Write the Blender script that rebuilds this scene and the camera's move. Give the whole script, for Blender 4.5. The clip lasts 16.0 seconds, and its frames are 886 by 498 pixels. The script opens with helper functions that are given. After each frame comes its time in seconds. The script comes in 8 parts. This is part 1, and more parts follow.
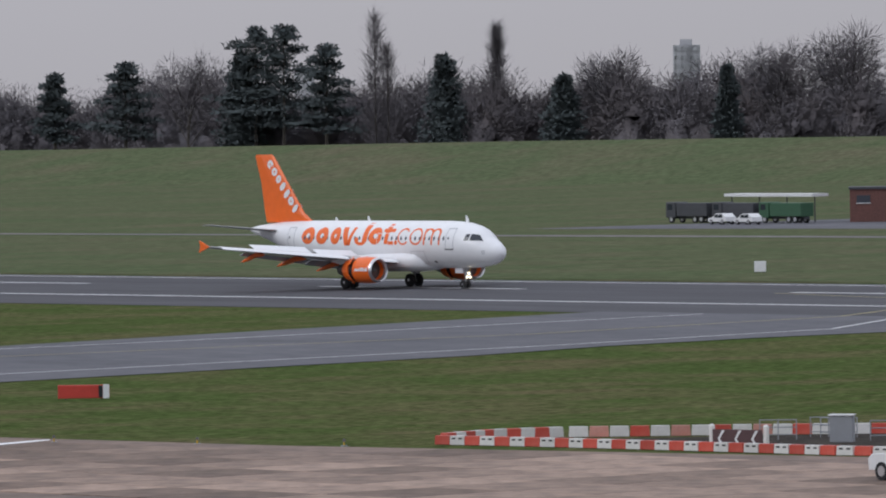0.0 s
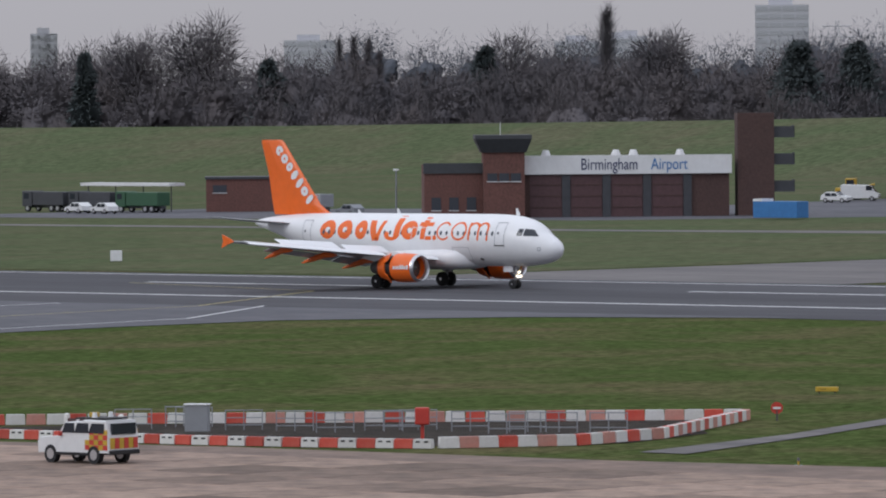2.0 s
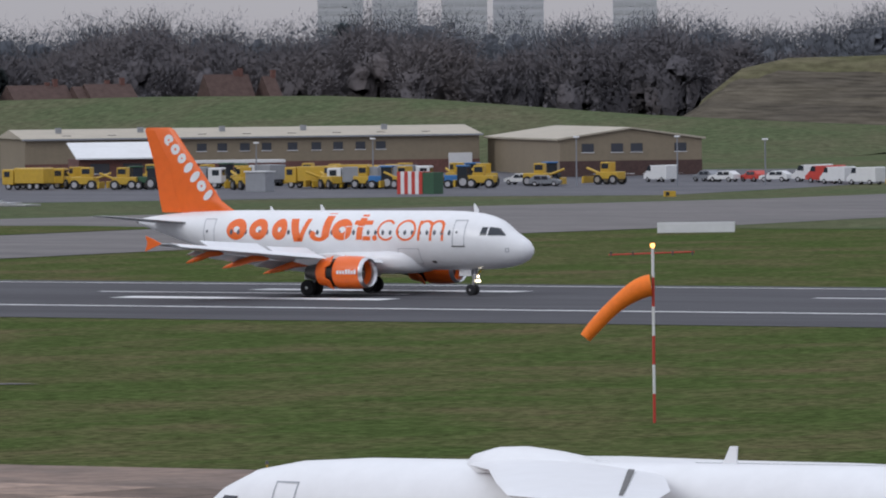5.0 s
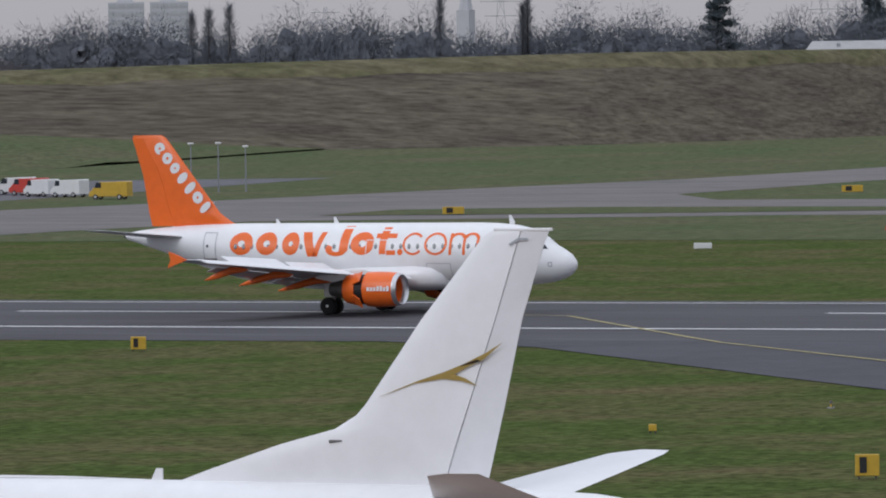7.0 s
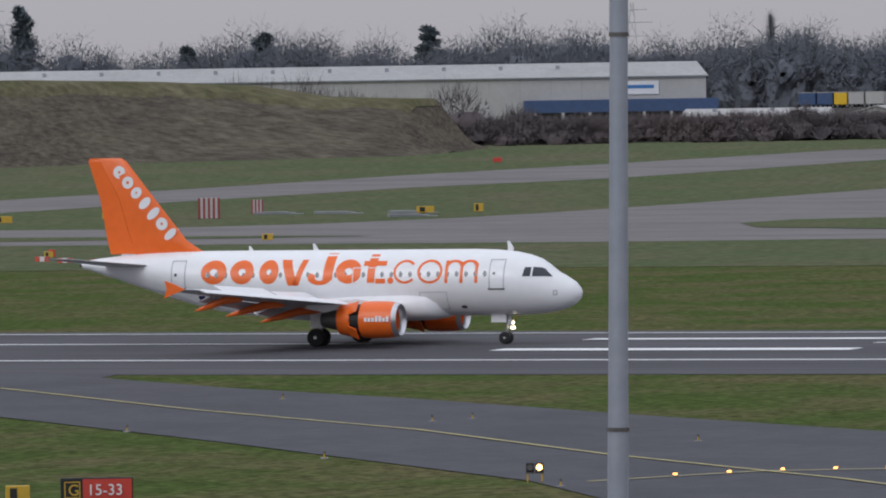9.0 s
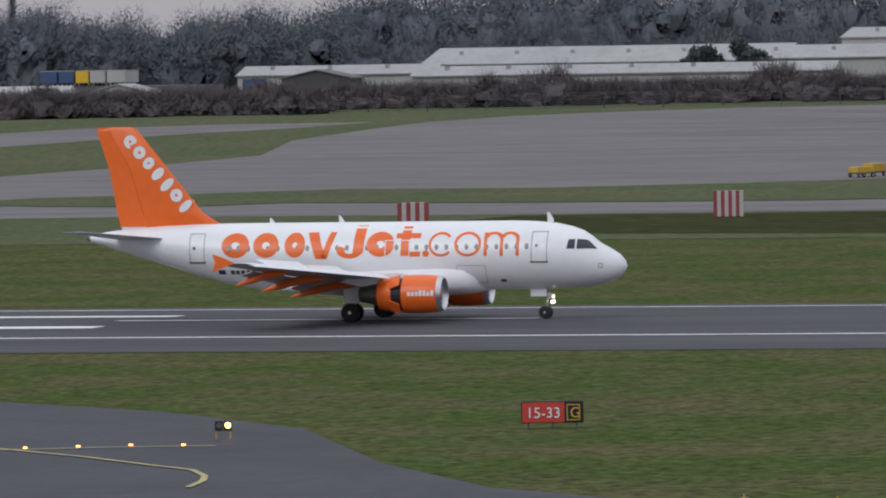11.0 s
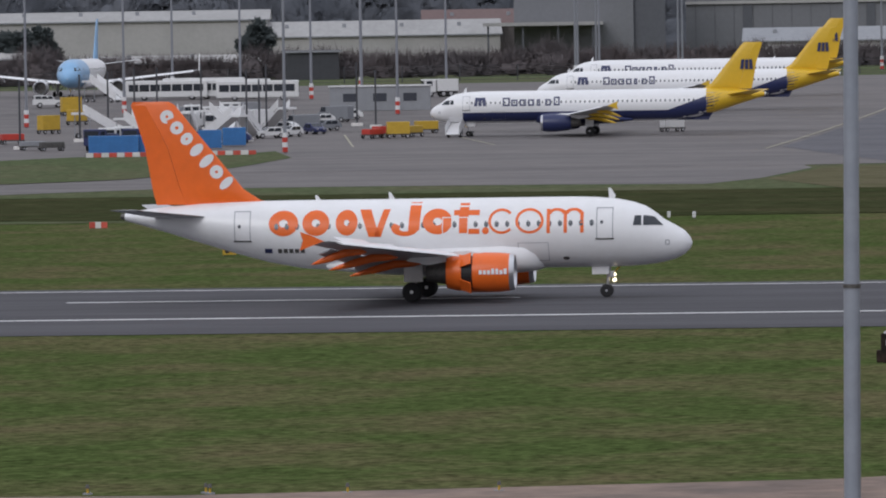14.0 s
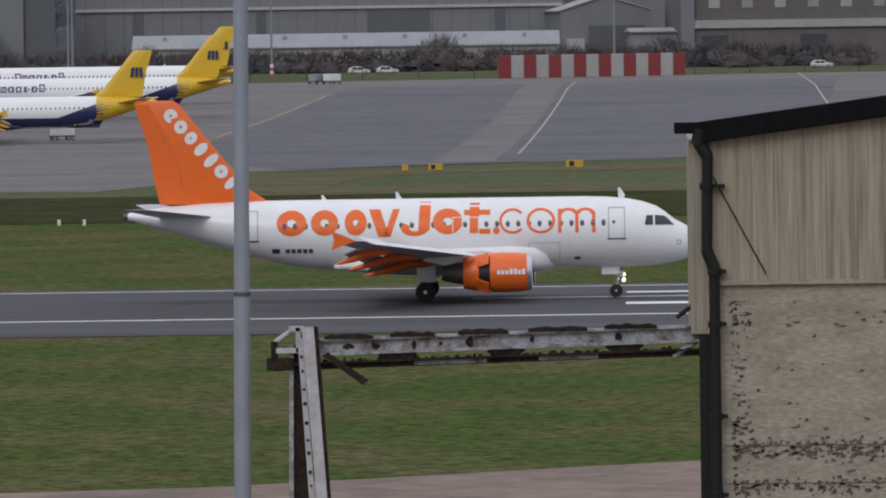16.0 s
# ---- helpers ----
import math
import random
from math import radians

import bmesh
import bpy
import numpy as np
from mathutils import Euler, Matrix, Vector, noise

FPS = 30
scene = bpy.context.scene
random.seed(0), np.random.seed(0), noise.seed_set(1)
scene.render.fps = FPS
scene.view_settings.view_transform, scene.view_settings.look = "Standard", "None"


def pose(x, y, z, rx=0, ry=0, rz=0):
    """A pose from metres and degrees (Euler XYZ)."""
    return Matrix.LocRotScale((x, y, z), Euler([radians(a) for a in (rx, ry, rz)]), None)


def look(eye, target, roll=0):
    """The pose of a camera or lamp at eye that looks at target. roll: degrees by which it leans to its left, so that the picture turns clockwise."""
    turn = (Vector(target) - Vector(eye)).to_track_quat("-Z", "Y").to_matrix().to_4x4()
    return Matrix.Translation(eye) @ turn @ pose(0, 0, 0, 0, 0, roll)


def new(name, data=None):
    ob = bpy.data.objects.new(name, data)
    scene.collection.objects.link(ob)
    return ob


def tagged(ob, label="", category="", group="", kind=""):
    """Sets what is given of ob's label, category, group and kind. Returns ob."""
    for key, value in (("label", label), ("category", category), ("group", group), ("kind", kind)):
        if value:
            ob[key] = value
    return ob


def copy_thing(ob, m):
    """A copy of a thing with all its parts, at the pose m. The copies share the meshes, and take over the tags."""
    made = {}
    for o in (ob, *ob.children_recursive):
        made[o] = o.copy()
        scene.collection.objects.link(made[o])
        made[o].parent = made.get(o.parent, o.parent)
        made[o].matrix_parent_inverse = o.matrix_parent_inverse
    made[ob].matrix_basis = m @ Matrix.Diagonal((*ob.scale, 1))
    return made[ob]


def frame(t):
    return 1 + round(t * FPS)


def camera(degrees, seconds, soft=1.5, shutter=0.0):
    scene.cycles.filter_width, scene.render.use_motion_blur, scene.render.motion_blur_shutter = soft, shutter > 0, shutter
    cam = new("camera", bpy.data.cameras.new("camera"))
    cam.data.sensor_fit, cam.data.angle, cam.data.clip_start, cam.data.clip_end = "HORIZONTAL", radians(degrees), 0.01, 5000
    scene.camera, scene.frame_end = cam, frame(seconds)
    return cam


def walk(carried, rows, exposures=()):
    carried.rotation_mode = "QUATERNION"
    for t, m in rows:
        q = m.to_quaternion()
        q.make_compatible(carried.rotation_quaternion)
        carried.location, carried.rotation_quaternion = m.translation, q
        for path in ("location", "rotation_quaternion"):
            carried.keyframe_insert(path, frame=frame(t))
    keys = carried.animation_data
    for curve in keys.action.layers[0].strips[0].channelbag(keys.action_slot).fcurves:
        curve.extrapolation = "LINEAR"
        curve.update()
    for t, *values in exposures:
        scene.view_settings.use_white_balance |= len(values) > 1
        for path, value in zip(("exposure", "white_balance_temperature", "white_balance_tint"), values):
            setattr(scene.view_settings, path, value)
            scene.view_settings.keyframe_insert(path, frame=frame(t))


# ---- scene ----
# time, heading, tilt and lean of the camera in degrees, nose of the landing airliner along the runway
TRACK = [
    (0.0, -48.224, -1.126, -0.874, -465.55),
    (0.5, -46.950, -1.159, -0.743, -444.70),
    (1.0, -45.781, -1.182, -0.785, -423.64),
    (1.5, -44.495, -1.216, -0.575, -403.57),
    (2.0, -43.128, -1.269, -0.441, -383.34),
    (2.5, -41.677, -0.948, -0.392, -364.03),
    (3.0, -39.924, -1.150, -0.217, -344.66),
    (3.5, -38.297, -1.174, -0.520, -326.26),
    (4.0, -37.110, -1.335, -0.404, -307.70),
    (4.5, -35.079, -1.439, -0.598, -290.10),
    (5.0, -33.522, -1.434, -0.645, -272.68),
    (5.5, -31.949, -1.429, -0.692, -255.72),
    (6.0, -30.360, -1.424, -0.739, -239.19),
    (6.5, -28.759, -1.419, -0.786, -223.10),
    (7.0, -27.221, -1.414, -0.833, -207.78),
    (7.5, -25.678, -1.292, -1.103, -192.49),
    (8.0, -24.006, -1.365, -0.822, -177.37),
    (8.5, -22.386, -1.402, -0.674, -163.11),
    (9.0, -20.488, -1.268, -0.906, -148.86),
    (9.5, -18.966, -1.377, -0.906, -135.52),
    (10.0, -17.487, -1.429, -0.907, -122.72),
    (10.5, -15.975, -1.480, -0.909, -110.11),
    (11.0, -14.491, -1.532, -0.910, -97.91),
    (11.5, -13.038, -1.584, -0.912, -86.13),
    (12.0, -11.669, -1.635, -0.913, -74.95),
    (12.5, -10.347, -1.651, -0.955, -64.03),
    (13.0, -8.924, -1.622, -0.734, -53.10),
    (13.5, -7.383, -1.642, -0.532, -42.94),
    (14.0, -6.411, -1.748, -0.931, -32.80),
    (14.5, -5.209, -1.890, -0.772, -23.42),
    (15.0, -4.152, -1.835, -0.636, -14.04),
    (15.5, -2.846, -1.717, -0.656, -5.29),
    (16.0, -1.582, -1.757, -0.831, 3.49),
]
EYE = (0.0, 0.0, 15.92)
RUNWAY_Y = 423.0

cam = camera(7.0085, 16.0, 2.0, 0.0)


def aim(pan, tilt, lean):
    a, b = radians(pan), radians(tilt)
    target = (EYE[0] + 500 * math.sin(a) * math.cos(b), 500 * math.cos(a) * math.cos(b), EYE[2] + 500 * math.sin(b))
    return look(EYE, target, lean)


walk(cam, [(t, aim(p, e, r)) for t, p, e, r, x in TRACK], [(0.0, 0.12, 6150, 10), (9.0, 0.08, 6200, 10), (16.0, 0.0, 6350, 11)])

# ---- light: an even overcast sky, brighter overhead, with a weak veiled sun ----
world = bpy.data.worlds.new("overcast_sky")
scene.world = world
world.use_nodes = True
wn, wl = world.node_tree.nodes, world.node_tree.links
sky = wn.new("ShaderNodeTexSky")
sky.sky_type, sky.sun_disc = "NISHITA", False
sky.sun_elevation, sky.sun_rotation = radians(28), radians(200)
coord = wn.new("ShaderNodeTexCoord")
split = wn.new("ShaderNodeSeparateXYZ")
ramp = wn.new("ShaderNodeValToRGB")
ramp.color_ramp.elements[0].position, ramp.color_ramp.elements[0].color = 0.0, (0.385, 0.365, 0.378, 1)
ramp.color_ramp.elements[1].position, ramp.color_ramp.elements[1].color = 1.0, (1.0, 1.035, 1.13, 1)
mid = ramp.color_ramp.elements.new(0.12)
mid.color = (0.52, 0.515, 0.555, 1)
cloud = wn.new("ShaderNodeTexNoise")
cloud.inputs["Scale"].default_value, cloud.inputs["Detail"].default_value = 3.0, 4.0
cmap = wn.new("ShaderNodeMapRange")
cmap.inputs["To Min"].default_value, cmap.inputs["To Max"].default_value = 0.93, 1.07
tone = wn.new("ShaderNodeMix")
tone.data_type, tone.blend_type = "RGBA", "MULTIPLY"
tone.inputs["Factor"].default_value = 1.0
veil = wn.new("ShaderNodeMix")
veil.data_type = "RGBA"
veil.inputs["Factor"].default_value = 0.97
dim = wn.new("ShaderNodeMix")
dim.data_type, dim.blend_type = "RGBA", "MULTIPLY"
dim.inputs["Factor"].default_value = 1.0
dim.inputs[7].default_value = (0.1, 0.1, 0.1, 1)
wl.new(coord.outputs["Generated"], split.inputs[0])
wl.new(split.outputs["Z"], ramp.inputs[0])
wl.new(coord.outputs["Generated"], cloud.inputs["Vector"])
wl.new(cloud.outputs[0], cmap.inputs[0])
wl.new(ramp.outputs[0], tone.inputs[6])
wl.new(cmap.outputs[0], tone.inputs[7])
wl.new(sky.outputs[0], dim.inputs[6])
wl.new(dim.outputs[2], veil.inputs[6])
wl.new(tone.outputs[2], veil.inputs[7])
wl.new(veil.outputs[2], wn["Background"].inputs[0])
wn["Background"].inputs[1].default_value = 1.0
sun = new("sun", bpy.data.lights.new("sun", "SUN"))
sun.data.energy, sun.data.angle, sun.data.color = 0.65, radians(25), (1.0, 0.98, 0.95)
sun.rotation_euler = (radians(58), 0, radians(-20))

# ---- materials ----


def mat(name, c, rough=0.6, metal=0.0, grain=0.0, size=0.5, wear=0.0, worn=None, wsize=4.0, bump=0.0, random_tone=0.0, spec=0.5, stretch=None):
    """A painted, weathered or natural surface: fine grain, broad wear towards a second colour, light relief."""
    m = bpy.data.materials.new(name)
    m.use_nodes = True
    n, l = m.node_tree.nodes, m.node_tree.links
    b = n["Principled BSDF"]
    b.inputs["Roughness"].default_value, b.inputs["Metallic"].default_value = rough, metal
    b.inputs["Specular IOR Level"].default_value = spec
    b.inputs["Base Color"].default_value = (*c, 1)
    if not (grain or wear or bump or random_tone):
        return m
    tc = n.new("ShaderNodeTexCoord")
    src = tc.outputs["Object"]
    if stretch:
        mp = n.new("ShaderNodeMapping")
        mp.inputs["Scale"].default_value = stretch
        l.new(src, mp.inputs[0])
        src = mp.outputs[0]
    rgb = n.new("ShaderNodeRGB")
    rgb.outputs[0].default_value = (*c, 1)
    out = rgb.outputs[0]

    def noise_at(scale, detail):
        t = n.new("ShaderNodeTexNoise")
        t.inputs["Scale"].default_value, t.inputs["Detail"].default_value, t.inputs["Roughness"].default_value = scale, detail, 0.65
        l.new(src, t.inputs["Vector"])
        return t.outputs[0]

    if wear:
        r = n.new("ShaderNodeValToRGB")
        r.color_ramp.elements[0].position, r.color_ramp.elements[1].position = 0.42, 0.68
        l.new(noise_at(1.0 / wsize, 6), r.inputs[0])
        mulv = n.new("ShaderNodeMath")
        mulv.operation = "MULTIPLY"
        mulv.inputs[1].default_value = wear
        l.new(r.outputs[0], mulv.inputs[0])
        mx = n.new("ShaderNodeMix")
        mx.data_type = "RGBA"
        l.new(mulv.outputs[0], mx.inputs[0])
        l.new(out, mx.inputs[6])
        mx.inputs[7].default_value = (*(worn or c), 1)
        out = mx.outputs[2]
    fine = noise_at(1.0 / size, 8)
    if grain:
        mr = n.new("ShaderNodeMapRange")
        mr.inputs["From Min"].default_value, mr.inputs["From Max"].default_value = 0.3, 0.7
        mr.inputs["To Min"].default_value, mr.inputs["To Max"].default_value = 1 - grain, 1 + grain
        l.new(fine, mr.inputs[0])
        mx = n.new("ShaderNodeMix")
        mx.data_type, mx.blend_type = "RGBA", "MULTIPLY"
        mx.inputs[0].default_value = 1.0
        l.new(out, mx.inputs[6])
        l.new(mr.outputs[0], mx.inputs[7])
        out = mx.outputs[2]
    if random_tone:
        oi = n.new("ShaderNodeObjectInfo")
        mr = n.new("ShaderNodeMapRange")
        mr.inputs["To Min"].default_value, mr.inputs["To Max"].default_value = 1 - random_tone, 1 + random_tone
        l.new(oi.outputs["Random"], mr.inputs[0])
        mx = n.new("ShaderNodeMix")
        mx.data_type, mx.blend_type = "RGBA", "MULTIPLY"
        mx.inputs[0].default_value = 1.0
        l.new(out, mx.inputs[6])
        l.new(mr.outputs[0], mx.inputs[7])
        out = mx.outputs[2]
    l.new(out, b.inputs["Base Color"])
    if bump:
        bp = n.new("ShaderNodeBump")
        bp.inputs["Strength"].default_value, bp.inputs["Distance"].default_value = bump, size * 0.3
        l.new(fine, bp.inputs["Height"])
        l.new(bp.outputs[0], b.inputs["Normal"])
    return m


def soft_lit(m):
    """Leaves and twigs share one shading direction, as a deep crown scatters its light evenly."""
    n, l = m.node_tree.nodes, m.node_tree.links
    v = n.new("ShaderNodeCombineXYZ")
    v.inputs[0].default_value, v.inputs[1].default_value, v.inputs[2].default_value = 0.1, -0.6, 0.79
    l.new(v.outputs[0], n["Principled BSDF"].inputs["Normal"])
    return m


def glow(name, c, strength):
    m = mat(name, c)
    b = m.node_tree.nodes["Principled BSDF"]
    b.inputs["Emission Color"].default_value, b.inputs["Emission Strength"].default_value = (*c, 1), strength
    return m


GRASS = mat("grass", (0.066, 0.09, 0.03), 0.95, 0, 0.6, 0.22, 0.9, (0.118, 0.1, 0.055), 5, 0.7, spec=0.0, stretch=(0.4, 0.3, 1))
# bank grass; on the far level ground its paleness stands for haze
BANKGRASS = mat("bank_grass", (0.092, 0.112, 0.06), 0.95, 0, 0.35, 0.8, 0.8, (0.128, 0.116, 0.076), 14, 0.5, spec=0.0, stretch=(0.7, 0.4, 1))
DRY = mat("dry_pale_grass", (0.135, 0.122, 0.078), 0.95, 0, 0.4, 1.2, 0.8, (0.085, 0.088, 0.045), 7, 0.6, spec=0.0, stretch=(0.3, 1, 1))
BROWN = mat("dead_bank_grass", (0.118, 0.103, 0.08), 0.95, 0, 0.45, 1.1, 0.8, (0.07, 0.062, 0.054), 6, 0.9, spec=0.0, stretch=(0.16, 1, 2.2))
ASPHALT = mat("runway_asphalt", (0.088, 0.086, 0.094), 0.8, 0, 0.2, 1.5, 0.75, (0.052, 0.051, 0.057), 11, 0.2, spec=0.1, stretch=(0.1, 1, 1))
TAXI = mat("taxiway_asphalt", (0.112, 0.11, 0.122), 0.7, 0, 0.24, 1.4, 0.75, (0.066, 0.067, 0.077), 12, 0.2, spec=0.15, stretch=(0.5, 1, 1))
CONCRETE = mat("apron_concrete", (0.172, 0.158, 0.154), 0.75, 0, 0.22, 1.2, 0.9, (0.112, 0.106, 0.108), 9, 0.15, spec=0.1, stretch=(0.25, 1, 1))
# paler concrete for the reflections along the slab joints
JOINTGLINT = mat("joint_glint_streak", (0.235, 0.222, 0.215), 0.8, 0, 0.3, 0.8, 0.8, (0.16, 0.15, 0.146), 5, spec=0.1)
WORNLINE = mat("worn_line_paint", (0.42, 0.4, 0.31), 0.8, 0, 0.2, 0.5, 0.6, (0.24, 0.23, 0.2), 4, spec=0.1)
SLAB = mat("concrete_slab", (0.275, 0.198, 0.155), 0.7, 0, 0.2, 0.5, 0.9, (0.13, 0.098, 0.082), 1.8, 0.15, 0.42, spec=0.1)
NEARCON = mat("brown_grey_concrete", (0.24, 0.176, 0.143), 0.75, 0, 0.25, 0.6, 0.85, (0.12, 0.098, 0.088), 3.5, 0.15, spec=0.08, stretch=(0.5, 0.5, 1))
ROUGH = mat("rough_dark_grass", (0.045, 0.053, 0.024), 0.95, 0, 0.6, 1.0, 0.7, (0.075, 0.066, 0.037), 9, 0.8, spec=0.0, stretch=(0.4, 1, 1))
WETTAXI = mat("wet_dark_asphalt", (0.05, 0.051, 0.061), 0.55, 0, 0.25, 1.2, 0.8, (0.028, 0.029, 0.036), 11, 0.2, spec=0.08)
LINE = mat("white_line_paint", (0.78, 0.78, 0.78), 0.7, 0, 0.12, 0.5, 0.3, (0.5, 0.5, 0.5), 6, spec=0.2)
YLINE = mat("yellow_line_paint", (0.42, 0.36, 0.12), 0.6, 0, 0.2, 0.5, 0.5, (0.25, 0.22, 0.12), 3)
WHITE = mat("white_aircraft_paint", (0.8, 0.8, 0.815), 0.28, 0, 0.03, 0.8, 0.25, (0.7, 0.69, 0.68), 2.5)
ORANGE = mat("orange_paint", (0.83, 0.145, 0.015), 0.35, 0, 0.05, 0.6, 0.2, (0.7, 0.11, 0.012), 1.5)
WINGGREY = mat("wing_grey_paint", (0.44, 0.445, 0.46), 0.4, 0, 0.1, 0.7, 0.5, (0.33, 0.33, 0.34), 2)
STEEL = mat("bare_aluminium", (0.6, 0.6, 0.62), 0.3, 0.9, 0.06, 0.3)
DARKMETAL = mat("sooty_metal", (0.12, 0.115, 0.11), 0.5, 0.6, 0.3, 0.3)
TYRE = mat("tyre_rubber", (0.018, 0.018, 0.02), 0.8, 0, 0.2, 0.1)
BLACK = mat("black", (0.012, 0.012, 0.014), 0.6)
GLASS = mat("cabin_window", (0.09, 0.1, 0.12), 0.12)
COCKPIT = mat("cockpit_glass", (0.03, 0.035, 0.045), 0.06)
SEAM = mat("panel_line_grey", (0.36, 0.37, 0.4), 0.5)
LAMPLIT = glow("landing_light", (1.0, 0.86, 0.62), 3.0)
AMBER = glow("amber_runway_light", (1.0, 0.42, 0.1), 4.0)
HALOGEN = glow("guard_light", (1.0, 0.55, 0.18), 5.0)
BRICK = mat("red_brick", (0.145, 0.066, 0.055), 0.85, 0, 0.25, 0.35, 0.4, (0.1, 0.05, 0.043), 3, 0.2)
DARKBRICK = mat("dark_brick", (0.08, 0.045, 0.04), 0.85, 0, 0.25, 0.35, 0.4, (0.055, 0.035, 0.032), 3)
CLAD = mat("beige_cladding", (0.235, 0.19, 0.13), 0.6, 0, 0.08, 0.8, 0.3, (0.19, 0.155, 0.11), 5)
CLADROOF = mat("pale_sheet_roof", (0.42, 0.37, 0.29), 0.6, 0, 0.12, 1.5, 0.5, (0.33, 0.29, 0.23), 6)
SHEETWHITE = mat("white_sheet", (0.72, 0.72, 0.73), 0.5, 0, 0.05, 1.0, 0.3, (0.58, 0.57, 0.56), 5)
SHEETGREY = mat("grey_sheet", (0.27, 0.28, 0.3), 0.55, 0, 0.08, 1.0, 0.4, (0.2, 0.205, 0.22), 6)
DARKSHEET = mat("dark_sheet", (0.05, 0.052, 0.06), 0.6, 0, 0.15, 0.8)
GREENSHED = mat("green_tarpaulin", (0.045, 0.075, 0.075), 0.6, 0, 0.15, 1.0)
DOORRED = mat("dark_red_door", (0.085, 0.042, 0.045), 0.6, 0, 0.15, 0.5)
WINDOWDARK = mat("dark_window", (0.05, 0.055, 0.07), 0.15)
YELLOW = mat("yellow_paint", (0.52, 0.33, 0.03), 0.45, 0, 0.1, 0.4, 0.4, (0.42, 0.27, 0.04), 1)
RED = mat("red_paint", (0.5, 0.045, 0.03), 0.45, 0, 0.1, 0.4, 0.3, (0.36, 0.05, 0.04), 1)
DULLRED = mat("dull_red_panel", (0.27, 0.06, 0.06), 0.6, 0, 0.15, 0.5, 0.4, (0.2, 0.055, 0.055), 1.5, spec=0.2)
BARRED = mat("red_barrier_plastic", (0.55, 0.07, 0.045), 0.5, 0, 0.1, 0.3, 0.4, (0.5, 0.16, 0.12), 0.8, 0, 0.2)
FADED = mat("faded_red_plastic", (0.55, 0.27, 0.22), 0.55, 0, 0.12, 0.3, 0.5, (0.5, 0.16, 0.12), 0.8, 0, 0.15)
BARWHITE = mat("white_barrier_plastic", (0.7, 0.68, 0.66), 0.5, 0, 0.08, 0.3, 0.5, (0.52, 0.5, 0.47), 0.8, 0, 0.1)
BLUE = mat("blue_paint", (0.04, 0.17, 0.42), 0.45, 0, 0.1, 0.5, 0.3, (0.03, 0.11, 0.3), 1.5)
DARKBLUE = mat("navy_paint", (0.022, 0.03, 0.1), 0.35, 0, 0.05, 0.6)
SKYBLUE = mat("sky_blue_paint", (0.24, 0.44, 0.68), 0.35, 0, 0.04, 0.6)
GOLD = mat("golden_yellow_paint", (0.68, 0.43, 0.025), 0.35, 0, 0.05, 0.6)
LOGOGOLD = mat("bronze_foil", (0.34, 0.24, 0.06), 0.4, 0.2, 0.1, 0.3)
GREEN = mat("green_paint", (0.03, 0.09, 0.045), 0.5, 0, 0.1, 0.4)
VEHWHITE = mat("white_vehicle_paint", (0.68, 0.68, 0.68), 0.35, 0, 0.05, 0.4)
VEHGREY = mat("grey_vehicle_paint", (0.2, 0.21, 0.23), 0.35, 0, 0.05, 0.4)
POLE = mat("galvanised_steel", (0.27, 0.3, 0.35), 0.5, 0.25, 0.07, 0.25, 0.4, (0.34, 0.36, 0.4), 0.9)
MAST = mat("far_mast_steel", (0.24, 0.25, 0.28), 0.5, 0.2)
RUST = mat("rusty_painted_steel", (0.36, 0.375, 0.4), 0.7, 0.0, 0.3, 0.05, 0.95, (0.1, 0.045, 0.026), 0.22, 0.4, spec=0.2)
PALESTEEL = mat("pale_painted_steel", (0.5, 0.5, 0.52), 0.7, 0.0, 0.2, 0.05, 0.6, (0.3, 0.27, 0.25), 0.2, 0.3, spec=0.2)
DARKRUST = mat("dark_corroded_steel", (0.022, 0.018, 0.016), 0.9, 0.0, 0.5, 0.05, 0.6, (0.07, 0.045, 0.033), 0.25, 0.6, spec=0.1)
PIPE = mat("black_iron_pipe", (0.011, 0.0105, 0.0105), 0.6, 0.1, 0.3, 0.1, spec=0.3)
FELT = mat("black_roof_felt", (0.008, 0.008, 0.009), 0.9, 0, 0.3, 0.2, 0, None, 1, 0.3, spec=0.1)
RENDERED = mat("stained_cream_render", (0.36, 0.325, 0.262), 0.85, 0, 0.3, 0.05, 0.75, (0.22, 0.195, 0.15), 0.5, 0.5, spec=0.15, stretch=(0.4, 1, 1.3))
CREAM = mat("stained_cream_cladding", (0.36, 0.325, 0.255), 0.8, 0, 0.22, 0.16, 0.8, (0.19, 0.175, 0.12), 0.4, 0.15, spec=0.15, stretch=(4.0, 1, 0.14))
EXPOSED = mat("flaked_bare_brick", (0.13, 0.095, 0.08), 0.9, 0, 0.4, 0.08, 0.5, (0.06, 0.05, 0.045), 0.3, 0.5)
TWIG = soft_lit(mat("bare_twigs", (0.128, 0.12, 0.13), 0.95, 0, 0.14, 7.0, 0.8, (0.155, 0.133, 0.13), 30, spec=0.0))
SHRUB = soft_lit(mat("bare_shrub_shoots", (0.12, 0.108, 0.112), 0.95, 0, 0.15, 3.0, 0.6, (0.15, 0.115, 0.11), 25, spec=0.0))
# twigs of the far woods, with haze mixed into the base colour
HAZETWIG = soft_lit(mat("haze_blue_twigs", (0.128, 0.138, 0.16), 0.95, 0, 0.12, 8.0, 0.7, (0.155, 0.158, 0.172), 45, spec=0.0))
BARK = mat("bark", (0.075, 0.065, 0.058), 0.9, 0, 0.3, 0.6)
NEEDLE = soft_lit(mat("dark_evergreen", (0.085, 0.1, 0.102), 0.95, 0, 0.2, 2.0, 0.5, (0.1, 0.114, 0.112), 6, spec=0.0))
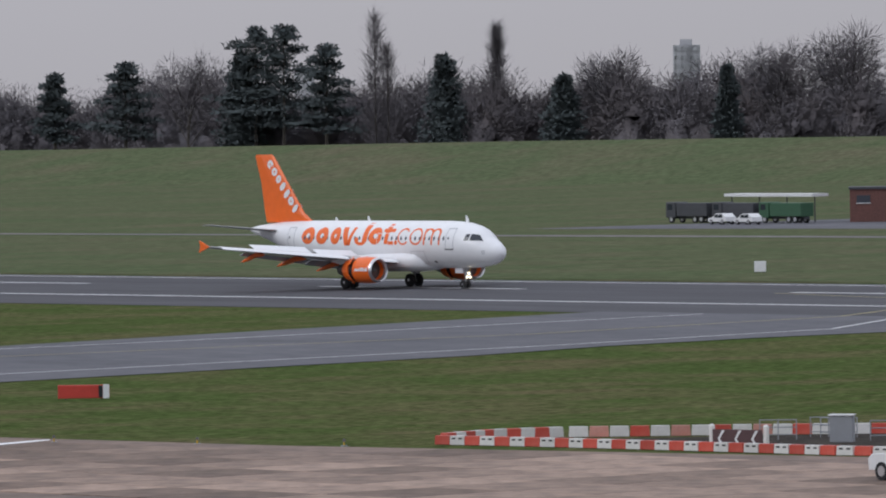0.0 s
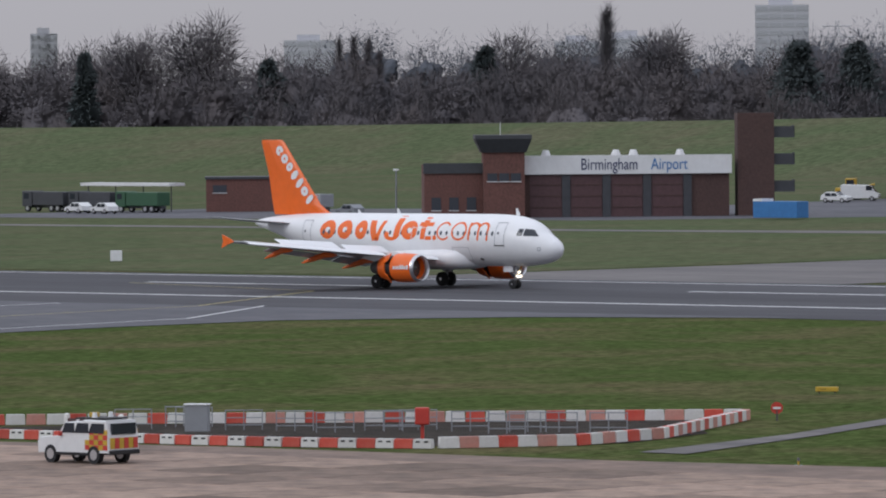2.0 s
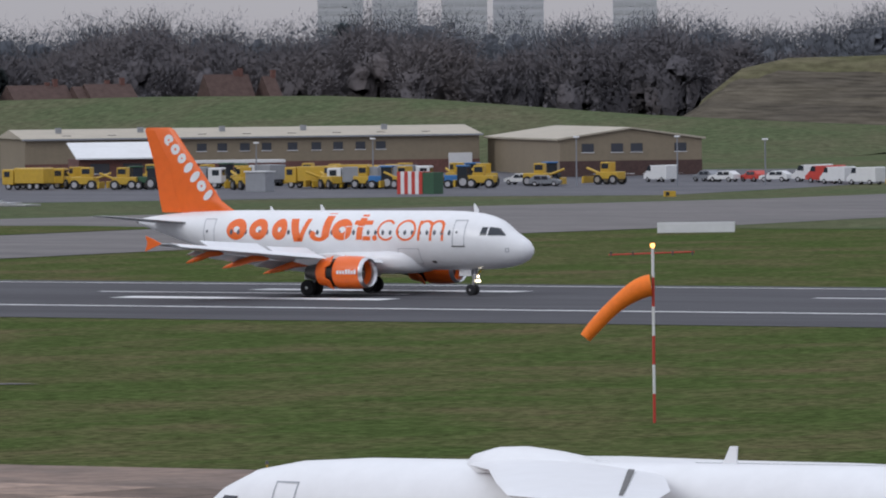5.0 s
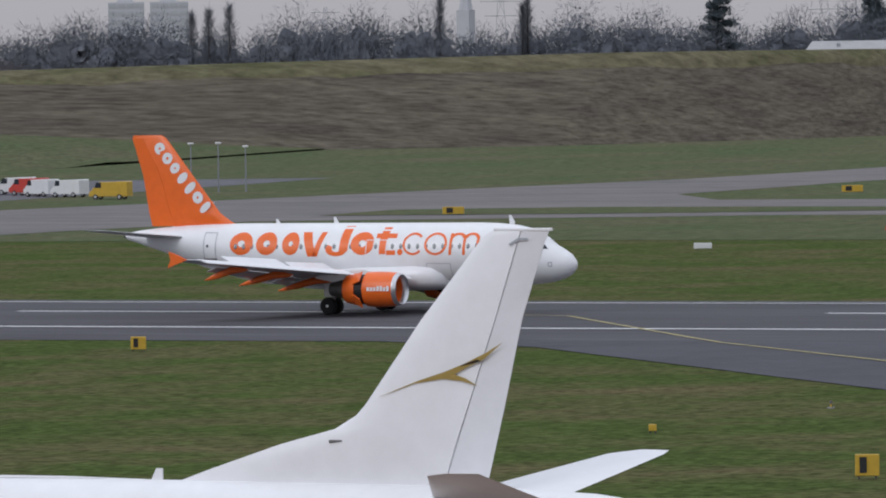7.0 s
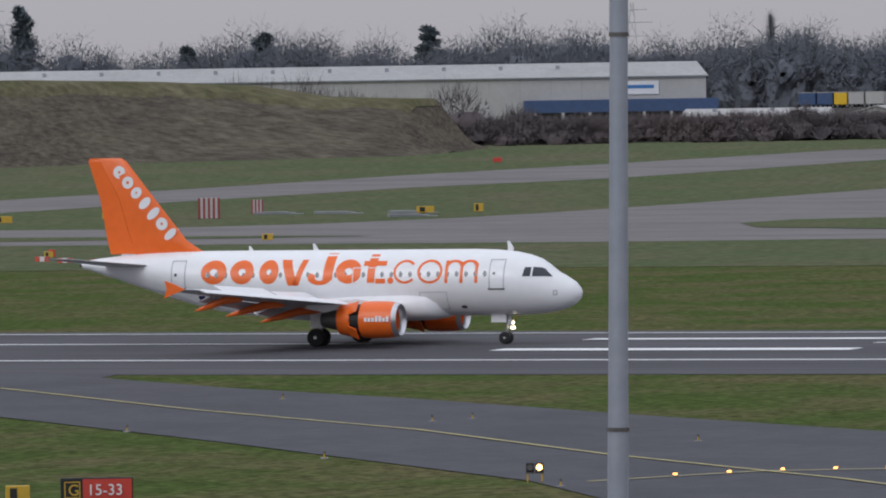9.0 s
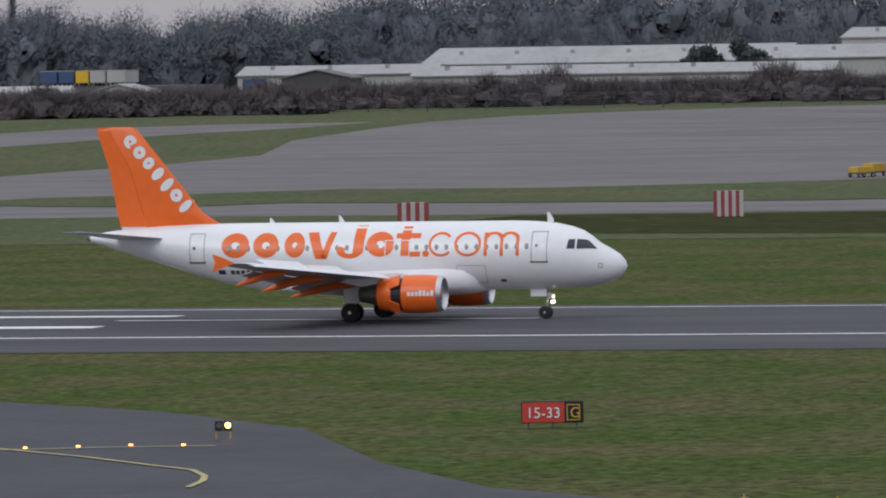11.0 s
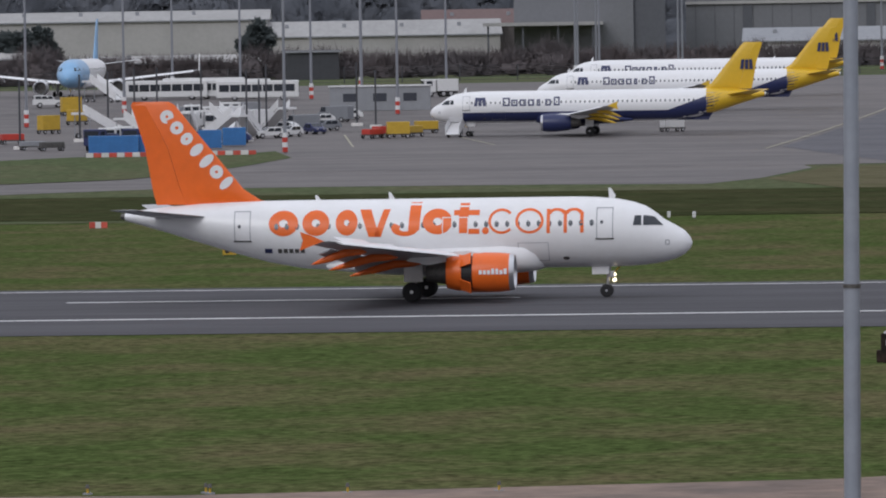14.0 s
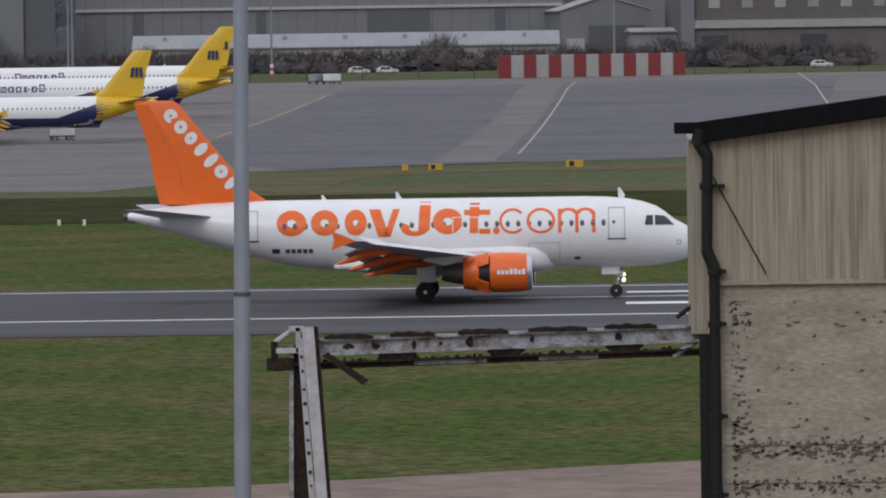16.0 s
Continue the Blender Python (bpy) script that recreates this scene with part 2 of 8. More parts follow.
# far evergreens: a bluer, paler copy of the needles that carries the haze
HAZENEEDLE = soft_lit(mat("haze_blue_evergreen", (0.09, 0.112, 0.124), 0.95, 0, 0.2, 3.0, spec=0.0))
# far towers, their windows and the pylons: light base colours include the haze
TOWERGREY = mat("tower_concrete", (0.5, 0.5, 0.53), 0.8, 0, 0.05, 3, 0.4, (0.42, 0.42, 0.45), 12)
TOWERWIN = mat("hazed_window_band", (0.43, 0.435, 0.46), 0.5)
HAZEMAST = mat("haze_faded_steel", (0.42, 0.42, 0.44), 0.6)
WAREWHITE = mat("weathered_white_sheet", (0.43, 0.42, 0.41), 0.6, 0, 0.06, 1.0, 0.5, (0.34, 0.335, 0.325), 9, spec=0.2)
WAREROOF = mat("weathered_sheet_roof", (0.37, 0.365, 0.36), 0.7, 0, 0.1, 1.0, 0.6, (0.29, 0.285, 0.28), 7, spec=0.1, stretch=(1, 0.2, 1))
BLOCKBROWN = mat("brown_grey_cladding", (0.15, 0.135, 0.13), 0.7, 0, 0.12, 1.0, 0.5, (0.11, 0.1, 0.1), 5, spec=0.2)
HANGARGREY = mat("blue_grey_cladding", (0.2, 0.205, 0.22), 0.6, 0, 0.06, 0.8, 0.4, (0.165, 0.17, 0.185), 8, spec=0.2)
HANGARDARK = mat("slate_panel", (0.12, 0.125, 0.14), 0.6, 0, 0.08, 0.8, spec=0.2)
REDROOF = mat("brown_red_sheet", (0.15, 0.1, 0.095), 0.7, 0, 0.12, 1.0, spec=0.2)
DOCKBLUE = mat("dull_blue_sheet", (0.06, 0.095, 0.19), 0.6, 0, 0.1, 0.8, spec=0.2)
TILEROOF = mat("brown_tile_roof", (0.09, 0.06, 0.053), 0.85, 0, 0.2, 1.0, spec=0.1)
WATERY = mat("wet_dark_soil", (0.042, 0.036, 0.031), 0.9, 0, 0.4, 0.8, 0.4, (0.07, 0.06, 0.048), 3, 0.6, spec=0.05)

# ---- mesh helpers ----


def thing(name, at, label, category, group="", kind="", turn=0.0):
    ob = new(name)
    ob.matrix_basis = pose(*at, 0, 0, turn)
    ob.empty_display_size = 0.5
    return tagged(ob, label, category, group, kind)


def mesh_of(name, bm, material, smooth=False):
    bmesh.ops.recalc_face_normals(bm, faces=bm.faces)
    me = bpy.data.meshes.new(name)
    bm.to_mesh(me)
    bm.free()
    me.materials.append(material)
    if smooth:
        me.shade_smooth()
        me.set_sharp_from_angle(angle=radians(40))
    return me


def part(name, bm, material, parent, label="", smooth=False):
    ob = new(name, mesh_of(name, bm, material, smooth))
    ob.parent = parent
    return tagged(ob, label)


def solid(name, bm, material, label, category, group="", kind="", at=None, smooth=False):
    ob = new(name, mesh_of(name, bm, material, smooth))
    if at is not None:
        ob.matrix_basis = at
    return tagged(ob, label, category, group, kind)


def box(bm, x0, x1, y0, y1, z0, z1, bevel=0.0):
    r = bmesh.ops.create_cube(bm, size=1.0, matrix=Matrix.Translation(((x0 + x1) / 2, (y0 + y1) / 2, (z0 + z1) / 2)) @ Matrix.Diagonal((abs(x1 - x0), abs(y1 - y0), abs(z1 - z0), 1)))
    if bevel:
        edges = list({e for v in r["verts"] for e in v.link_edges})
        bmesh.ops.bevel(bm, geom=edges, offset=bevel, segments=2, affect="EDGES", profile=0.5)
    return bm


def boxed(x0, x1, y0, y1, z0, z1, bevel=0.0):
    return box(bmesh.new(), x0, x1, y0, y1, z0, z1, bevel)


def tube(bm, p0, p1, r0, r1=None, n=10, caps=True):
    p0, p1 = Vector(p0), Vector(p1)
    r1 = r0 if r1 is None else r1
    d = p1 - p0
    m = Matrix.Translation((p0 + p1) / 2) @ d.to_track_quat("Z", "Y").to_matrix().to_4x4()
    bmesh.ops.create_cone(bm, cap_ends=caps, segments=n, radius1=r0, radius2=r1, depth=d.length, matrix=m)
    return bm


def tubed(p0, p1, r0, r1=None, n=10):
    return tube(bmesh.new(), p0, p1, r0, r1, n)


def loft(bm, rings, closed=True, cap=True):
    """Skin a row of rings of equally many points."""
    vs = [[bm.verts.new(p) for p in ring] for ring in rings]
    n = len(vs[0])
    for a, b in zip(vs, vs[1:]):
        for i in range(n if closed else n - 1):
            j = (i + 1) % n
            bm.faces.new((a[i], a[j], b[j], b[i]))
    if cap and closed:
        bm.faces.new(vs[0][::-1])
        bm.faces.new(vs[-1])
    return bm


def prism(bm, outline, z0, z1, axis="y"):
    """A plate with the outline (x, z) between two depths y0, y1, or (x, y) between two heights."""
    f = (lambda p, d: (p[0], d, p[1])) if axis == "y" else (lambda p, d: (p[0], p[1], d))
    return loft(bm, [[f(p, z0) for p in outline], [f(p, z1) for p in outline]])


# ---- the ground: level airfield that rises gently behind the far taxiways ----
def height(y):
    if y < 680:
        return -0.3
    if y < 1160:
        return -0.3 + 2.6e-5 * (y - 680) ** 2
    return -0.3 + 2.6e-5 * 480 ** 2 + min(y - 1160, 900) * 0.006


CUTS = [680] + [680 + 20 * i for i in range(1, 26)] + [1300, 1500, 1800, 2060]


def sheet(name, outline, lift, material, label, category, kind="structure"):
    """A flat piece of pavement or ground cut along the rows of the ground so that it follows it."""
    bm = bmesh.new()
    bm.faces.new([bm.verts.new((x, y, 0)) for x, y in outline])
    for c in CUTS:
        bmesh.ops.bisect_plane(bm, geom=bm.verts[:] + bm.edges[:] + bm.faces[:], plane_co=(0, c, 0), plane_no=(0, 1, 0))
    bmesh.ops.triangulate(bm, faces=bm.faces)
    for v in bm.verts:
        v.co.z = height(v.co.y) + lift
    bmesh.ops.recalc_face_normals(bm, faces=bm.faces)
    if sum(f.normal.z for f in bm.faces) < 0:
        bmesh.ops.reverse_faces(bm, faces=bm.faces)
    me = bpy.data.meshes.new(name)
    bm.to_mesh(me)
    bm.free()
    me.materials.append(material)
    return tagged(new(name, me), label, category, "", kind)


sheet("ground", [(-4500, -400), (4500, -400), (4500, 4800), (-4500, 4800)], 0.0, GRASS, "short winter airfield grass with dry brown streaks", "grass")


def strip(name, rows, x0, x1, material, label, category):
    """A long strip along x with a cross profile of (y, z)."""
    bm = bmesh.new()
    loft(bm, [[(x0, y, z) for y, z in rows], [(x1, y, z) for y, z in rows]], closed=False, cap=False)
    return solid(name, bm, material, label, category, "", "structure")


D = RUNWAY_Y
strip("runway", [(D - 39, -0.27), (D - 22, -0.16), (D, 0.0), (D + 22, -0.16), (D + 29, -0.25)], -1600, 1200, ASPHALT, "cambered grey asphalt runway with dark tyre marks", "runway")


def stripe(name, x0, x1, y0, y1, material, label, group=""):
    def z(y):
        return -0.16 * abs(y - D) / 22 + 0.03
    bm = bmesh.new()
    loft(bm, [[(x0, y0, z(y0)), (x0, y1, z(y1))], [(x1, y0, z(y0)), (x1, y1, z(y1))]], closed=False, cap=False)
    return solid(name, bm, material, label, "line marking", group, "structure")


stripe("edge_line", -1600, 1200, D - 22.4, D - 21.5, LINE, "white painted side line of the runway")
stripe("edge_line", -1600, 1200, D + 21.5, D + 22.4, LINE, "white painted side line of the runway")
for k in range(-20, 20):
    stripe("centre_line_dash", -370 + 60 * k, -343 + 60 * k, D - 0.5, D + 0.5, LINE, "white painted centre line dash", "centre line dashes")
for k in range(0, 4):
    for off in (-8.5, 8.5):
        stripe("touchdown_bar", -302 + 150.5 * k, -279 + 150.5 * k, D + off - 1.4, D + off + 1.4, LINE, "broad white touchdown bar on the runway", "touchdown bars")

# taxiways and aprons
PAVE = "patched grey asphalt taxiway, damp in places"
sheet("taxiway", [(-400, 250), (-396, 312), (-404, 345), (-413.5, 386), (-326, 386), (-346, 377), (-356, 363), (-356, 347), (-354, 331), (-349, 314), (-343, 271), (-336, 238), (-380, 225)], 0.04, TAXI, PAVE, "taxiway")
# far grass: haze is put into its paler, duller colour
sheet("far_meadow", [(-1500, 456), (-432, 456), (-432, 612), (-380, 612), (120, 612), (1400, 700), (1400, 1420), (-1500, 1420)], 0.03, BANKGRASS, "grass behind the taxiways, paled with painted haze", "grass")
sheet("taxiway", [(-430, 450), (-429, 495), (-430, 520), (-436, 560), (-452, 600), (-470, 612), (-560, 606), (-800, 600), (-800, 606), (-540, 614), (-486, 628), (-472, 684), (-446, 744), (-438, 794), (-429, 842), (-417, 882), (-410, 936), (-390, 1028), (-366, 1090), (-352, 1126), (-330, 1138), (-306, 1140), (-312, 1116), (-326, 1090), (-338, 1041), (-348, 1000), (-366, 968), (-378, 913), (-384, 866), (-384, 810), (-366, 783), (-335, 782), (-315, 800), (-305, 822), (-300, 845), (-294, 883), (-290, 917), (-284, 951), (-279, 1018), (-240, 1000), (-200, 960), (-140, 900), (-118, 862), (-60, 872), (-48, 790), (-51, 748), (-55, 728), (-72, 734), (-95, 737), (-113, 736), (-134, 712), (-175, 709), (-220, 714), (-246, 710), (-324, 712), (-352, 702), (-380, 692), (-380, 655), (-378, 622), (-386, 567), (-381, 540), (-380, 500), (-379, 450)], 0.05, CONCRETE, PAVE, "taxiway")
sheet("grass_island", [(-434, 562), (-434, 606), (-452, 612), (-466, 610), (-452, 585)], 0.09, GRASS, "small grass island between the taxiways", "grass")
sheet("grass_strip", [(-388, 742), (-366, 751), (-320, 746), (-300, 747), (-285, 742), (-300, 737), (-345, 722), (-384, 716)], 0.09, BANKGRASS, "long grass strip between two taxiways", "grass")
sheet("taxiway", [(-206, 386), (-188, 377), (-159, 345), (-127, 310), (-101, 280), (-93, 267), (-88, 254), (-66, 254), (-59, 255), (-66, 262), (-74.5, 278), (-85, 304), (-96, 319), (-114, 335), (-133, 353), (-150, 367), (-163, 380), (-164, 386)], 0.04, WETTAXI, "wet dark asphalt taxiway curving off the runway", "taxiway")
apron_outline = [(-420, 120), (-420, 226), (-300, 223), (-265, 226), (-232, 233), (-209, 234), (-182, 239), (-150, 241), (-110, 246), (-66, 250), (-38, 250), (-15, 256), (2, 268), (80, 285), (80, 60), (-60, 60), (-200, 100)]
sheet("apron", apron_outline, 0.03, NEARCON, "damp pale concrete apron of large slabs", "apron")
sheet("far_apron", [(-281, 985), (-296, 1055), (-297, 1100), (-296, 1136), (-287, 1160), (-276, 1193), (-263, 1222), (-244, 1230), (-192, 1243), (-120, 1252), (-50, 1285), (30, 1315), (120, 1315), (120, 850), (5, 836), (-9, 829), (-23, 824), (-40, 804), (-54, 800), (-114, 800), (-118, 830), (-121, 880), (-146, 862), (-200, 815), (-240, 815), (-284, 900)], 0.07, CONCRETE, "far parking apron of pale streaked concrete", "apron")
sheet("dark_stand", [(-57, 880), (-49, 1138), (-46, 1205), (34, 1245), (30, 1130), (27, 1064), (30, 846), (5, 838), (-10, 832), (-40, 808)], 0.1, TAXI, "resurfaced dark asphalt part of the far apron", "apron")
sheet("pale_strip", [(-24, 832), (-20.5, 1030), (-19, 1238), (-12.5, 1240), (-14, 1030), (-17, 832)], 0.12, CONCRETE, "pale concrete strip between two dark stands", "apron")
sheet("grass_verge", [(-257, 785), (-255, 799), (-241, 808), (-225, 824), (-201, 820), (-171, 836), (-157, 852), (-150, 868), (-144, 877), (-124, 880), (-121, 892), (-115, 862), (-116, 824), (-118.6, 796), (-122, 777), (-132, 764), (-155, 754), (-186, 757), (-216, 766), (-225, 752), (-249, 766)], 0.11, BANKGRASS, "grass verge beside the far apron", "grass")
sheet("dry_verge", [(-50, 746), (-47, 786), (-30, 812), (60, 826), (60, 790), (-20, 788), (-30, 770), (-32, 735), (60, 735), (60, 700), (-40, 705)], 0.06, DRY, "strip of dry brown grass beside the apron", "grass")
g0 = random.Random(21)
for k in range(16):
    x0, y0 = -280 + 11 * k + g0.uniform(-3, 3), 1180 - 16 * k + g0.uniform(-6, 6)
    dx, dy = g0.uniform(60, 110), g0.uniform(-40, 15)
    y1 = max(y0 + dy - 10, 880)
    # reflected light along a slab joint, laid as a thin paler strip
    sheet("slab_joint", [(x0, y0), (x0 + dx, y1), (x0 + dx, y1 + 0.9), (x0, y0 + 1.1)], 0.1, JOINTGLINT, "pale streak along an apron slab joint, reflection painted in", "joint")
for (xa, ya), (xb, yb), w_ in (((-58.8, 873), (-49.8, 1138), 0.3), ((-14.8, 861), (-11.1, 1231), 0.26), ((28.4, 1314), (27.5, 1064), 0.3), ((-113, 905), (-121, 960), 0.25), ((-95, 905), (-103, 940), 0.25)):
    sheet("stand_line", [(xa, ya), (xa + w_, ya), (xb + w_, yb), (xb, yb)], 0.14, WORNLINE, "worn white painted stand line", "line marking")
sheet("service_path", [(-213, 240), (-218, 256), (-230, 284), (-235, 297), (-227, 302), (-225, 301.6), (-233, 296), (-228, 284), (-216.2, 256), (-210.2, 240)], 0.04, CONCRETE, "narrow concrete service path across the grass", "path")
sheet("rough_grass", [(-178, 640), (-174, 704), (-134, 706), (60, 706), (60, 612), (-80, 612)], 0.05, ROUGH, "strip of rough dark grass beside the far taxiway", "grass")
sheet("yard", [(-700, 640), (-700, 700), (-640, 720), (-660, 870), (-480, 900), (-470, 760), (-500, 752), (-560, 700), (-590, 655)], 0.05, TAXI, "asphalt yard in front of the airfield buildings", "yard")
sheet("muddy_works", [(-258, 236), (-235, 268), (-222, 255), (-219, 246), (-224, 239), (-243, 235.5)], 0.03, WATERY, "muddy ground inside the barrier ring", "bare soil")


def painted_path(name, pts, width, material, label, lift=0.1):
    bm = bmesh.new()
    rows = []
    for i, p in enumerate(pts):
        a, b = Vector(pts[max(0, i - 1)]), Vector(pts[min(len(pts) - 1, i + 1)])
        d = (b - a).normalized()
        n = Vector((-d.y, d.x)) * width / 2
        q = Vector(p)
        z = height(q.y) + lift if q.y < 384 else -0.16 * abs(q.y - D) / 22 + 0.035
        rows.append([(q.x + n.x, q.y + n.y, z), (q.x - n.x, q.y - n.y, z)])
    loft(bm, rows, closed=False, cap=False)
    return solid(name, bm, material, label, "line marking", "", "structure")


painted_path("taxi_line", [(-215, 421), (-206, 418), (-195, 404), (-184, 390), (-179, 383.5), (-160, 362.5), (-141.2, 341.0), (-121.3, 321.0), (-104.6, 300.0), (-93.7, 288.0), (-88.1, 282.0), (-83.4, 276.0), (-80.9, 273.0), (-79.2, 269.0), (-78.4, 266.0), (-77.8, 262.0)], 0.28, YLINE, "thin yellow painted taxi line", 0.08)
painted_path("taxi_line", [(-98.1, 279.0), (-95.8, 283.0), (-93.4, 287.0), (-89.1, 289.0), (-84.9, 290.0)], 0.3, YLINE, "thin yellow painted holding line", 0.085)
painted_path("taxi_line", [(-393, 250), (-378, 300), (-377, 345), (-385, 384), (-400, 412), (-430, 421)], 0.3, YLINE, "faded yellow painted taxi line", 0.08)
painted_path("road_edge", [(-352, 270), (-358, 330), (-364, 362), (-380, 386)], 0.3, LINE, "worn white painted edge line", 0.07)
painted_path("road_edge", [(-389, 290), (-392, 330), (-400, 384)], 0.3, LINE, "worn white painted edge line", 0.07)

# the long grass bank and the brown bank behind the airfield
def bank(name, crest, foot, back, material, label):
    """A mound: rows along its length of crest (x, y, z), foot and back (dx, dy)."""
    bm = bmesh.new()
    rows = []
    for i, (x, y, z) in enumerate(crest):
        fy, by = y - foot, y + back
        base = height(fy) - 0.4
        prof = [(fy, base)]
        for u in (0.15, 0.35, 0.55, 0.75, 0.9):
            yy = fy + (y - fy) * u
            prof.append((yy, base + (z - base) * u + 0.25 * math.sin(i * 1.7 + u * 9) * u))
        prof += [(y, z), (y + 12, z + 0.1), (y + back * 0.5, (z + height(by)) / 2), (by, height(by) - 0.4)]
        rows.append([(x, yy, zz) for yy, zz in prof])
    loft(bm, rows, closed=False, cap=False)
    return solid(name, bm, material, label, "embankment", "", "structure", smooth=True)


CREST = [(-1500, 7.2), (-1240, 7.7), (-1090, 8.6), (-970, 8.9), (-850, 9.8), (-770, 10.8), (-715, 11.5), (-680, 11.4), (-659, 10.7), (-640, 9.4), (-626, 8.4), (-600, 6.9), (-580, 4.6), (-555, 2.0)]
dense = []
for (x0, z0), (x1, z1) in zip(CREST, CREST[1:]):
    for k in range(6):
        dense.append((x0 + (x1 - x0) * k / 6, 980, z0 + (z1 - z0) * k / 6))
bank("grass_bank", dense, 68, 120, BANKGRASS, "long grassy noise bank behind the buildings")
BCREST = [(-648, 1052, 3.0), (-645, 1054, 9.0), (-638, 1056, 15.0), (-630, 1058, 16.7), (-575, 1062, 17.5), (-522, 1076, 18.2), (-490, 1100, 18.2), (-474, 1120, 17.6), (-459, 1130, 16.6), (-448, 1134, 14.6), (-432, 1142, 14.0), (-427, 1142, 8.0), (-423, 1142, 4.6)]
dense = []
for a, b in zip(BCREST, BCREST[1:]):
    for k in range(5):
        dense.append(tuple(a[i] + (b[i] - a[i]) * k / 5 for i in range(3)))
bank("brown_bank", dense, 22, 26, BROWN, "steep bank of dead brown grass in terraces")
bm = bmesh.new()
loft(bm, [[(x, y - 4.6, 4.0 + (z - 4.0) * 0.77 - 0.7 + 0.3 * math.sin(i * 1.3)), (x, y - 2.4, 4.0 + (z - 4.0) * 0.9 + 0.4), (x, y, z + 0.25), (x, y + 11, z + 0.3)] for i, (x, y, z) in enumerate(dense[6:-8])], closed=False, cap=False)
solid("bank_crest", bm, DRY, "pale dry grass along the crest of the brown bank", "grass", "", "structure", smooth=True)

# ---- airliners ----
STATIONS = [(0.0, 3.16, 3.10, 0.03), (0.12, 3.48, 2.80, 0.34), (0.45, 3.86, 2.47, 0.70), (1.0, 4.20, 2.2, 1.03), (1.6, 4.52, 2.04, 1.31), (2.2, 5.0, 1.94, 1.53),
            (2.7, 5.32, 1.88, 1.66), (3.4, 5.57, 1.82, 1.8), (4.3, 5.76, 1.79, 1.9), (5.6, 5.88, 1.77, 1.96), (7.0, 5.92, 1.77, 1.975), (14.0, 5.92, 1.77, 1.975),
            (21.0, 5.92, 1.77, 1.975), (23.0, 5.92, 1.9, 1.96), (25.0, 5.91, 2.28, 1.88), (27.0, 5.88, 2.82, 1.73), (29.0, 5.8, 3.45, 1.45), (31.0, 5.64, 4.08, 1.06), (32.6, 5.46, 4.56, 0.68), (33.5, 5.3, 4.82, 0.42), (33.84, 5.22, 4.92, 0.26)]


def stations(extra=0.0):
    """The cross sections of the body; extra lengthens the straight middle."""
    return [(x + (extra if x > 14 else 0), zt, zb, w) for x, zt, zb, w in STATIONS]


def section(sts, x):
    """Top, bottom and half width of the body x metres behind the nose."""
    for a, b in zip(sts, sts[1:]):
        if a[0] <= x <= b[0]:
            u = (x - a[0]) / (b[0] - a[0])
            return [a[i] + (b[i] - a[i]) * u for i in (1, 2, 3)]
    return list(sts[-1][1:])


def hull(sts, x0, x1, n=28, cap=True, steps=40, z_from=None):
    xs = sorted({x0, x1} | {s[0] for s in sts if x0 < s[0] < x1} | {x0 + (x1 - x0) * k / steps for k in range(1, steps)})
    rings = []
    for x in xs:
        zt, zb, w = section(sts, x)
        c, h = (zt + zb) / 2, (zt - zb) / 2
        rings.append([(-x, w * math.cos(2 * math.pi * k / n), c + h * math.sin(2 * math.pi * k / n)) for k in range(n)])
    return loft(bmesh.new(), rings, cap=cap)


def skin(sts, x, z, side, off=0.015):
    """The point of the body's side at x behind the nose and height z."""
    zt, zb, w = section(sts, x)
    c, h = (zt + zb) / 2, (zt - zb) / 2
    u = max(-0.995, min(0.995, (z - c) / h))
    return (-x, side * (w * math.sqrt(1 - u * u) + off), z)


def decal_grid(bm, sts, quads, side, off=0.015, m=6):
    """Patches given by corner functions (u, v) -> (x, z), laid on the body's side."""
    for fn, nu, nv in quads:
        g = [[bm.verts.new(skin(sts, *fn(i / nu, j / nv), side, off)) for j in range(nv + 1)] for i in range(nu + 1)]
        for i in range(nu):
            for j in range(nv):
                bm.faces.new((g[i][j], g[i + 1][j], g[i + 1][j + 1], g[i][j + 1]))
    return bm


def rect(x0, x1, z0, z1, slant=0.0):
    return (lambda u, v: (x0 + (x1 - x0) * u + slant * v, z0 + (z1 - z0) * v), 2, 6)


def ring(cx, cz, rx, rz, hole=0.0, a0=0.0, a1=360.0):
    def fn(u, v):
        a = radians(a0 + (a1 - a0) * u)
        r = hole + (1 - hole) * v
        return (cx + rx * r * math.cos(a), cz + rz * r * math.sin(a))
    return (fn, 28, 3 if hole else 5)


def frame_rect(x0, x1, z0, z1, t):
    return [rect(x0, x1, z0, z0 + t), rect(x0, x1, z1 - t, z1), rect(x0, x0 + t, z0, z1), rect(x1 - t, x1, z0, z1)]


def foil(sections, n=14):
    """A wing from sections (x_lead, chord, y, z, thickness, twist drop of the trailing edge)."""
    bm = bmesh.new()
    rings = []
    for xl, c, y, z, t, drop in sections:
        pts = []
        for k in range(n):
            a = 2 * math.pi * k / n
            u = 0.5 - 0.5 * math.cos(a)
            th = t * (1.6 * math.sqrt(max(u, 0)) * (1 - u) + 0.02)
            pts.append((-(xl + c * u), y, z - drop * u + (th if a < math.pi else -0.55 * th)))
        rings.append(pts)
    return loft(bm, rings)


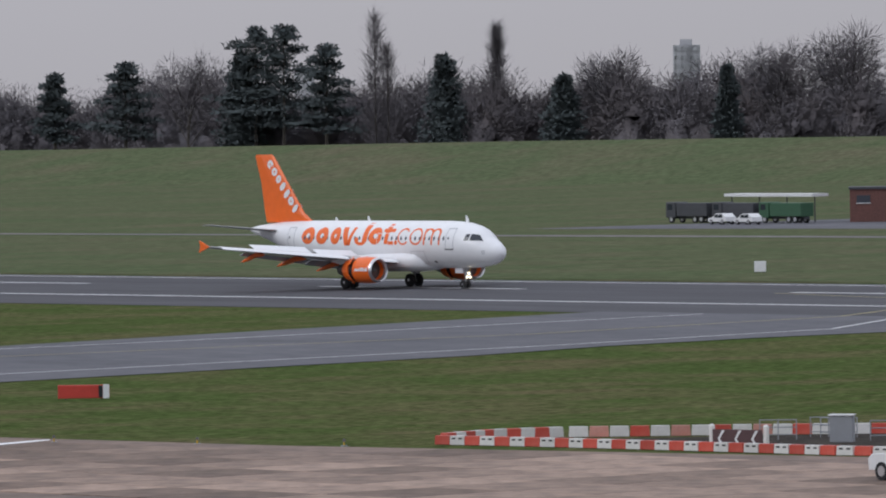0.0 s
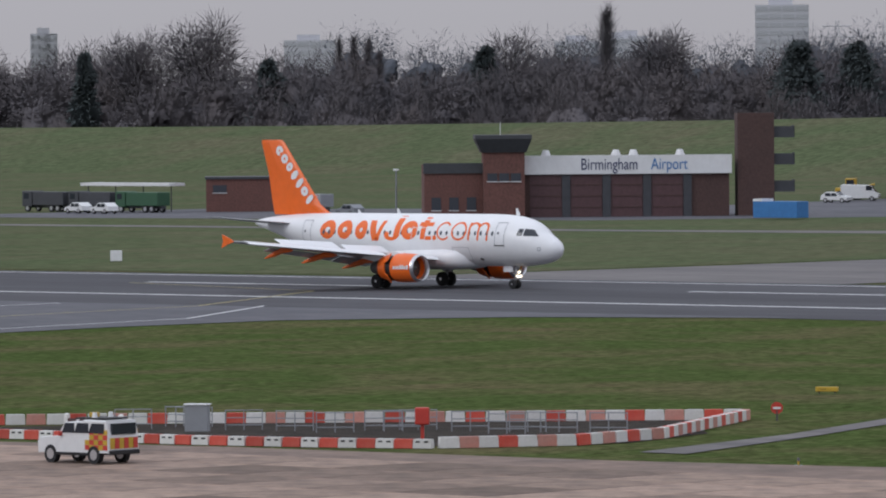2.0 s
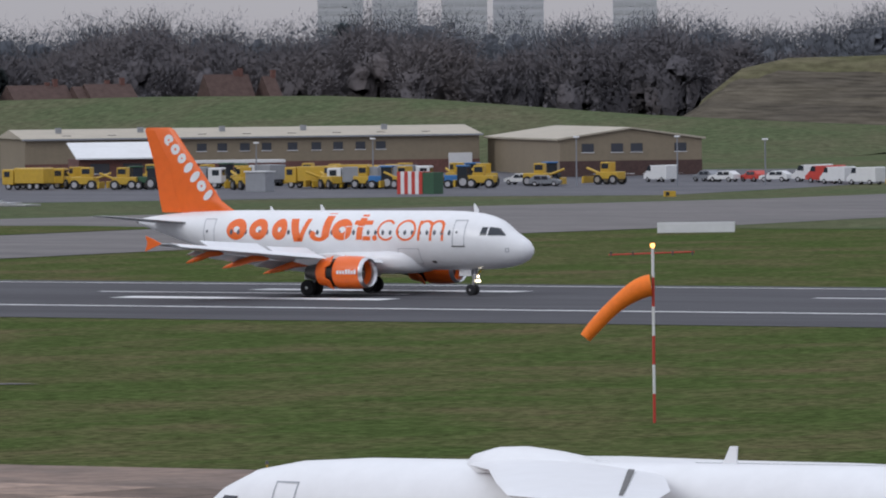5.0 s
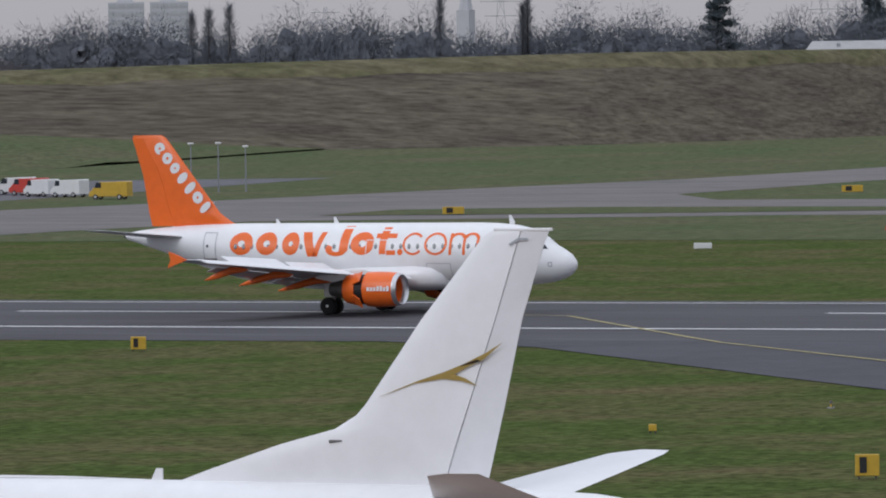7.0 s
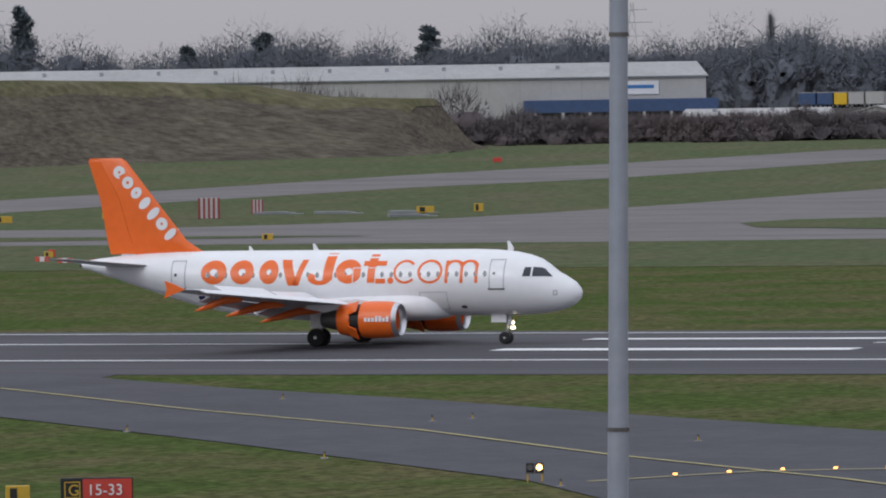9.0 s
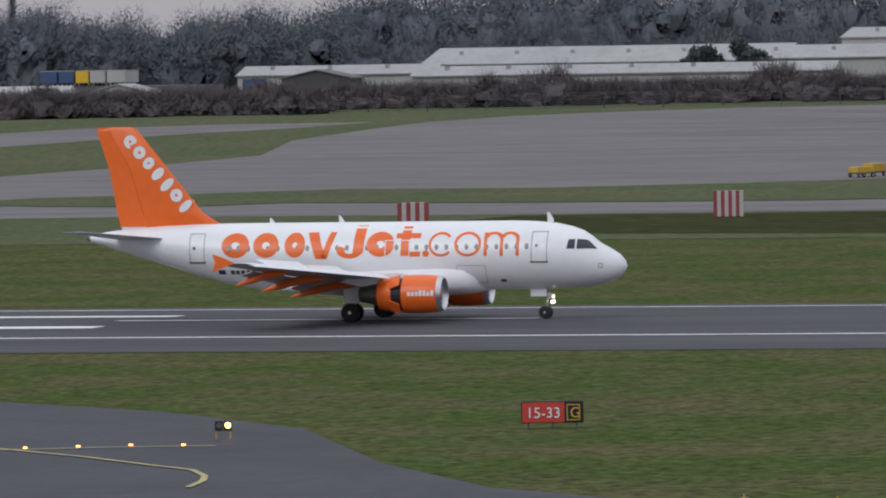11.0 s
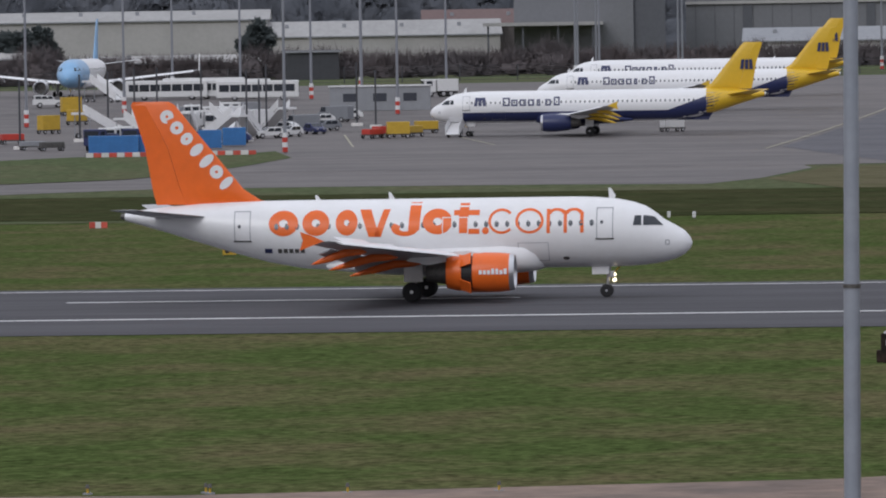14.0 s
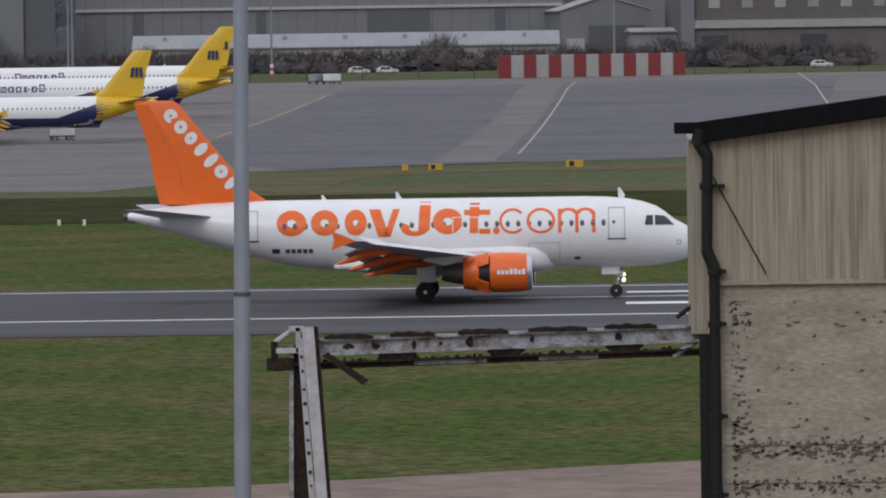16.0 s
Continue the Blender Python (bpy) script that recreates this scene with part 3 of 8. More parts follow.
def wheel_on(parent, name, x, y, z, r, w, label="black tyre with a grey hub"):
    bm = bmesh.new()
    rings = []
    prof = [(-w / 2, r * 0.55), (-w / 2, r * 0.86), (-w * 0.36, r * 0.97), (0, r), (w * 0.36, r * 0.97), (w / 2, r * 0.86), (w / 2, r * 0.55)]
    for dy, rr in prof:
        rings.append([(x + rr * math.cos(2 * math.pi * k / 24), y + dy, z + rr * math.sin(2 * math.pi * k / 24)) for k in range(24)])
    loft(bm, rings)
    ob = part(name, bm, TYRE, parent, label, True)
    bm = bmesh.new()
    tube(bm, (x, y - w * 0.47, z), (x, y + w * 0.47, z), r * 0.5, n=20)
    tube(bm, (x, y - w * 0.56, z), (x, y + w * 0.56, z), r * 0.18, n=12)
    part("hub", bm, STEEL, ob, "grey metal hub", True)
    return ob


def airliner(name, at, turn, label, extra, body_mat, paint, winglet, flaps=True, group=""):
    """A single-aisle airliner, nose towards its own +x, standing on its wheels at height 0."""
    sts = stations(extra)
    top = thing(name, at, label, "airliner", group, turn=turn)
    L = 33.84 + extra
    shift = extra * 0.5
    part("fuselage", hull(sts, 0.0, L - 0.25, 36, True, 60), body_mat, top, "", True)
    bm = bmesh.new()
    tube(bm, (-(L - 0.26), 0, 5.07), (-(L + 0.02), 0, 5.1), 0.19, 0.15, 14)
    part("exhaust", bm, DARKMETAL, top, "dark auxiliary exhaust at the tail")
    # belly fairing
    rings = []
    for x, w, zt, zb in [(8.7, 0.9, 2.5, 1.75), (9.1, 1.6, 3.05, 1.62), (9.8, 2.05, 3.3, 1.52), (11, 2.25, 3.35, 1.45), (15, 2.3, 3.2, 1.42), (17.5, 2.2, 3.0, 1.45), (19.5, 1.9, 2.6, 1.6), (21.5, 1.2, 2.2, 1.8)]:
        c, h = (zt + zb) / 2, (zt - zb) / 2
        rings.append([(-(x + shift), w * math.copysign(abs(math.cos(a)) ** 0.7, math.cos(a)), c + h * math.copysign(abs(math.sin(a)) ** 0.7, math.sin(a))) for a in [2 * math.pi * k / 24 for k in range(24)]])
    part("belly_fairing", loft(bmesh.new(), rings), paint["belly"], top, "", True)
    # fin with dorsal fillet, rudder behind it
    e = extra
    bm = bmesh.new()
    rings = []
    for z, xl, c, t in [(5.55, 23.6, 6.3, 0.04), (5.95, 25.5, 4.55, 0.2), (6.6, 26.5, 3.75, 0.24), (9.2, 28.6, 2.4, 0.17), (11.65, 30.55, 1.75, 0.1), (11.85, 30.9, 1.35, 0.03)]:
        rings.append([(-(xl + e + c * u), s * t * f, z) for u, f, s in [(0, 0.05, 1), (0.06, 0.6, 1), (0.25, 1, 1), (0.6, 0.95, 1), (1, 0.6, 1), (1, 0.6, -1), (0.6, 0.95, -1), (0.25, 1, -1), (0.06, 0.6, -1), (0, 0.05, -1)]])
    part("fin", loft(bm, rings), paint["fin"], top, "", True)
    bm = bmesh.new()
    rings = []
    for z, xl, c, t in [(5.75, 29.95, 1.75, 0.13), (6.6, 30.27, 1.65, 0.13), (9.2, 31.02, 1.35, 0.09), (11.65, 32.3, 0.85, 0.06), (11.85, 32.25, 0.8, 0.02)]:
        rings.append([(-(xl + e), t, z), (-(xl + e + c), 0.015, z), (-(xl + e + c), -0.015, z), (-(xl + e), -t, z)])
    part("rudder", loft(bm, rings), paint["fin"], top)
    for s in (-1, 1):
        part("tailplane", foil([(28.3 + e, 3.4, 0.9 * s, 5.0, 0.16, 0), (32.0 + e, 1.55, 6.1 * s, 5.6, 0.07, 0), (32.5 + e, 1.0, 6.25 * s, 5.62, 0.03, 0)]), paint["tailplane"], top, "", True)
        w = [(11.0, 7.4, 1.6, 2.35, 0.5, 0.3), (12.4, 6.0, 4.3, 2.65, 0.38, 0.24), (13.9, 4.3, 6.6, 2.9, 0.28, 0.16), (16.6, 3.0, 11.8, 3.42, 0.2, 0.1), (19.2, 1.75, 16.7, 3.95, 0.12, 0.04), (19.5, 1.4, 16.95, 3.97, 0.05, 0.02)]
        wing = part("wing", foil([(x + shift, c, y * s, z, t, d) for x, c, y, z, t, d in w], 20), WINGGREY, top, "light grey swept wing", True)
        part("slat", foil([(13.05 + shift, 1.1, 6.4 * s, 2.68, 0.14, -0.34), (18.55 + shift, 0.8, 16.2 * s, 3.75, 0.1, -0.26)], 10), paint["slat"], wing, "white leading-edge slat, extended", True)
        part("slat", foil([(10.75 + shift, 0.95, 2.7 * s, 2.3, 0.14, -0.3), (12.1 + shift, 0.8, 4.9 * s, 2.52, 0.13, -0.3)], 10), paint["slat"], wing, "white leading-edge slat, extended", True)
        if flaps:
            part("flap", foil([(18.2 + shift, 1.35, 2.0 * s, 2.15, 0.13, 0.5), (18.0 + shift, 1.2, 6.5 * s, 2.6, 0.12, 0.45)], 10), WINGGREY, wing, "flap lowered for landing", True)
            part("flap", foil([(18.05 + shift, 1.1, 6.6 * s, 2.65, 0.11, 0.42), (19.7 + shift, 0.8, 12.8 * s, 3.38, 0.08, 0.28)], 10), WINGGREY, wing, "flap lowered for landing", True)
            for y0, y1, x0, x1 in ((2.4, 6.2, 16.5, 17.6), (6.9, 12.4, 17.6, 18.9)):
                bm = bmesh.new()
                zz0, zz1 = 2.55 + (y0 - 2) * 0.09, 2.55 + (y1 - 2) * 0.09
                loft(bm, [[(-(x0 + shift), y0 * s, zz0 + 0.25), (-(x0 + 1.0 + shift), y0 * s, zz0 + 0.75), (-(x0 + 1.0 + shift), y0 * s, zz0 + 0.71), (-(x0 + shift), y0 * s, zz0 + 0.2)], [(-(x1 + shift), y1 * s, zz1 + 0.22), (-(x1 + 0.75 + shift), y1 * s, zz1 + 0.6), (-(x1 + 0.75 + shift), y1 * s, zz1 + 0.57), (-(x1 + shift), y1 * s, zz1 + 0.18)]])
                part("spoiler", bm, WHITE, wing, "raised white spoiler panel")
        for y, xc, zc, ln in ((4.6, 17.4, 2.0, 4.2), (8.6, 18.2, 2.5, 4.0), (12.2, 19.2, 2.95, 3.2)):
            rings = []
            for u, r in [(0, 0.04), (0.12, 0.17), (0.35, 0.25), (0.65, 0.23), (0.88, 0.12), (1, 0.02)]:
                rings.append([(-(xc + shift + ln * (u - 0.45)), y * s + 0.6 * r * math.cos(a), zc + 0.24 - 1.05 * max(0, u - 0.35) + r * math.sin(a)) for a in [2 * math.pi * k / 12 for k in range(12)]])
            part("flap_track_fairing", loft(bmesh.new(), rings), paint["accent"], wing, "", True)
        bm = bmesh.new()
        prism(bm, [(-(19.6 + shift), 3.97), (-(20.3 + shift), 4.3), (-(20.95 + shift), 4.52), (-(20.8 + shift), 4.0), (-(21.0 + shift), 3.45), (-(20.3 + shift), 3.72)], 16.97 * s - 0.04, 16.97 * s + 0.04) if winglet else tube(bm, (-(19.5 + shift), 16.9 * s, 4), (-(21 + shift), 16.95 * s, 4.05), 0.08)
        part("wingtip_fence", bm, paint["accent"], wing)
        # engine
        ey, ez = 5.75 * s, 1.72
        aft = shift + 0.85
        def turned(prof, n=30):
            return loft(bmesh.new(), [[(-(x + aft), ey + r * math.cos(2 * math.pi * k / n), ez + r * math.sin(2 * math.pi * k / n)) for k in range(n)] for x, r in prof], cap=False)
        eng = part("engine", turned([(9.3, 1.075), (9.9, 1.14), (10.7, 1.16), (11.45, 1.13), (11.45, 0.95), (10.2, 0.84), (9.5, 0.86), (9.2, 0.93)]), paint["engine"], top, "", True)
        part("inlet_lip", turned([(9.32, 1.08), (9.1, 1.03), (9.03, 0.97), (9.1, 0.9), (9.45, 0.85)]), STEEL, eng, "polished metal inlet lip", True)
        part("fan", turned([(9.95, 0.85), (9.9, 0.4), (9.85, 0.28), (9.55, 0.12), (9.45, 0.005)]), DARKMETAL, eng, "dark fan with spinner", True)
        part("reverser_cascade", turned([(11.4, 1.0), (12.2, 0.97)]), BLACK, eng, "open thrust reverser gap")
        part("reverser_sleeve", turned([(12.1, 1.06), (12.35, 1.05), (13.0, 0.9), (13.0, 0.8), (12.1, 0.92), (12.1, 1.06)]) if flaps else turned([(11.4, 1.12), (12.4, 1.02), (13.0, 0.88), (13.0, 0.8), (11.4, 1.0)]), paint["engine"], eng, "", True)
        if flaps:
            for a in (40, 140, 220, 320):
                ca, sa = math.cos(radians(a)), math.sin(radians(a))
                m = Matrix.Translation((-(11.85 + aft), ey + 1.17 * ca, ez + 1.17 * sa)) @ Matrix.Rotation(radians(a), 4, "X") @ Matrix.Rotation(radians(28), 4, "Z")
                bm = bmesh.new()
                bmesh.ops.create_cube(bm, size=1, matrix=m @ Matrix.Diagonal((0.75, 0.06, 0.8, 1)))
                part("blocker_door", bm, paint["engine"], eng, "pivoting reverser door standing open")
        part("core_nozzle", turned([(12.6, 0.72), (13.4, 0.62), (14.2, 0.45), (14.25, 0.4), (13.2, 0.35)]), DARKMETAL, eng, "sooty core nozzle", True)
        part("pylon", prism(bmesh.new(), [(-(10.4 + aft), 2.75), (-(11.8 + aft), 3.0), (-(14.8 + aft), 2.85), (-(15.4 + aft), 2.45), (-(13.6 + aft), 2.1), (-(12.4 + aft), 2.5)], ey - 0.16, ey + 0.16), WHITE, eng)
        # main gear
        gear = part("main_gear", tubed((-(16.11 + shift), 3.8 * s, 0.55), (-(15.7 + shift), 3.6 * s, 2.6), 0.13, 0.17, 12), WINGGREY, top, "grey main landing gear leg", True)
        part("gear_door", boxed(-(16.6 + shift), -(15.5 + shift), 3.95 * s - 0.03, 3.95 * s + 0.03, 1.15, 2.5), WHITE, gear)
        part("side_brace", tubed((-(16.1 + shift), 3.7 * s, 1.3), (-(16.0 + shift), 2.2 * s, 2.1), 0.06, n=8), WINGGREY, gear)
        part("axle", tubed((-(16.11 + shift), 3.35 * s, 0.57), (-(16.11 + shift), 4.25 * s, 0.57), 0.09, n=10), STEEL, gear)
        for dy in (-0.46, 0.46):
            wheel_on(gear, "wheel", -(16.11 + shift), 3.8 * s + dy, 0.57, 0.58, 0.42)
    ng = part("nose_gear", tubed((-5.07, 0, 0.38), (-4.9, 0, 1.9), 0.08, 0.11, 12), STEEL, top, "nose landing gear leg", True)
    part("drag_brace", tubed((-5.0, 0, 1.05), (-4.2, 0, 1.9), 0.045, n=8), YELLOW, ng)
    part("axle", tubed((-5.07, -0.3, 0.38), (-5.07, 0.3, 0.38), 0.06, n=8), STEEL, ng)
    for s in (-1, 1):
        wheel_on(ng, "wheel", -5.07, 0.25 * s, 0.38, 0.385, 0.24)
        part("gear_door", boxed(-5.9, -4.9, 0.42 * s - 0.02, 0.42 * s + 0.02, 1.35, 1.9), WHITE, ng)
    if flaps:
        part("taxi_light_box", boxed(-4.92, -4.62, -0.3, 0.3, 1.15, 1.5, 0.03), STEEL, ng, "light bracket on the nose gear")
        for s, z in ((-1, 1.0), (1, 1.0), (0, 1.32)):
            bm = bmesh.new()
            bmesh.ops.create_uvsphere(bm, u_segments=10, v_segments=6, radius=0.11, matrix=Matrix.Translation((-4.62, 0.17 * s, z)))
            part("landing_light", bm, LAMPLIT, ng, "lit warm landing light", True)
    # cabin windows, doors, cockpit
    for s in (-1, 1):
        nwin = int((18.6 + extra) / 0.62)
        first = None
        for k in range(nwin + 1):
            x = 5.75 + 0.62 * k
            if first is None:
                first = mesh_of("cabin_window", decal_grid(bmesh.new(), sts, [ring(x, 4.42, 0.125, 0.19, 0.0)], s, 0.02), GLASS)
                x_first = x
            o = new("cabin_window", first)
            o.parent = top
            o.matrix_basis = Matrix.Translation((-(x - x_first), 0, 0))
        for x, z0, z1 in ((4.5, 3.45, 5.3), (25.9 + extra, 3.55, 5.35)):
            d = part("cabin_door", decal_grid(bmesh.new(), sts, frame_rect(x, x + 0.98, z0, z1, 0.05), s, 0.02), SEAM, top, "closed cabin door outline")
            part("door_sill", decal_grid(bmesh.new(), sts, [rect(x - 0.05, x + 1.03, z0 - 0.03, z0 + 0.06)], s, 0.03), DARKMETAL, d)
            part("door_window", decal_grid(bmesh.new(), sts, [ring(x + 0.66, 4.45, 0.09, 0.1)], s, 0.03), GLASS, d)
        for x in (13.0 + shift, 13.95 + shift):
            part("overwing_exit", decal_grid(bmesh.new(), sts, frame_rect(x, x + 0.6, 3.85, 4.85, 0.05), s, 0.022), WHITE, top, "overwing exit outline")
        for q in ((lambda u, v: (3.35 - 0.48 * u + 0.0 * v + 0.1 * v * (1 - u) * -1, 4.24 + 0.56 * v), 3, 4), (lambda u, v: (2.76 - (0.74 - 0.22 * v) * u, 4.23 + (0.58 - 0.06 * u) * v), 4, 4)):
            part("cockpit_window", decal_grid(bmesh.new(), sts, [q], s, 0.02), COCKPIT, top)
        part("cockpit_window", decal_grid(bmesh.new(), sts, [(lambda u, v: (1.62 + 0.4 * u + (0.5 - 0.18 * u) * v, 4.2 + 0.03 * u + (0.5 + 0.02 * u) * v), 4, 4)], s, 0.03), COCKPIT, top, "dark windscreen pane")
        part("static_port", decal_grid(bmesh.new(), sts, frame_rect(1.25, 1.5, 3.05, 3.35, 0.05), s, 0.02), SEAM, top)
        part("vent", decal_grid(bmesh.new(), sts, [ring(7.3, 2.35, 0.2, 0.1)], s, 0.02), DARKMETAL, top)
        part("cargo_door", decal_grid(bmesh.new(), sts, frame_rect(8.3, 10.1, 2.2, 3.3, 0.03), s, 0.018), SEAM, top)
    for x, h, w in ((4.55, 0.5, 0.35), (17.6 + e, 0.42, 0.3), (22.0 + e, 0.3, 0.25)):
        part("antenna", prism(bmesh.new(), [(-x, 5.75), (-x + w * 0.2, 5.75 + 0.2), (-x - w * 0.6, 5.9 + h), (-x - w, 5.9 + h), (-x - w * 0.9, 5.75)], -0.025, 0.025), WHITE, top, "small white blade antenna")
    return top, sts


orange_paint = {"belly": WHITE, "fin": ORANGE, "tailplane": WINGGREY, "slat": WHITE, "accent": ORANGE, "engine": ORANGE}
jet, jet_sts = airliner("airliner", (TRACK[0][4], D, 0.0), 0, "white and orange twin-jet airliner rolling along the runway, flaps lowered", 0.0, WHITE, orange_paint, True)


def blob_letters(bm, sts, side, x_of, z0, scale):
    """Rounded plain shapes in the rhythm of a word mark: a row of heavy blobs, then a row of thin rings."""
    q = []
    for x, w, h, hole in ((23.05, 1.75, 1.5, 0.3), (21.15, 1.6, 1.5, 0.3), (19.35, 1.3, 1.5, 0.24), (14.05, 1.75, 1.5, 0.3)):
        q.append(ring(x_of(x), z0 + h / 2 * scale, w / 2 * scale, h / 2 * scale, hole))
    q.append(rect(x_of(18.05), x_of(17.4), z0 - 0.1, z0 + 1.5, 0.55))
    q.append(rect(x_of(17.75), x_of(17.35), z0 - 0.1, z0 + 1.5, -0.55))
    q.append(rect(x_of(15.75), x_of(15.1), z0 + 0.25, z0 + 1.88, -0.1))
    q.append(ring(x_of(15.95), z0 + 0.38, 0.8, 0.46, 0.4, 150, 400))
    q.append(rect(x_of(12.85), x_of(12.3), z0 + 0.05, z0 + 1.8, -0.1))
    q.append(rect(x_of(13.1), x_of(11.6), z0 + 1.1, z0 + 1.4, 0.0))
    q.append(rect(x_of(12.6), x_of(11.6), z0 + 0.0, z0 + 0.3, 0.0))
    q.append(ring(x_of(11.25), z0 + 0.18, 0.2, 0.2))
    return q


thin = [ring(11.05, 4.57, 0.78, 0.74, 0.8, -138, 138), ring(9.4, 4.57, 0.84, 0.74, 0.8), rect(8.4, 8.2, 3.85, 5.25), rect(7.4, 7.2, 3.85, 5.15), rect(6.42, 6.22, 3.85, 5.05), ring(7.8, 4.95, 0.58, 0.34, 0.55, 0, 180), ring(6.8, 4.95, 0.56, 0.34, 0.55, 0, 180)]
for q in blob_letters(None, jet_sts, -1, lambda x: x + 0.75 + 0.012 * (x - 12), 3.85, 1.0):
    part("word_shape", decal_grid(bmesh.new(), jet_sts, [q], -1, 0.012), ORANGE, jet, "heavy orange rounded shape")
for q in thin:
    part("word_shape", decal_grid(bmesh.new(), jet_sts, [q], -1, 0.012), ORANGE, jet, "thin orange ring or bar")
for q in blob_letters(None, jet_sts, 1, lambda x: 29.5 - x, 4.0, 1.0):
    part("word_shape", decal_grid(bmesh.new(), jet_sts, [q], 1, 0.012), ORANGE, jet, "heavy orange rounded shape")
part("registration_bar", decal_grid(bmesh.new(), jet_sts, [rect(22.7 + 0.34 * k, 22.95 + 0.34 * k, 2.85, 3.1) for k in range(5)], -1, 0.015), DARKMETAL, jet, "row of small dark bars")
part("flag_patch", decal_grid(bmesh.new(), jet_sts, [rect(24.65, 25.1, 2.85, 3.12)], -1, 0.015), DARKBLUE, jet)
# white shapes climbing the fin and on the engine cowls
for side in (-1, 1):
    bm = bmesh.new()
    for k, (w, h, hole) in enumerate(((0.8, 0.82, 0.22), (0.76, 0.8, 0.26), (0.66, 0.8, 0.2), (0.8, 0.95, 0.0), (0.75, 1.05, 0.0), (0.8, 0.8, 0.22), (0.7, 1.0, 0.0))):
        u = k / 6
        cx, cz = -(31.0 - 3.5 * u), 10.95 - 3.95 * u
        y = side * (0.12 + 0.14 * u)
        c, s_ = math.cos(radians(-49)), math.sin(radians(-49))
        n = 18
        pts = []
        for r in (hole, 1.0):
            pts.append([])
            for i in range(n):
                a = 2 * math.pi * i / n
                px, pz = w / 2 * r * math.cos(a) * (1 if hole else 0.7), h / 2 * r * math.sin(a)
                pts[-1].append(bm.verts.new((cx + px * c - pz * s_, y, cz + px * s_ + pz * c)))
        for i in range(n):
            bm.faces.new((pts[0][i], pts[0][(i + 1) % n], pts[1][(i + 1) % n], pts[1][i])) if hole else None
        if not hole:
            for v in pts[0]:
                bm.verts.remove(v)
            bm.faces.new(pts[1])
    part("fin_mark", bm, WHITE, jet, "row of white rounded shapes on the orange fin")
for ey in (-5.75,):
    bm = bmesh.new()
    for k in range(7):
        a = radians(182)
        x = 11.8 - 0.24 * k
        q = [(-(x + dx), ey - 1.175 * math.cos(radians(b)), 1.72 + 1.175 * math.sin(radians(b))) for dx, b in ((-0.09, -4), (0.09, -4), (0.09, 8 + 4 * (k in (3, 4, 6))), (-0.09, 8 + 4 * (k in (3, 4, 6))))]
        bm.faces.new([bm.verts.new(p) for p in q])
    part("cowl_mark", bm, WHITE, jet, "row of small white bars on the cowl")

# ---- vegetation ----
rng = np.random.default_rng(5)


def twig_cloud(n, radii, centre, length, width, up=0.35, bias=0.6, droop=0.0):
    """Thin triangles fanning out of a crown ellipsoid: (n, 3, 3) points."""
    d = rng.normal(size=(n, 3))
    d /= np.linalg.norm(d, axis=1)[:, None]
    r = rng.random(n) ** bias
    p = d * r[:, None] * np.array(radii)
    dirs = d * np.array([1, 1, 0.6]) + np.array([0, 0, up]) + rng.normal(size=(n, 3)) * 0.45
    dirs[:, 2] -= droop
    dirs /= np.linalg.norm(dirs, axis=1)[:, None]
    side = np.cross(dirs, rng.normal(size=(n, 3)))
    side /= np.linalg.norm(side, axis=1)[:, None] + 1e-9
    ln = length * (0.5 + rng.random(n))[:, None]
    w = width * (0.5 + rng.random(n))[:, None]
    return np.stack([p - side * w, p + side * w, p + dirs * ln], 1) + np.array(centre)


def limb(p0, p1, r0, r1):
    a, b = np.array(p0, float), np.array(p1, float)
    tri = []
    for k in range(5):
        u0, u1 = 2 * math.pi * k / 5, 2 * math.pi * (k + 1) / 5
        c0, c1 = np.array([math.cos(u0), math.sin(u0), 0]), np.array([math.cos(u1), math.sin(u1), 0])
        tri += [[a + c0 * r0, a + c1 * r0, b + c1 * r1], [a + c0 * r0, b + c1 * r1, b + c0 * r1]]
    return np.array(tri)


def tri_mesh(name, tris, material):
    t = np.concatenate(tris)
    me = bpy.data.meshes.new(name)
    me.from_pydata(t.reshape(-1, 3).tolist(), [], np.arange(len(t) * 3).reshape(-1, 3).tolist())
    me.materials.append(material)
    return me


UNIT = bmesh.new()
bmesh.ops.create_icosphere(UNIT, subdivisions=2, radius=1.0)
BALL = np.array([[v.co[:] for v in f.verts] for f in UNIT.faces])
UNIT.free()


def crown_body(radii, centre, rough=0.2):
    """A lumpy closed body added inside the twigs so that gaps look lit."""
    k = rng.normal(size=(3, 3)) * 2.2
    ph = rng.random(3) * 6.3
    bulge = 1 + rough * (np.sin(BALL @ k[0] + ph[0]) + np.sin(BALL @ k[1] + ph[1]) + np.sin(BALL @ (2 * k[2]) + ph[2])) / 2
    return BALL * bulge[:, :, None] * np.array(radii) + np.array(centre)


def bare_wood(h, dense=1.0):
    """Trunk and limbs, then the fine twigs, of a leafless broad tree."""
    wood = [limb((0, 0, 0), (0.3, 0, h * 0.45), 0.4, 0.24)]
    twigs = []
    for k in range(9):
        a, z = 2.4 * k + rng.random(), h * (0.25 + 0.05 * k)
        reach = h * (0.3 - 0.018 * k) * (0.8 + 0.4 * rng.random())
        tip = (reach * math.cos(a), reach * math.sin(a), z + h * 0.28)
        wood.append(limb((0.2, 0, z * 0.8), tip, 0.16, 0.05))
        twigs.append(twig_cloud(int(70 * dense), (h * 0.16, h * 0.16, h * 0.14), tip, h * 0.09, 0.075, 0.5))
    twigs.append(twig_cloud(int(260 * dense), (h * 0.32, h * 0.32, h * 0.32), (0, 0, h * 0.64), h * 0.1, 0.1, 0.5))
    return wood, twigs


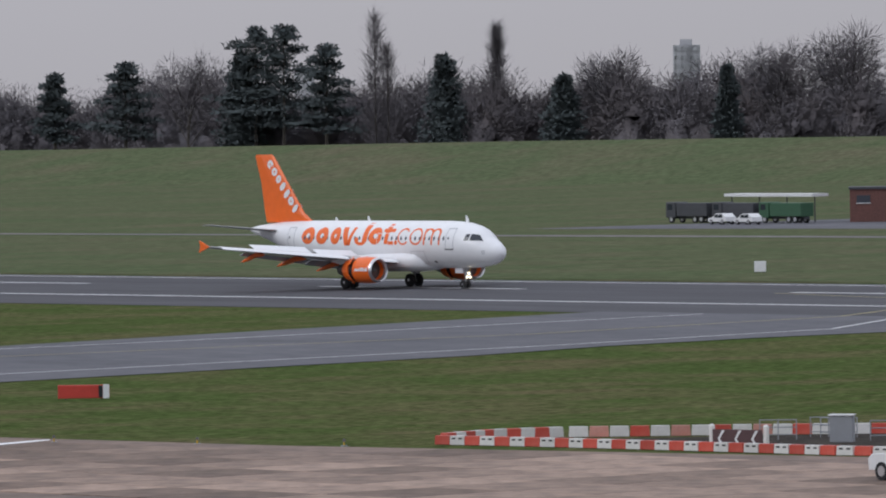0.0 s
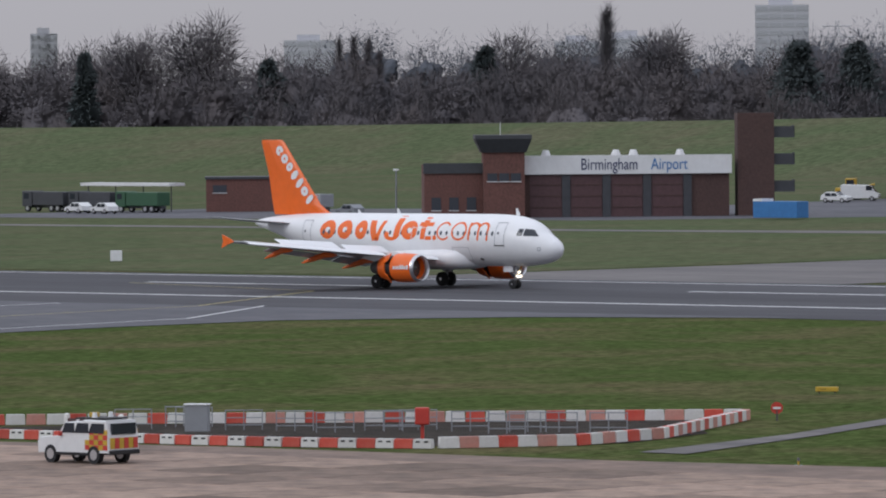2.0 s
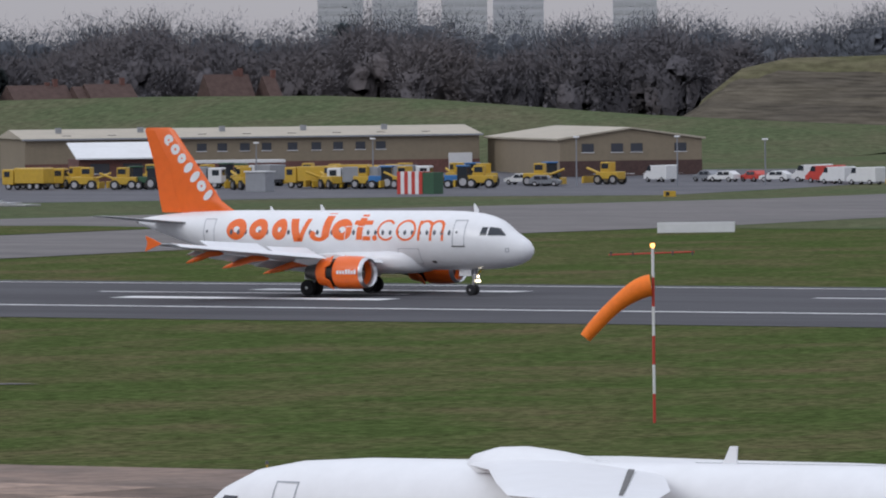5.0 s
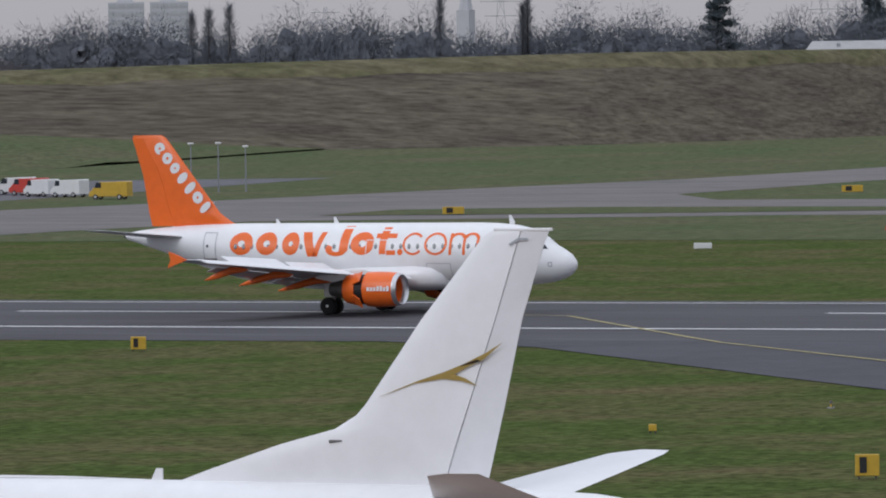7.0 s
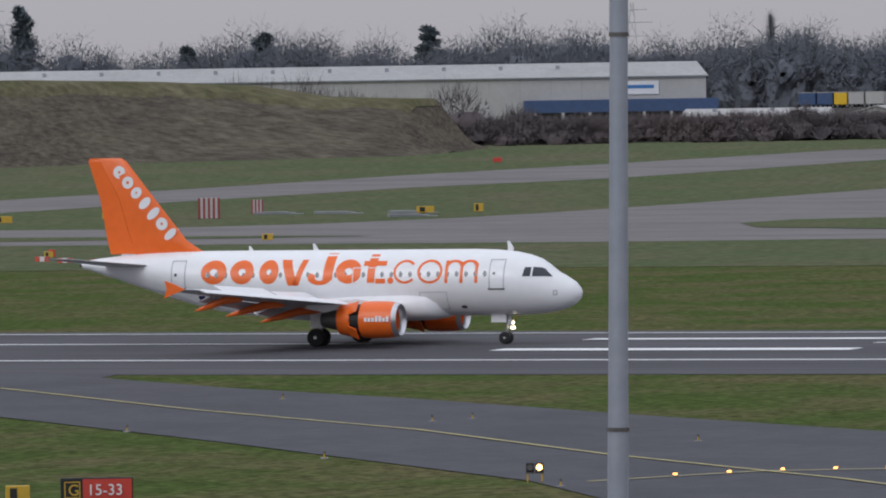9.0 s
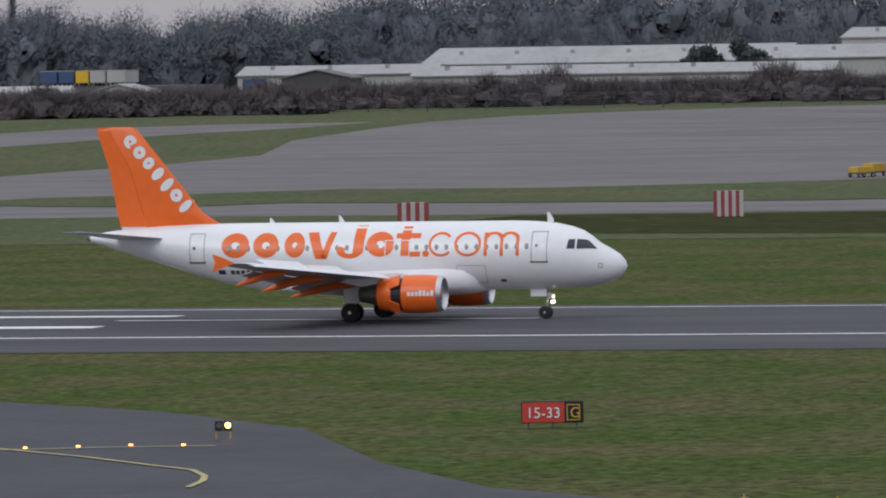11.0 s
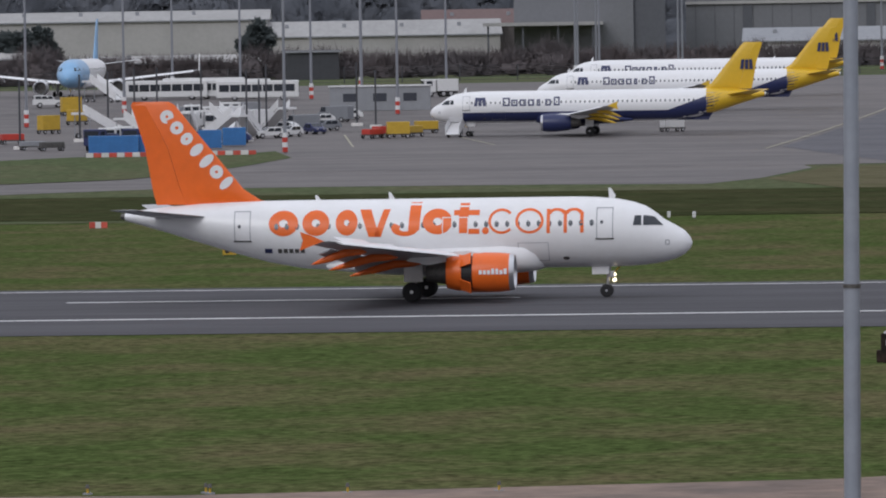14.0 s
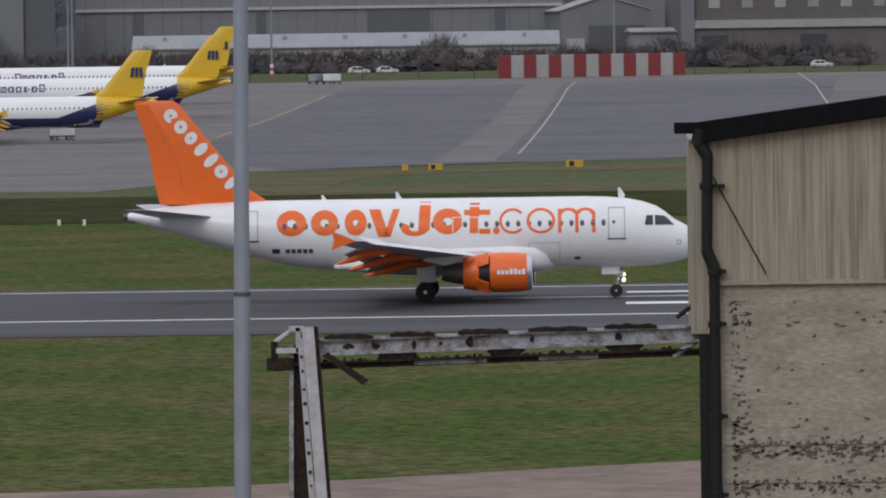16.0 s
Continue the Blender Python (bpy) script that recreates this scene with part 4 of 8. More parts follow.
def woodland(name, spots, material, label, dense=1.0, fill=1.0):
    """A far strip of wood: one object of many leafless trees with undergrowth."""
    tris = []
    for x, y, z, h in spots:
        wood, twigs = bare_wood(h, dense * 0.7)
        base = np.array([x, y, z])
        tris += [t + base for t in wood] + [t + base for t in twigs]
        for k in range(3):
            a, b, c = rng.normal(size=3)
            tris.append(crown_body((h * 0.11, h * 0.11, h * 0.13), (x + h * 0.07 * a, y + h * 0.07 * b, z + h * (0.5 + 0.05 * c)), 0.3))
        tris.append(crown_body((h * 0.17, h * 0.17, h * 0.3), (x, y, z + h * 0.26), 0.25))
        tris.append(twig_cloud(int(420 * fill), (h * 0.31, h * 0.31, h * 0.3), (x, y, z + h * 0.58), 0.85, 0.24, 0.9, 0.3))
        tris.append(twig_cloud(int(260 * fill), (h * 0.27, h * 0.27, h * 0.3), (x, y, z + h * 0.26), 0.85, 0.28, 0.9, 0.3))
    return tagged(new(name, tri_mesh(name, tris, material)), label, "woodland", "", "stuff")


def thicket(name, spots, material, label, n=420):
    """A belt of low bare shrubs: many fine shoots out of a common base."""
    tris = []
    for x, y, z, h in spots:
        w = 2.2 + 0.25 * h
        tris.append(crown_body((w * 0.6, w * 0.35, h * 0.3), (x, y, z + h * 0.26), 0.3))
        tris.append(twig_cloud(n, (w, w * 0.6, h * 0.42), (x, y, z + h * 0.4), 0.8, 0.13, 1.3, 0.35))
        tris.append(twig_cloud(n // 3, (w * 0.6, w * 0.5, h * 0.25), (x, y, z + h * 0.72), h * 0.16 + 0.5, 0.05, 1.8, 0.7))
    return tagged(new(name, tri_mesh(name, tris, material)), label, "shrubs", "", "stuff")


def polar(az, r):
    return r * math.sin(radians(az)), r * math.cos(radians(az))


def wood_spots(a0, a1, r0, r1, n, top0, top1, seed, ground=None):
    g = random.Random(seed)
    out = []
    for k in range(n):
        az, r = a0 + (a1 - a0) * (k + g.random()) / n, g.uniform(r0, r1)
        far = max(1.0, (1035 + r - r0) / (r * math.cos(radians(az))))
        r *= far
        x, y = polar(az, r)
        z = height(y) if ground is None else ground
        top = EYE[2] + (g.uniform(top0, top1) + 2.2 * math.sin(az * 3.1) + 1.2 * math.sin(az * 11) - EYE[2]) * far
        out.append((x, y, z - 0.3, max(5, top - z)))
    return out


woodland("woodland", wood_spots(-53, -33.5, 1480, 1540, 190, 17.5, 23, 1), TWIG, "far strip of leafless brown-grey trees behind the bank")
woodland("woodland", wood_spots(-53, -33.5, 1560, 1680, 120, 20, 24.5, 2), TWIG, "far strip of leafless brown-grey trees behind the bank", 0.9)
woodland("woodland", wood_spots(-36.5, -30.6, 1330, 1450, 90, 17.5, 23, 3), TWIG, "dense leafless wood above the bank")
woodland("woodland", wood_spots(-40, -16, 1900, 2050, 240, 24.5, 29.5, 4), HAZETWIG, "hazy far line of leafless trees", 0.6)
woodland("woodland", wood_spots(-44, -14, 2200, 2450, 170, 31, 37, 5), HAZETWIG, "hazy far line of leafless trees", 0.5, 0.7)
woodland("woodland", wood_spots(-22, -15, 1640, 1800, 90, 23, 28, 6), HAZETWIG, "leafless trees behind the warehouses", 0.6)
woodland("woodland", wood_spots(-15.2, 3, 1660, 1860, 190, 33, 40, 13), HAZETWIG, "tall hazy wood behind the warehouses", 0.6)
# added thickets that catch light and cover the too dark foot of the woods
thicket("undergrowth", wood_spots(-53, -33.5, 1425, 1450, 170, 11.0, 15.5, 14), TWIG, "bare brown undergrowth added to lighten the foot of the wood", 460)
thicket("undergrowth", wood_spots(-34, -16.5, 1840, 1870, 150, 16.0, 20.5, 15), HAZETWIG, "bare undergrowth added to lighten the foot of the far wood", 420)
thicket("undergrowth", wood_spots(-15.2, 2.5, 1600, 1630, 150, 20.0, 25.5, 16), HAZETWIG, "hazy undergrowth added to lighten the foot of the tall wood", 460)
thicket("shrubs", wood_spots(-23.0, -20.2, 1262, 1280, 26, 15.5, 17.6, 7), SHRUB, "row of bare reddish shrubs before the warehouse", 260)
thicket("shrubs", wood_spots(-20.4, -15.4, 1255, 1300, 150, 7.5, 10.0, 12), SHRUB, "dark tangle of shrubs behind the taxiways")
thicket("shrubs", wood_spots(-15.4, -9.0, 1310, 1345, 130, 9.5, 11.8, 8), SHRUB, "bare shrubs along the boundary fence")
thicket("shrubs", wood_spots(-9.2, -5.0, 1350, 1390, 70, 9.5, 12.5, 9), SHRUB, "bare shrubs and small trees by the warehouse")
thicket("shrubs", wood_spots(-5.2, 1.8, 1410, 1432, 90, 9.8, 12.2, 10), SHRUB, "bare shrubs along the hangar wall", 300)


def tree_thing(name, az, r, top, label, kind, width=1.0, far=False):
    push = max(1.0, 1030 / (r * math.cos(radians(az))))
    r, top = r * push, EYE[2] + (top - EYE[2]) * push
    x, y = polar(az, r)
    z0 = height(y)
    h = top - z0
    root = thing(name, (x, y, z0 - 0.2), label, "tree")
    wood, leaf = [], []
    if kind == "poplar":
        wood = [limb((0, 0, 0), (0, 0, h * 0.9), 0.35, 0.05)]
        for k in range(26):
            z = h * (0.08 + 0.033 * k)
            w = width * h * 0.085 * math.sin(math.pi * min(1, 0.12 + 0.86 * (k + 2) / 28)) ** 0.7
            leaf.append(twig_cloud(60, (w, w, h * 0.05), (0, 0, z), h * 0.075, 0.06, 1.6, 0.7))
    elif kind == "bare":
        wood, leaf = bare_wood(h, 2.2)
        leaf.append(twig_cloud(700, (h * 0.3, h * 0.3, h * 0.28), (0, 0, h * 0.62), 1.1, 0.09, 0.8, 0.5))
    elif kind == "cedar":
        wood = [limb((0, 0, 0), (0.4, 0, h * 0.95), 0.5, 0.1)]
        for k in range(15):
            z = h * (0.3 + 0.046 * k)
            a = 2.4 * k
            reach = width * h * (0.24 - 0.011 * k) * (0.6 + 0.7 * rng.random())
            tip = (reach * math.cos(a), reach * math.sin(a), z + 0.5)
            wood.append(limb((0, 0, z - 0.8), tip, 0.13, 0.05))
            leaf.append(crown_body((reach * 0.35 + 0.3, reach * 0.35 + 0.3, h * 0.012 + 0.12), (tip[0] * 0.7, tip[1] * 0.7, z + 0.5), 0.3))
            leaf.append(twig_cloud(340, (reach * 0.75 + 1.0, reach * 0.75 + 1.0, h * 0.03 + 0.3), (tip[0] * 0.7, tip[1] * 0.7, z + 0.6), 0.7, 0.24, 0.1))
    elif kind == "round":
        wood = [limb((0, 0, 0), (0, 0, h * 0.7), 0.4, 0.1)]
        for k in range(16):
            a, u = 2.4 * k, rng.random()
            cx, cz = width * h * 0.2 * (0.3 + 0.7 * u), h * (0.22 + 0.58 * rng.random() * (1.15 - 0.6 * u))
            leaf.append(crown_body((h * 0.075, h * 0.075, h * 0.075), (cx * math.cos(a), cx * math.sin(a), cz + h * 0.05), 0.3))
            leaf.append(twig_cloud(330, (h * 0.13, h * 0.13, h * 0.13), (cx * math.cos(a), cx * math.sin(a), cz + h * 0.05), 0.6, 0.2, 0.5, 0.5))
    else:
        wood = [limb((0, 0, 0), (0, 0, h * 0.9), 0.4, 0.05)]
        for k in range(18):
            u = k / 17
            w = width * h * 0.24 * (1 - 0.75 * u ** 1.5) * (0.8 + 0.4 * rng.random())
            leaf.append(crown_body((w * 0.45, w * 0.45, h * 0.05), (0, 0, h * (0.12 + 0.8 * u)), 0.3))
            leaf.append(twig_cloud(300, (w, w, h * 0.06), (0.5 * rng.normal(), 0, h * (0.12 + 0.8 * u)), 0.8, 0.24, 0.1, 0.45))
    part_t = new("trunk", tri_mesh("trunk", wood, BARK))
    part_t.parent = root
    m = (HAZETWIG if far else TWIG) if kind in ("poplar", "bare") else (HAZENEEDLE if far else NEEDLE)
    part_c = new("crown", tri_mesh("crown", leaf, m))
    part_c.parent = root
    return root


def az_at(pan, px):
    return pan + (px - 784) / 223.4


for pan, px, top, kind, w in ((-48.22, 430, 29, "conifer", 0.9), (-48.22, 455, 33, "cedar", 1.0), (-48.22, 505, 34, "cedar", 1.1), (-48.22, 580, 29.5, "cedar", 0.9), (-48.22, 225, 26, "cedar", 1.2), (-48.22, 100, 24, "cedar", 0.8),
                              (-48.22, 790, 27.5, "conifer", 1.1), (-48.22, 1000, 23, "conifer", 1.3), (-48.22, 1290, 24.5, "conifer", 0.7), (-44.5, 785, 23, "conifer", 1.1), (-44.5, 1165, 25.5, "conifer", 1.1),
                              (-38.3, 335, 25.8, "conifer", 1.6), (-38.3, 440, 25.6, "conifer", 1.4), (-38.3, 910, 24.5, "conifer", 1.5), (-38.3, 970, 21, "conifer", 1.2), (-38.3, 1075, 16.8, "conifer", 0.6), (-38.3, 1350, 17.6, "conifer", 0.9),
                              (-35.08, 640, 18, "conifer", 0.9), (-35.08, 200, 24, "conifer", 1.3)):
    tree_thing("evergreen_tree", az_at(pan, px), 1500 + (px * 7) % 60 - 30, top, "dark green evergreen tree above the bank", kind, w)
for pan, px, top, w in ((-48.22, 668, 38, 1.0), (-48.22, 690, 31, 1.2), (-48.22, 885, 35.5, 0.8), (-44.5, 50, 35, 0.9), (-44.5, 910, 28, 0.5), (-44.5, 935, 28.6, 0.5), (-44.5, 962, 28, 0.6), (-44.5, 981, 25, 0.5), (-44.5, 1385, 35, 0.8), (-38.3, -5, 33.5, 1.0)):
    tree_thing("poplar_tree", az_at(pan, px), 1560, top, "tall narrow leafless poplar", "poplar", w)
for pan, px, top in ((-48.22, 335, 27), (-48.22, 1080, 26), (-48.22, 1380, 27.5), (-48.22, 1500, 30.5), (-44.5, 250, 26), (-44.5, 540, 27), (-44.5, 660, 30), (-44.5, 1210, 27.5), (-44.5, 1480, 27), (-38.3, 90, 27.5), (-38.3, 940, 29)):
    tree_thing("bare_tree", az_at(pan, px), 1540, top, "broad leafless tree with a rounded crown", "bare")
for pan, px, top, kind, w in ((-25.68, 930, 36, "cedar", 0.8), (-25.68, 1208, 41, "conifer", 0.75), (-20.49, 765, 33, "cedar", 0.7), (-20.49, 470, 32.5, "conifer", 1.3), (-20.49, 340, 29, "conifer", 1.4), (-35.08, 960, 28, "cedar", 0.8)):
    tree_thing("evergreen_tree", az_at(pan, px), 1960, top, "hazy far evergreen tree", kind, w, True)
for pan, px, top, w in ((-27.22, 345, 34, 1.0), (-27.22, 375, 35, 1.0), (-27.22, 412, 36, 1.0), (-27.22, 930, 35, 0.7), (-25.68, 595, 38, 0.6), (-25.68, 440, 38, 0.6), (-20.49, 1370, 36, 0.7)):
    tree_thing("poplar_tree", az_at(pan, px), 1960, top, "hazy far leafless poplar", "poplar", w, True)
for pan, px, top, w in ((-10.35, 325, 18.8, 1.5), (-10.35, 405, 20.3, 1.3), (-10.35, 850, 18.6, 1.6), (-10.35, 910, 19.6, 1.7), (-10.35, 960, 17.6, 1.5), (-10.35, 1338, 20.0, 1.25)):
    tree_thing("evergreen_tree", az_at(pan, px), 1420, top, "dark rounded evergreen by the warehouses", "round", w)

# ---- far buildings ----


def tower_block(az, r, w, top, storeys, label="pale concrete tower block in the haze"):
    x, y = polar(az, r)
    z0 = height(y)
    root = thing("tower_block", (x, y, z0), label, "tower block", "tower blocks", turn=-az)
    h = top - z0
    part("wall", boxed(-w / 2, w / 2, 0, w * 0.8, 0, h), TOWERGREY, root)
    part("roof", boxed(-w * 0.25, w * 0.2, w * 0.2, w * 0.5, h, h + 2.0), TOWERGREY, root)
    me = mesh_of("window", boxed(-w * 0.105, w * 0.105, -0.12, 0.1, -0.75, 0.75), TOWERWIN)
    fl = h / storeys
    for k in range(storeys):
        for j in range(4):
            o = new("window", me)
            o.parent = root
            o.matrix_basis = Matrix.Translation(((j - 1.5) * w * 0.245, 0, fl * (k + 0.55)))
    return root


for pan, px0, px1, top, r in ((-48.22, 1195, 1243, 36, 2500), (-44.5, 365, 412, 36, 2500), (-44.5, 812, 903, 33, 2500), (-44.5, 1290, 1370, 32, 2500), (-44.5, 1375, 1440, 33, 2500), (-38.3, 260, 355, 44, 2500), (-38.3, 10, 70, 34, 2550), (-38.3, 985, 1057, 38, 2500),
                              (-35.08, 915, 995, 46, 2600), (-35.08, 1012, 1092, 46, 2600), (-35.08, 1135, 1215, 46, 2600), (-35.08, 1225, 1315, 45, 2650), (-35.08, 1437, 1515, 45, 2600), (-27.22, 198, 262, 42, 2600), (-27.22, 272, 340, 42, 2600), (-48.22, 525, 560, 29, 2500)):
    tower_block(az_at(pan, (px0 + px1) / 2), r, (px1 - px0) * r / 12800, top, max(6, int((top - 10) / 2.8)))
# church spire and pylons
sx, sy = polar(az_at(-25.68, 486), 2300)
spire = thing("church_tower", (sx, sy, height(sy)), "grey church tower with a spire in the haze", "church")
part("tower", boxed(-2.2, 2.2, -2.2, 2.2, 0, 24), TOWERGREY, spire)
part("spire", tubed((0, 0, 24), (0, 0, 38), 2.4, 0.05, 8), TOWERGREY, spire)


def pylon(az, r, top):
    x, y = polar(az, r)
    z0 = height(y)
    h = top - z0
    root = thing("electricity_pylon", (x, y, z0), "grey lattice electricity pylon in the haze", "pylon", "pylons", turn=-az)
    for sx_, sy_ in ((-1, -1), (1, -1), (1, 1), (-1, 1)):
        part("leg", tubed((3 * sx_, 3 * sy_, 0), (0.5 * sx_, 0.5 * sy_, h), 0.14, 0.1, 5), HAZEMAST, root)
    for k in range(6):
        u0, u1 = k / 6, (k + 1) / 6
        part("brace", tubed((-3 + 2.5 * u0, -3 + 2.5 * u0, h * u0), (3 - 2.5 * u1, -3 + 2.5 * u1, h * u1), 0.09, n=4), HAZEMAST, root)
        part("brace", tubed((3 - 2.5 * u0, -3 + 2.5 * u0, h * u0), (-3 + 2.5 * u1, -3 + 2.5 * u1, h * u1), 0.09, n=4), HAZEMAST, root)
    for u, w in ((0.66, 5.5), (0.8, 7), (0.93, 5)):
        part("cross_arm", tubed((-w, 0, h * u), (w, 0, h * u), 0.16, n=5), HAZEMAST, root)


for pan, px, top in ((-25.68, 548, 46), (-25.68, 1120, 47), (-25.68, 1150, 47), (-38.3, 718, 42), (-38.3, 405, 38), (-20.49, 1125, 44), (-25.68, 238, 38)):
    pylon(az_at(pan, px), 2450, top)


def house(az, r, w, z_eave, z_ridge, label):
    x, y = polar(az, r)
    z0 = height(y)
    root = thing("house", (x, y, z0), label, "house", "houses beyond the bank", turn=-az + 18)
    e, g = z_eave - z0, z_ridge - z0
    part("wall", boxed(-w / 2, w / 2, 0, 9, 0, e), BRICK, root)
    bm = loft(bmesh.new(), [[(-w / 2 - 0.4, -0.5, e - 0.2), (-w / 2 - 0.4, 4.5, g), (-w / 2 - 0.4, 9.5, e - 0.2)], [(w / 2 + 0.4, -0.5, e - 0.2), (w / 2 + 0.4, 4.5, g), (w / 2 + 0.4, 9.5, e - 0.2)]])
    roof = part("roof", bm, TILEROOF, root, "brown tiled pitched roof")
    part("chimney", boxed(w * 0.3, w * 0.3 + 0.8, 4, 4.9, g - 0.8, g + 1.1), BRICK, roof)
    for k in (-1, 1):
        win = part("window", boxed(w * 0.24 * k - 0.8, w * 0.24 * k + 0.8, -0.06, 0.05, e - 1.9, e - 0.7), WINDOWDARK, root)
        part("sill", boxed(w * 0.24 * k - 0.9, w * 0.24 * k + 0.9, -0.14, 0.05, e - 2.0, e - 1.9), WAREWHITE, win)


for pan, px, wpx, ze, zr in ((-35.08, 430, 130, 11.8, 13.8), (-35.08, 555, 100, 12.0, 13.9), (-35.08, 765, 95, 11.5, 15.4), (-35.08, 840, 20, 12, 15), (-38.3, 1140, 110, 11.2, 13.2), (-38.3, 1250, 90, 11.5, 13.5), (-38.3, 1480, 80, 11.2, 15.0), (-38.3, 1045, 40, 12.5, 15), (-38.3, 730, 30, 10.5, 13.0)):
    house(az_at(pan, px), 1310, wpx * 0.8 * 1300 / 12800, ze - 0.9, zr - 0.2, "brick house with a brown tiled roof beyond the bank")


def hall(name, p0, p1, depth, z0, eave, ridge, wall, roof, label, category="warehouse", doors=0, doormat=None, gable=False):
    """A long shed between two plan points of its front, ridge along the front, or gable end to the front."""
    a, b = Vector((*p0, 0)), Vector((*p1, 0))
    d = b - a
    w = d.length
    root = thing(name, (*p0, z0), label, category, turn=math.degrees(math.atan2(d.y, d.x)))
    e, g = eave - z0, ridge - z0
    if gable:
        prof = [(0, 0), (0, e), (w / 2, g), (w, e), (w, 0)]
        part("wall", prism(bmesh.new(), prof, 0, depth), wall, root)
        for s in (0, 1):
            q = [(-0.5, e - 0.1), (w / 2, g + 0.12), (w / 2, g + 0.35), (-0.5, e + 0.15)] if s == 0 else [(w + 0.5, e - 0.1), (w / 2, g + 0.12), (w / 2, g + 0.35), (w + 0.5, e + 0.15)]
            part("roof", prism(bmesh.new(), q, -0.4, depth + 0.4), roof, root)
    else:
        part("wall", boxed(0, w, 0, depth, 0, e), wall, root)
        bm = loft(bmesh.new(), [[(-0.5, -0.5, e), (-0.5, depth / 2, g), (-0.5, depth + 0.5, e), (-0.5, depth, e + 0.02), (-0.5, 0, e + 0.02)], [(w + 0.5, -0.5, e), (w + 0.5, depth / 2, g), (w + 0.5, depth + 0.5, e), (w + 0.5, depth, e + 0.02), (w + 0.5, 0, e + 0.02)]])
        r_ = part("roof", bm, roof, root)
        part("gutter", boxed(-0.5, w + 0.5, -0.62, -0.48, e - 0.2, e + 0.05), SHEETGREY, r_)
        for k in range(int(w / 12)):
            part("roof_vent", boxed(6 + 12 * k - 0.4, 6 + 12 * k + 0.4, depth * 0.28, depth * 0.28 + 0.8, e + (g - e) * 0.5, e + (g - e) * 0.56 + 0.8), SHEETGREY, r_)
    for k in range(doors):
        x = w * (k + 0.5) / doors
        part("door", boxed(x - w / doors * 0.32, x + w / doors * 0.32, -0.1, 0.1, 0, e * 0.72), doormat or DARKSHEET, root)
    return root


def windows_on(root, xs, z0, z1, half, material=WINDOWDARK, y=0.0):
    for x in xs:
        w = part("window", boxed(x - half, x + half, y - 0.08, y + 0.08, z0, z1), material, root)
        part("frame", boxed(x - half - 0.08, x + half + 0.08, y - 0.12, y - 0.02, z0 - 0.1, z0), SHEETWHITE, w)


# fire station
fs = thing("fire_station", (-620.4, 659, -0.3), "low red-brick airport fire station with a watch tower and dark doors", "fire station", turn=45)
fs.scale = (0.735, 0.85, 1)
part("wall", boxed(0, 17, 0, 14, 0, 6.6), BRICK, fs)
part("fascia", boxed(-0.2, 11, -0.25, 0, 5.6, 6.9), DARKSHEET, fs)
part("watch_tower", boxed(10, 17, -2.2, 5, 0, 8.3), BRICK, fs, "brick watch tower")
bm = loft(bmesh.new(), [[(9.7, -2.5, 8.2), (17.3, -2.5, 8.2), (17.3, 5.3, 8.2), (9.7, 5.3, 8.2)], [(8.6, -3.6, 9.9), (18.2, -3.6, 9.9), (18.2, 6.2, 9.9), (8.6, 6.2, 9.9)], [(8.6, -3.6, 10.4), (18.2, -3.6, 10.4), (18.2, 6.2, 10.4), (8.6, 6.2, 10.4)]])
part("watch_room", bm, DARKSHEET, fs, "flared dark watch room with glazing")
part("antenna", tubed((13, 0, 10.4), (13, 0, 12.0), 0.06, n=6), SHEETWHITE, fs)
windows_on(fs, [11.5, 13.5, 15.5], 4.6, 5.6, 0.85, y=-2.25)
windows_on(fs, [2, 5, 8], 1.0, 2.6, 0.8)
part("wall", boxed(17, 52, 0, 16, 0, 7.6), DARKBRICK, fs)
sign_board = part("sign_board", boxed(17, 52.4, -0.55, -0.02, 5.4, 7.75), SHEETWHITE, fs, "long white sign board over the doors")
for k in range(4):
    x = 18 + 6.9 * k
    dd = part("door", boxed(x, x + 5.4, -0.12, 0.1, 0, 5.3), DOORRED, fs, "dark red folding door")
    for j in range(3):
        part("panel_rail", boxed(x + 0.1, x + 5.3, -0.2, -0.1, 1.2 + 1.4 * j, 1.32 + 1.4 * j), DARKBRICK, dd)
    part("pier", boxed(x + 5.45, x + 6.85, -0.3, 0.1, 0, 5.38), DARKSHEET, fs)
for x in (21, 33, 36, 44):
    part("roof_dome", tubed((x, 5, 7.7), (x, 5, 8.4), 0.9, 0.5, 10), SHEETWHITE, fs)


def words(text, size, at, material, parent, label, thick=0.02, turn=(90, 0, 0)):
    cu = bpy.data.curves.new("lettering", "FONT")
    cu.body, cu.size, cu.extrude = text, size, thick
    tmp = bpy.data.objects.new("lettering_source", cu)
    scene.collection.objects.link(tmp)
    me = bpy.data.meshes.new_from_object(tmp.evaluated_get(bpy.context.evaluated_depsgraph_get()))
    bpy.data.objects.remove(tmp)
    me.materials.clear()
    me.materials.append(material)
    ob = new("lettering", me)
    ob.parent = parent
    ob.matrix_basis = pose(*at, *turn)
    return tagged(ob, label)


words("Birmingham", 2.05, (26.6, -0.58, 5.95), DARKBLUE, sign_board, "dark lettering")
words("Airport", 2.05, (38.6, -0.58, 5.95), BLUE, sign_board, "blue lettering")
dt = thing("drill_tower", (-592.8, 687, -0.3), "tall dark brick drill tower with balconies", "tower", turn=45)
part("wall", boxed(0, 4.6, 0, 5, 0, 12.9), DARKBRICK, dt)
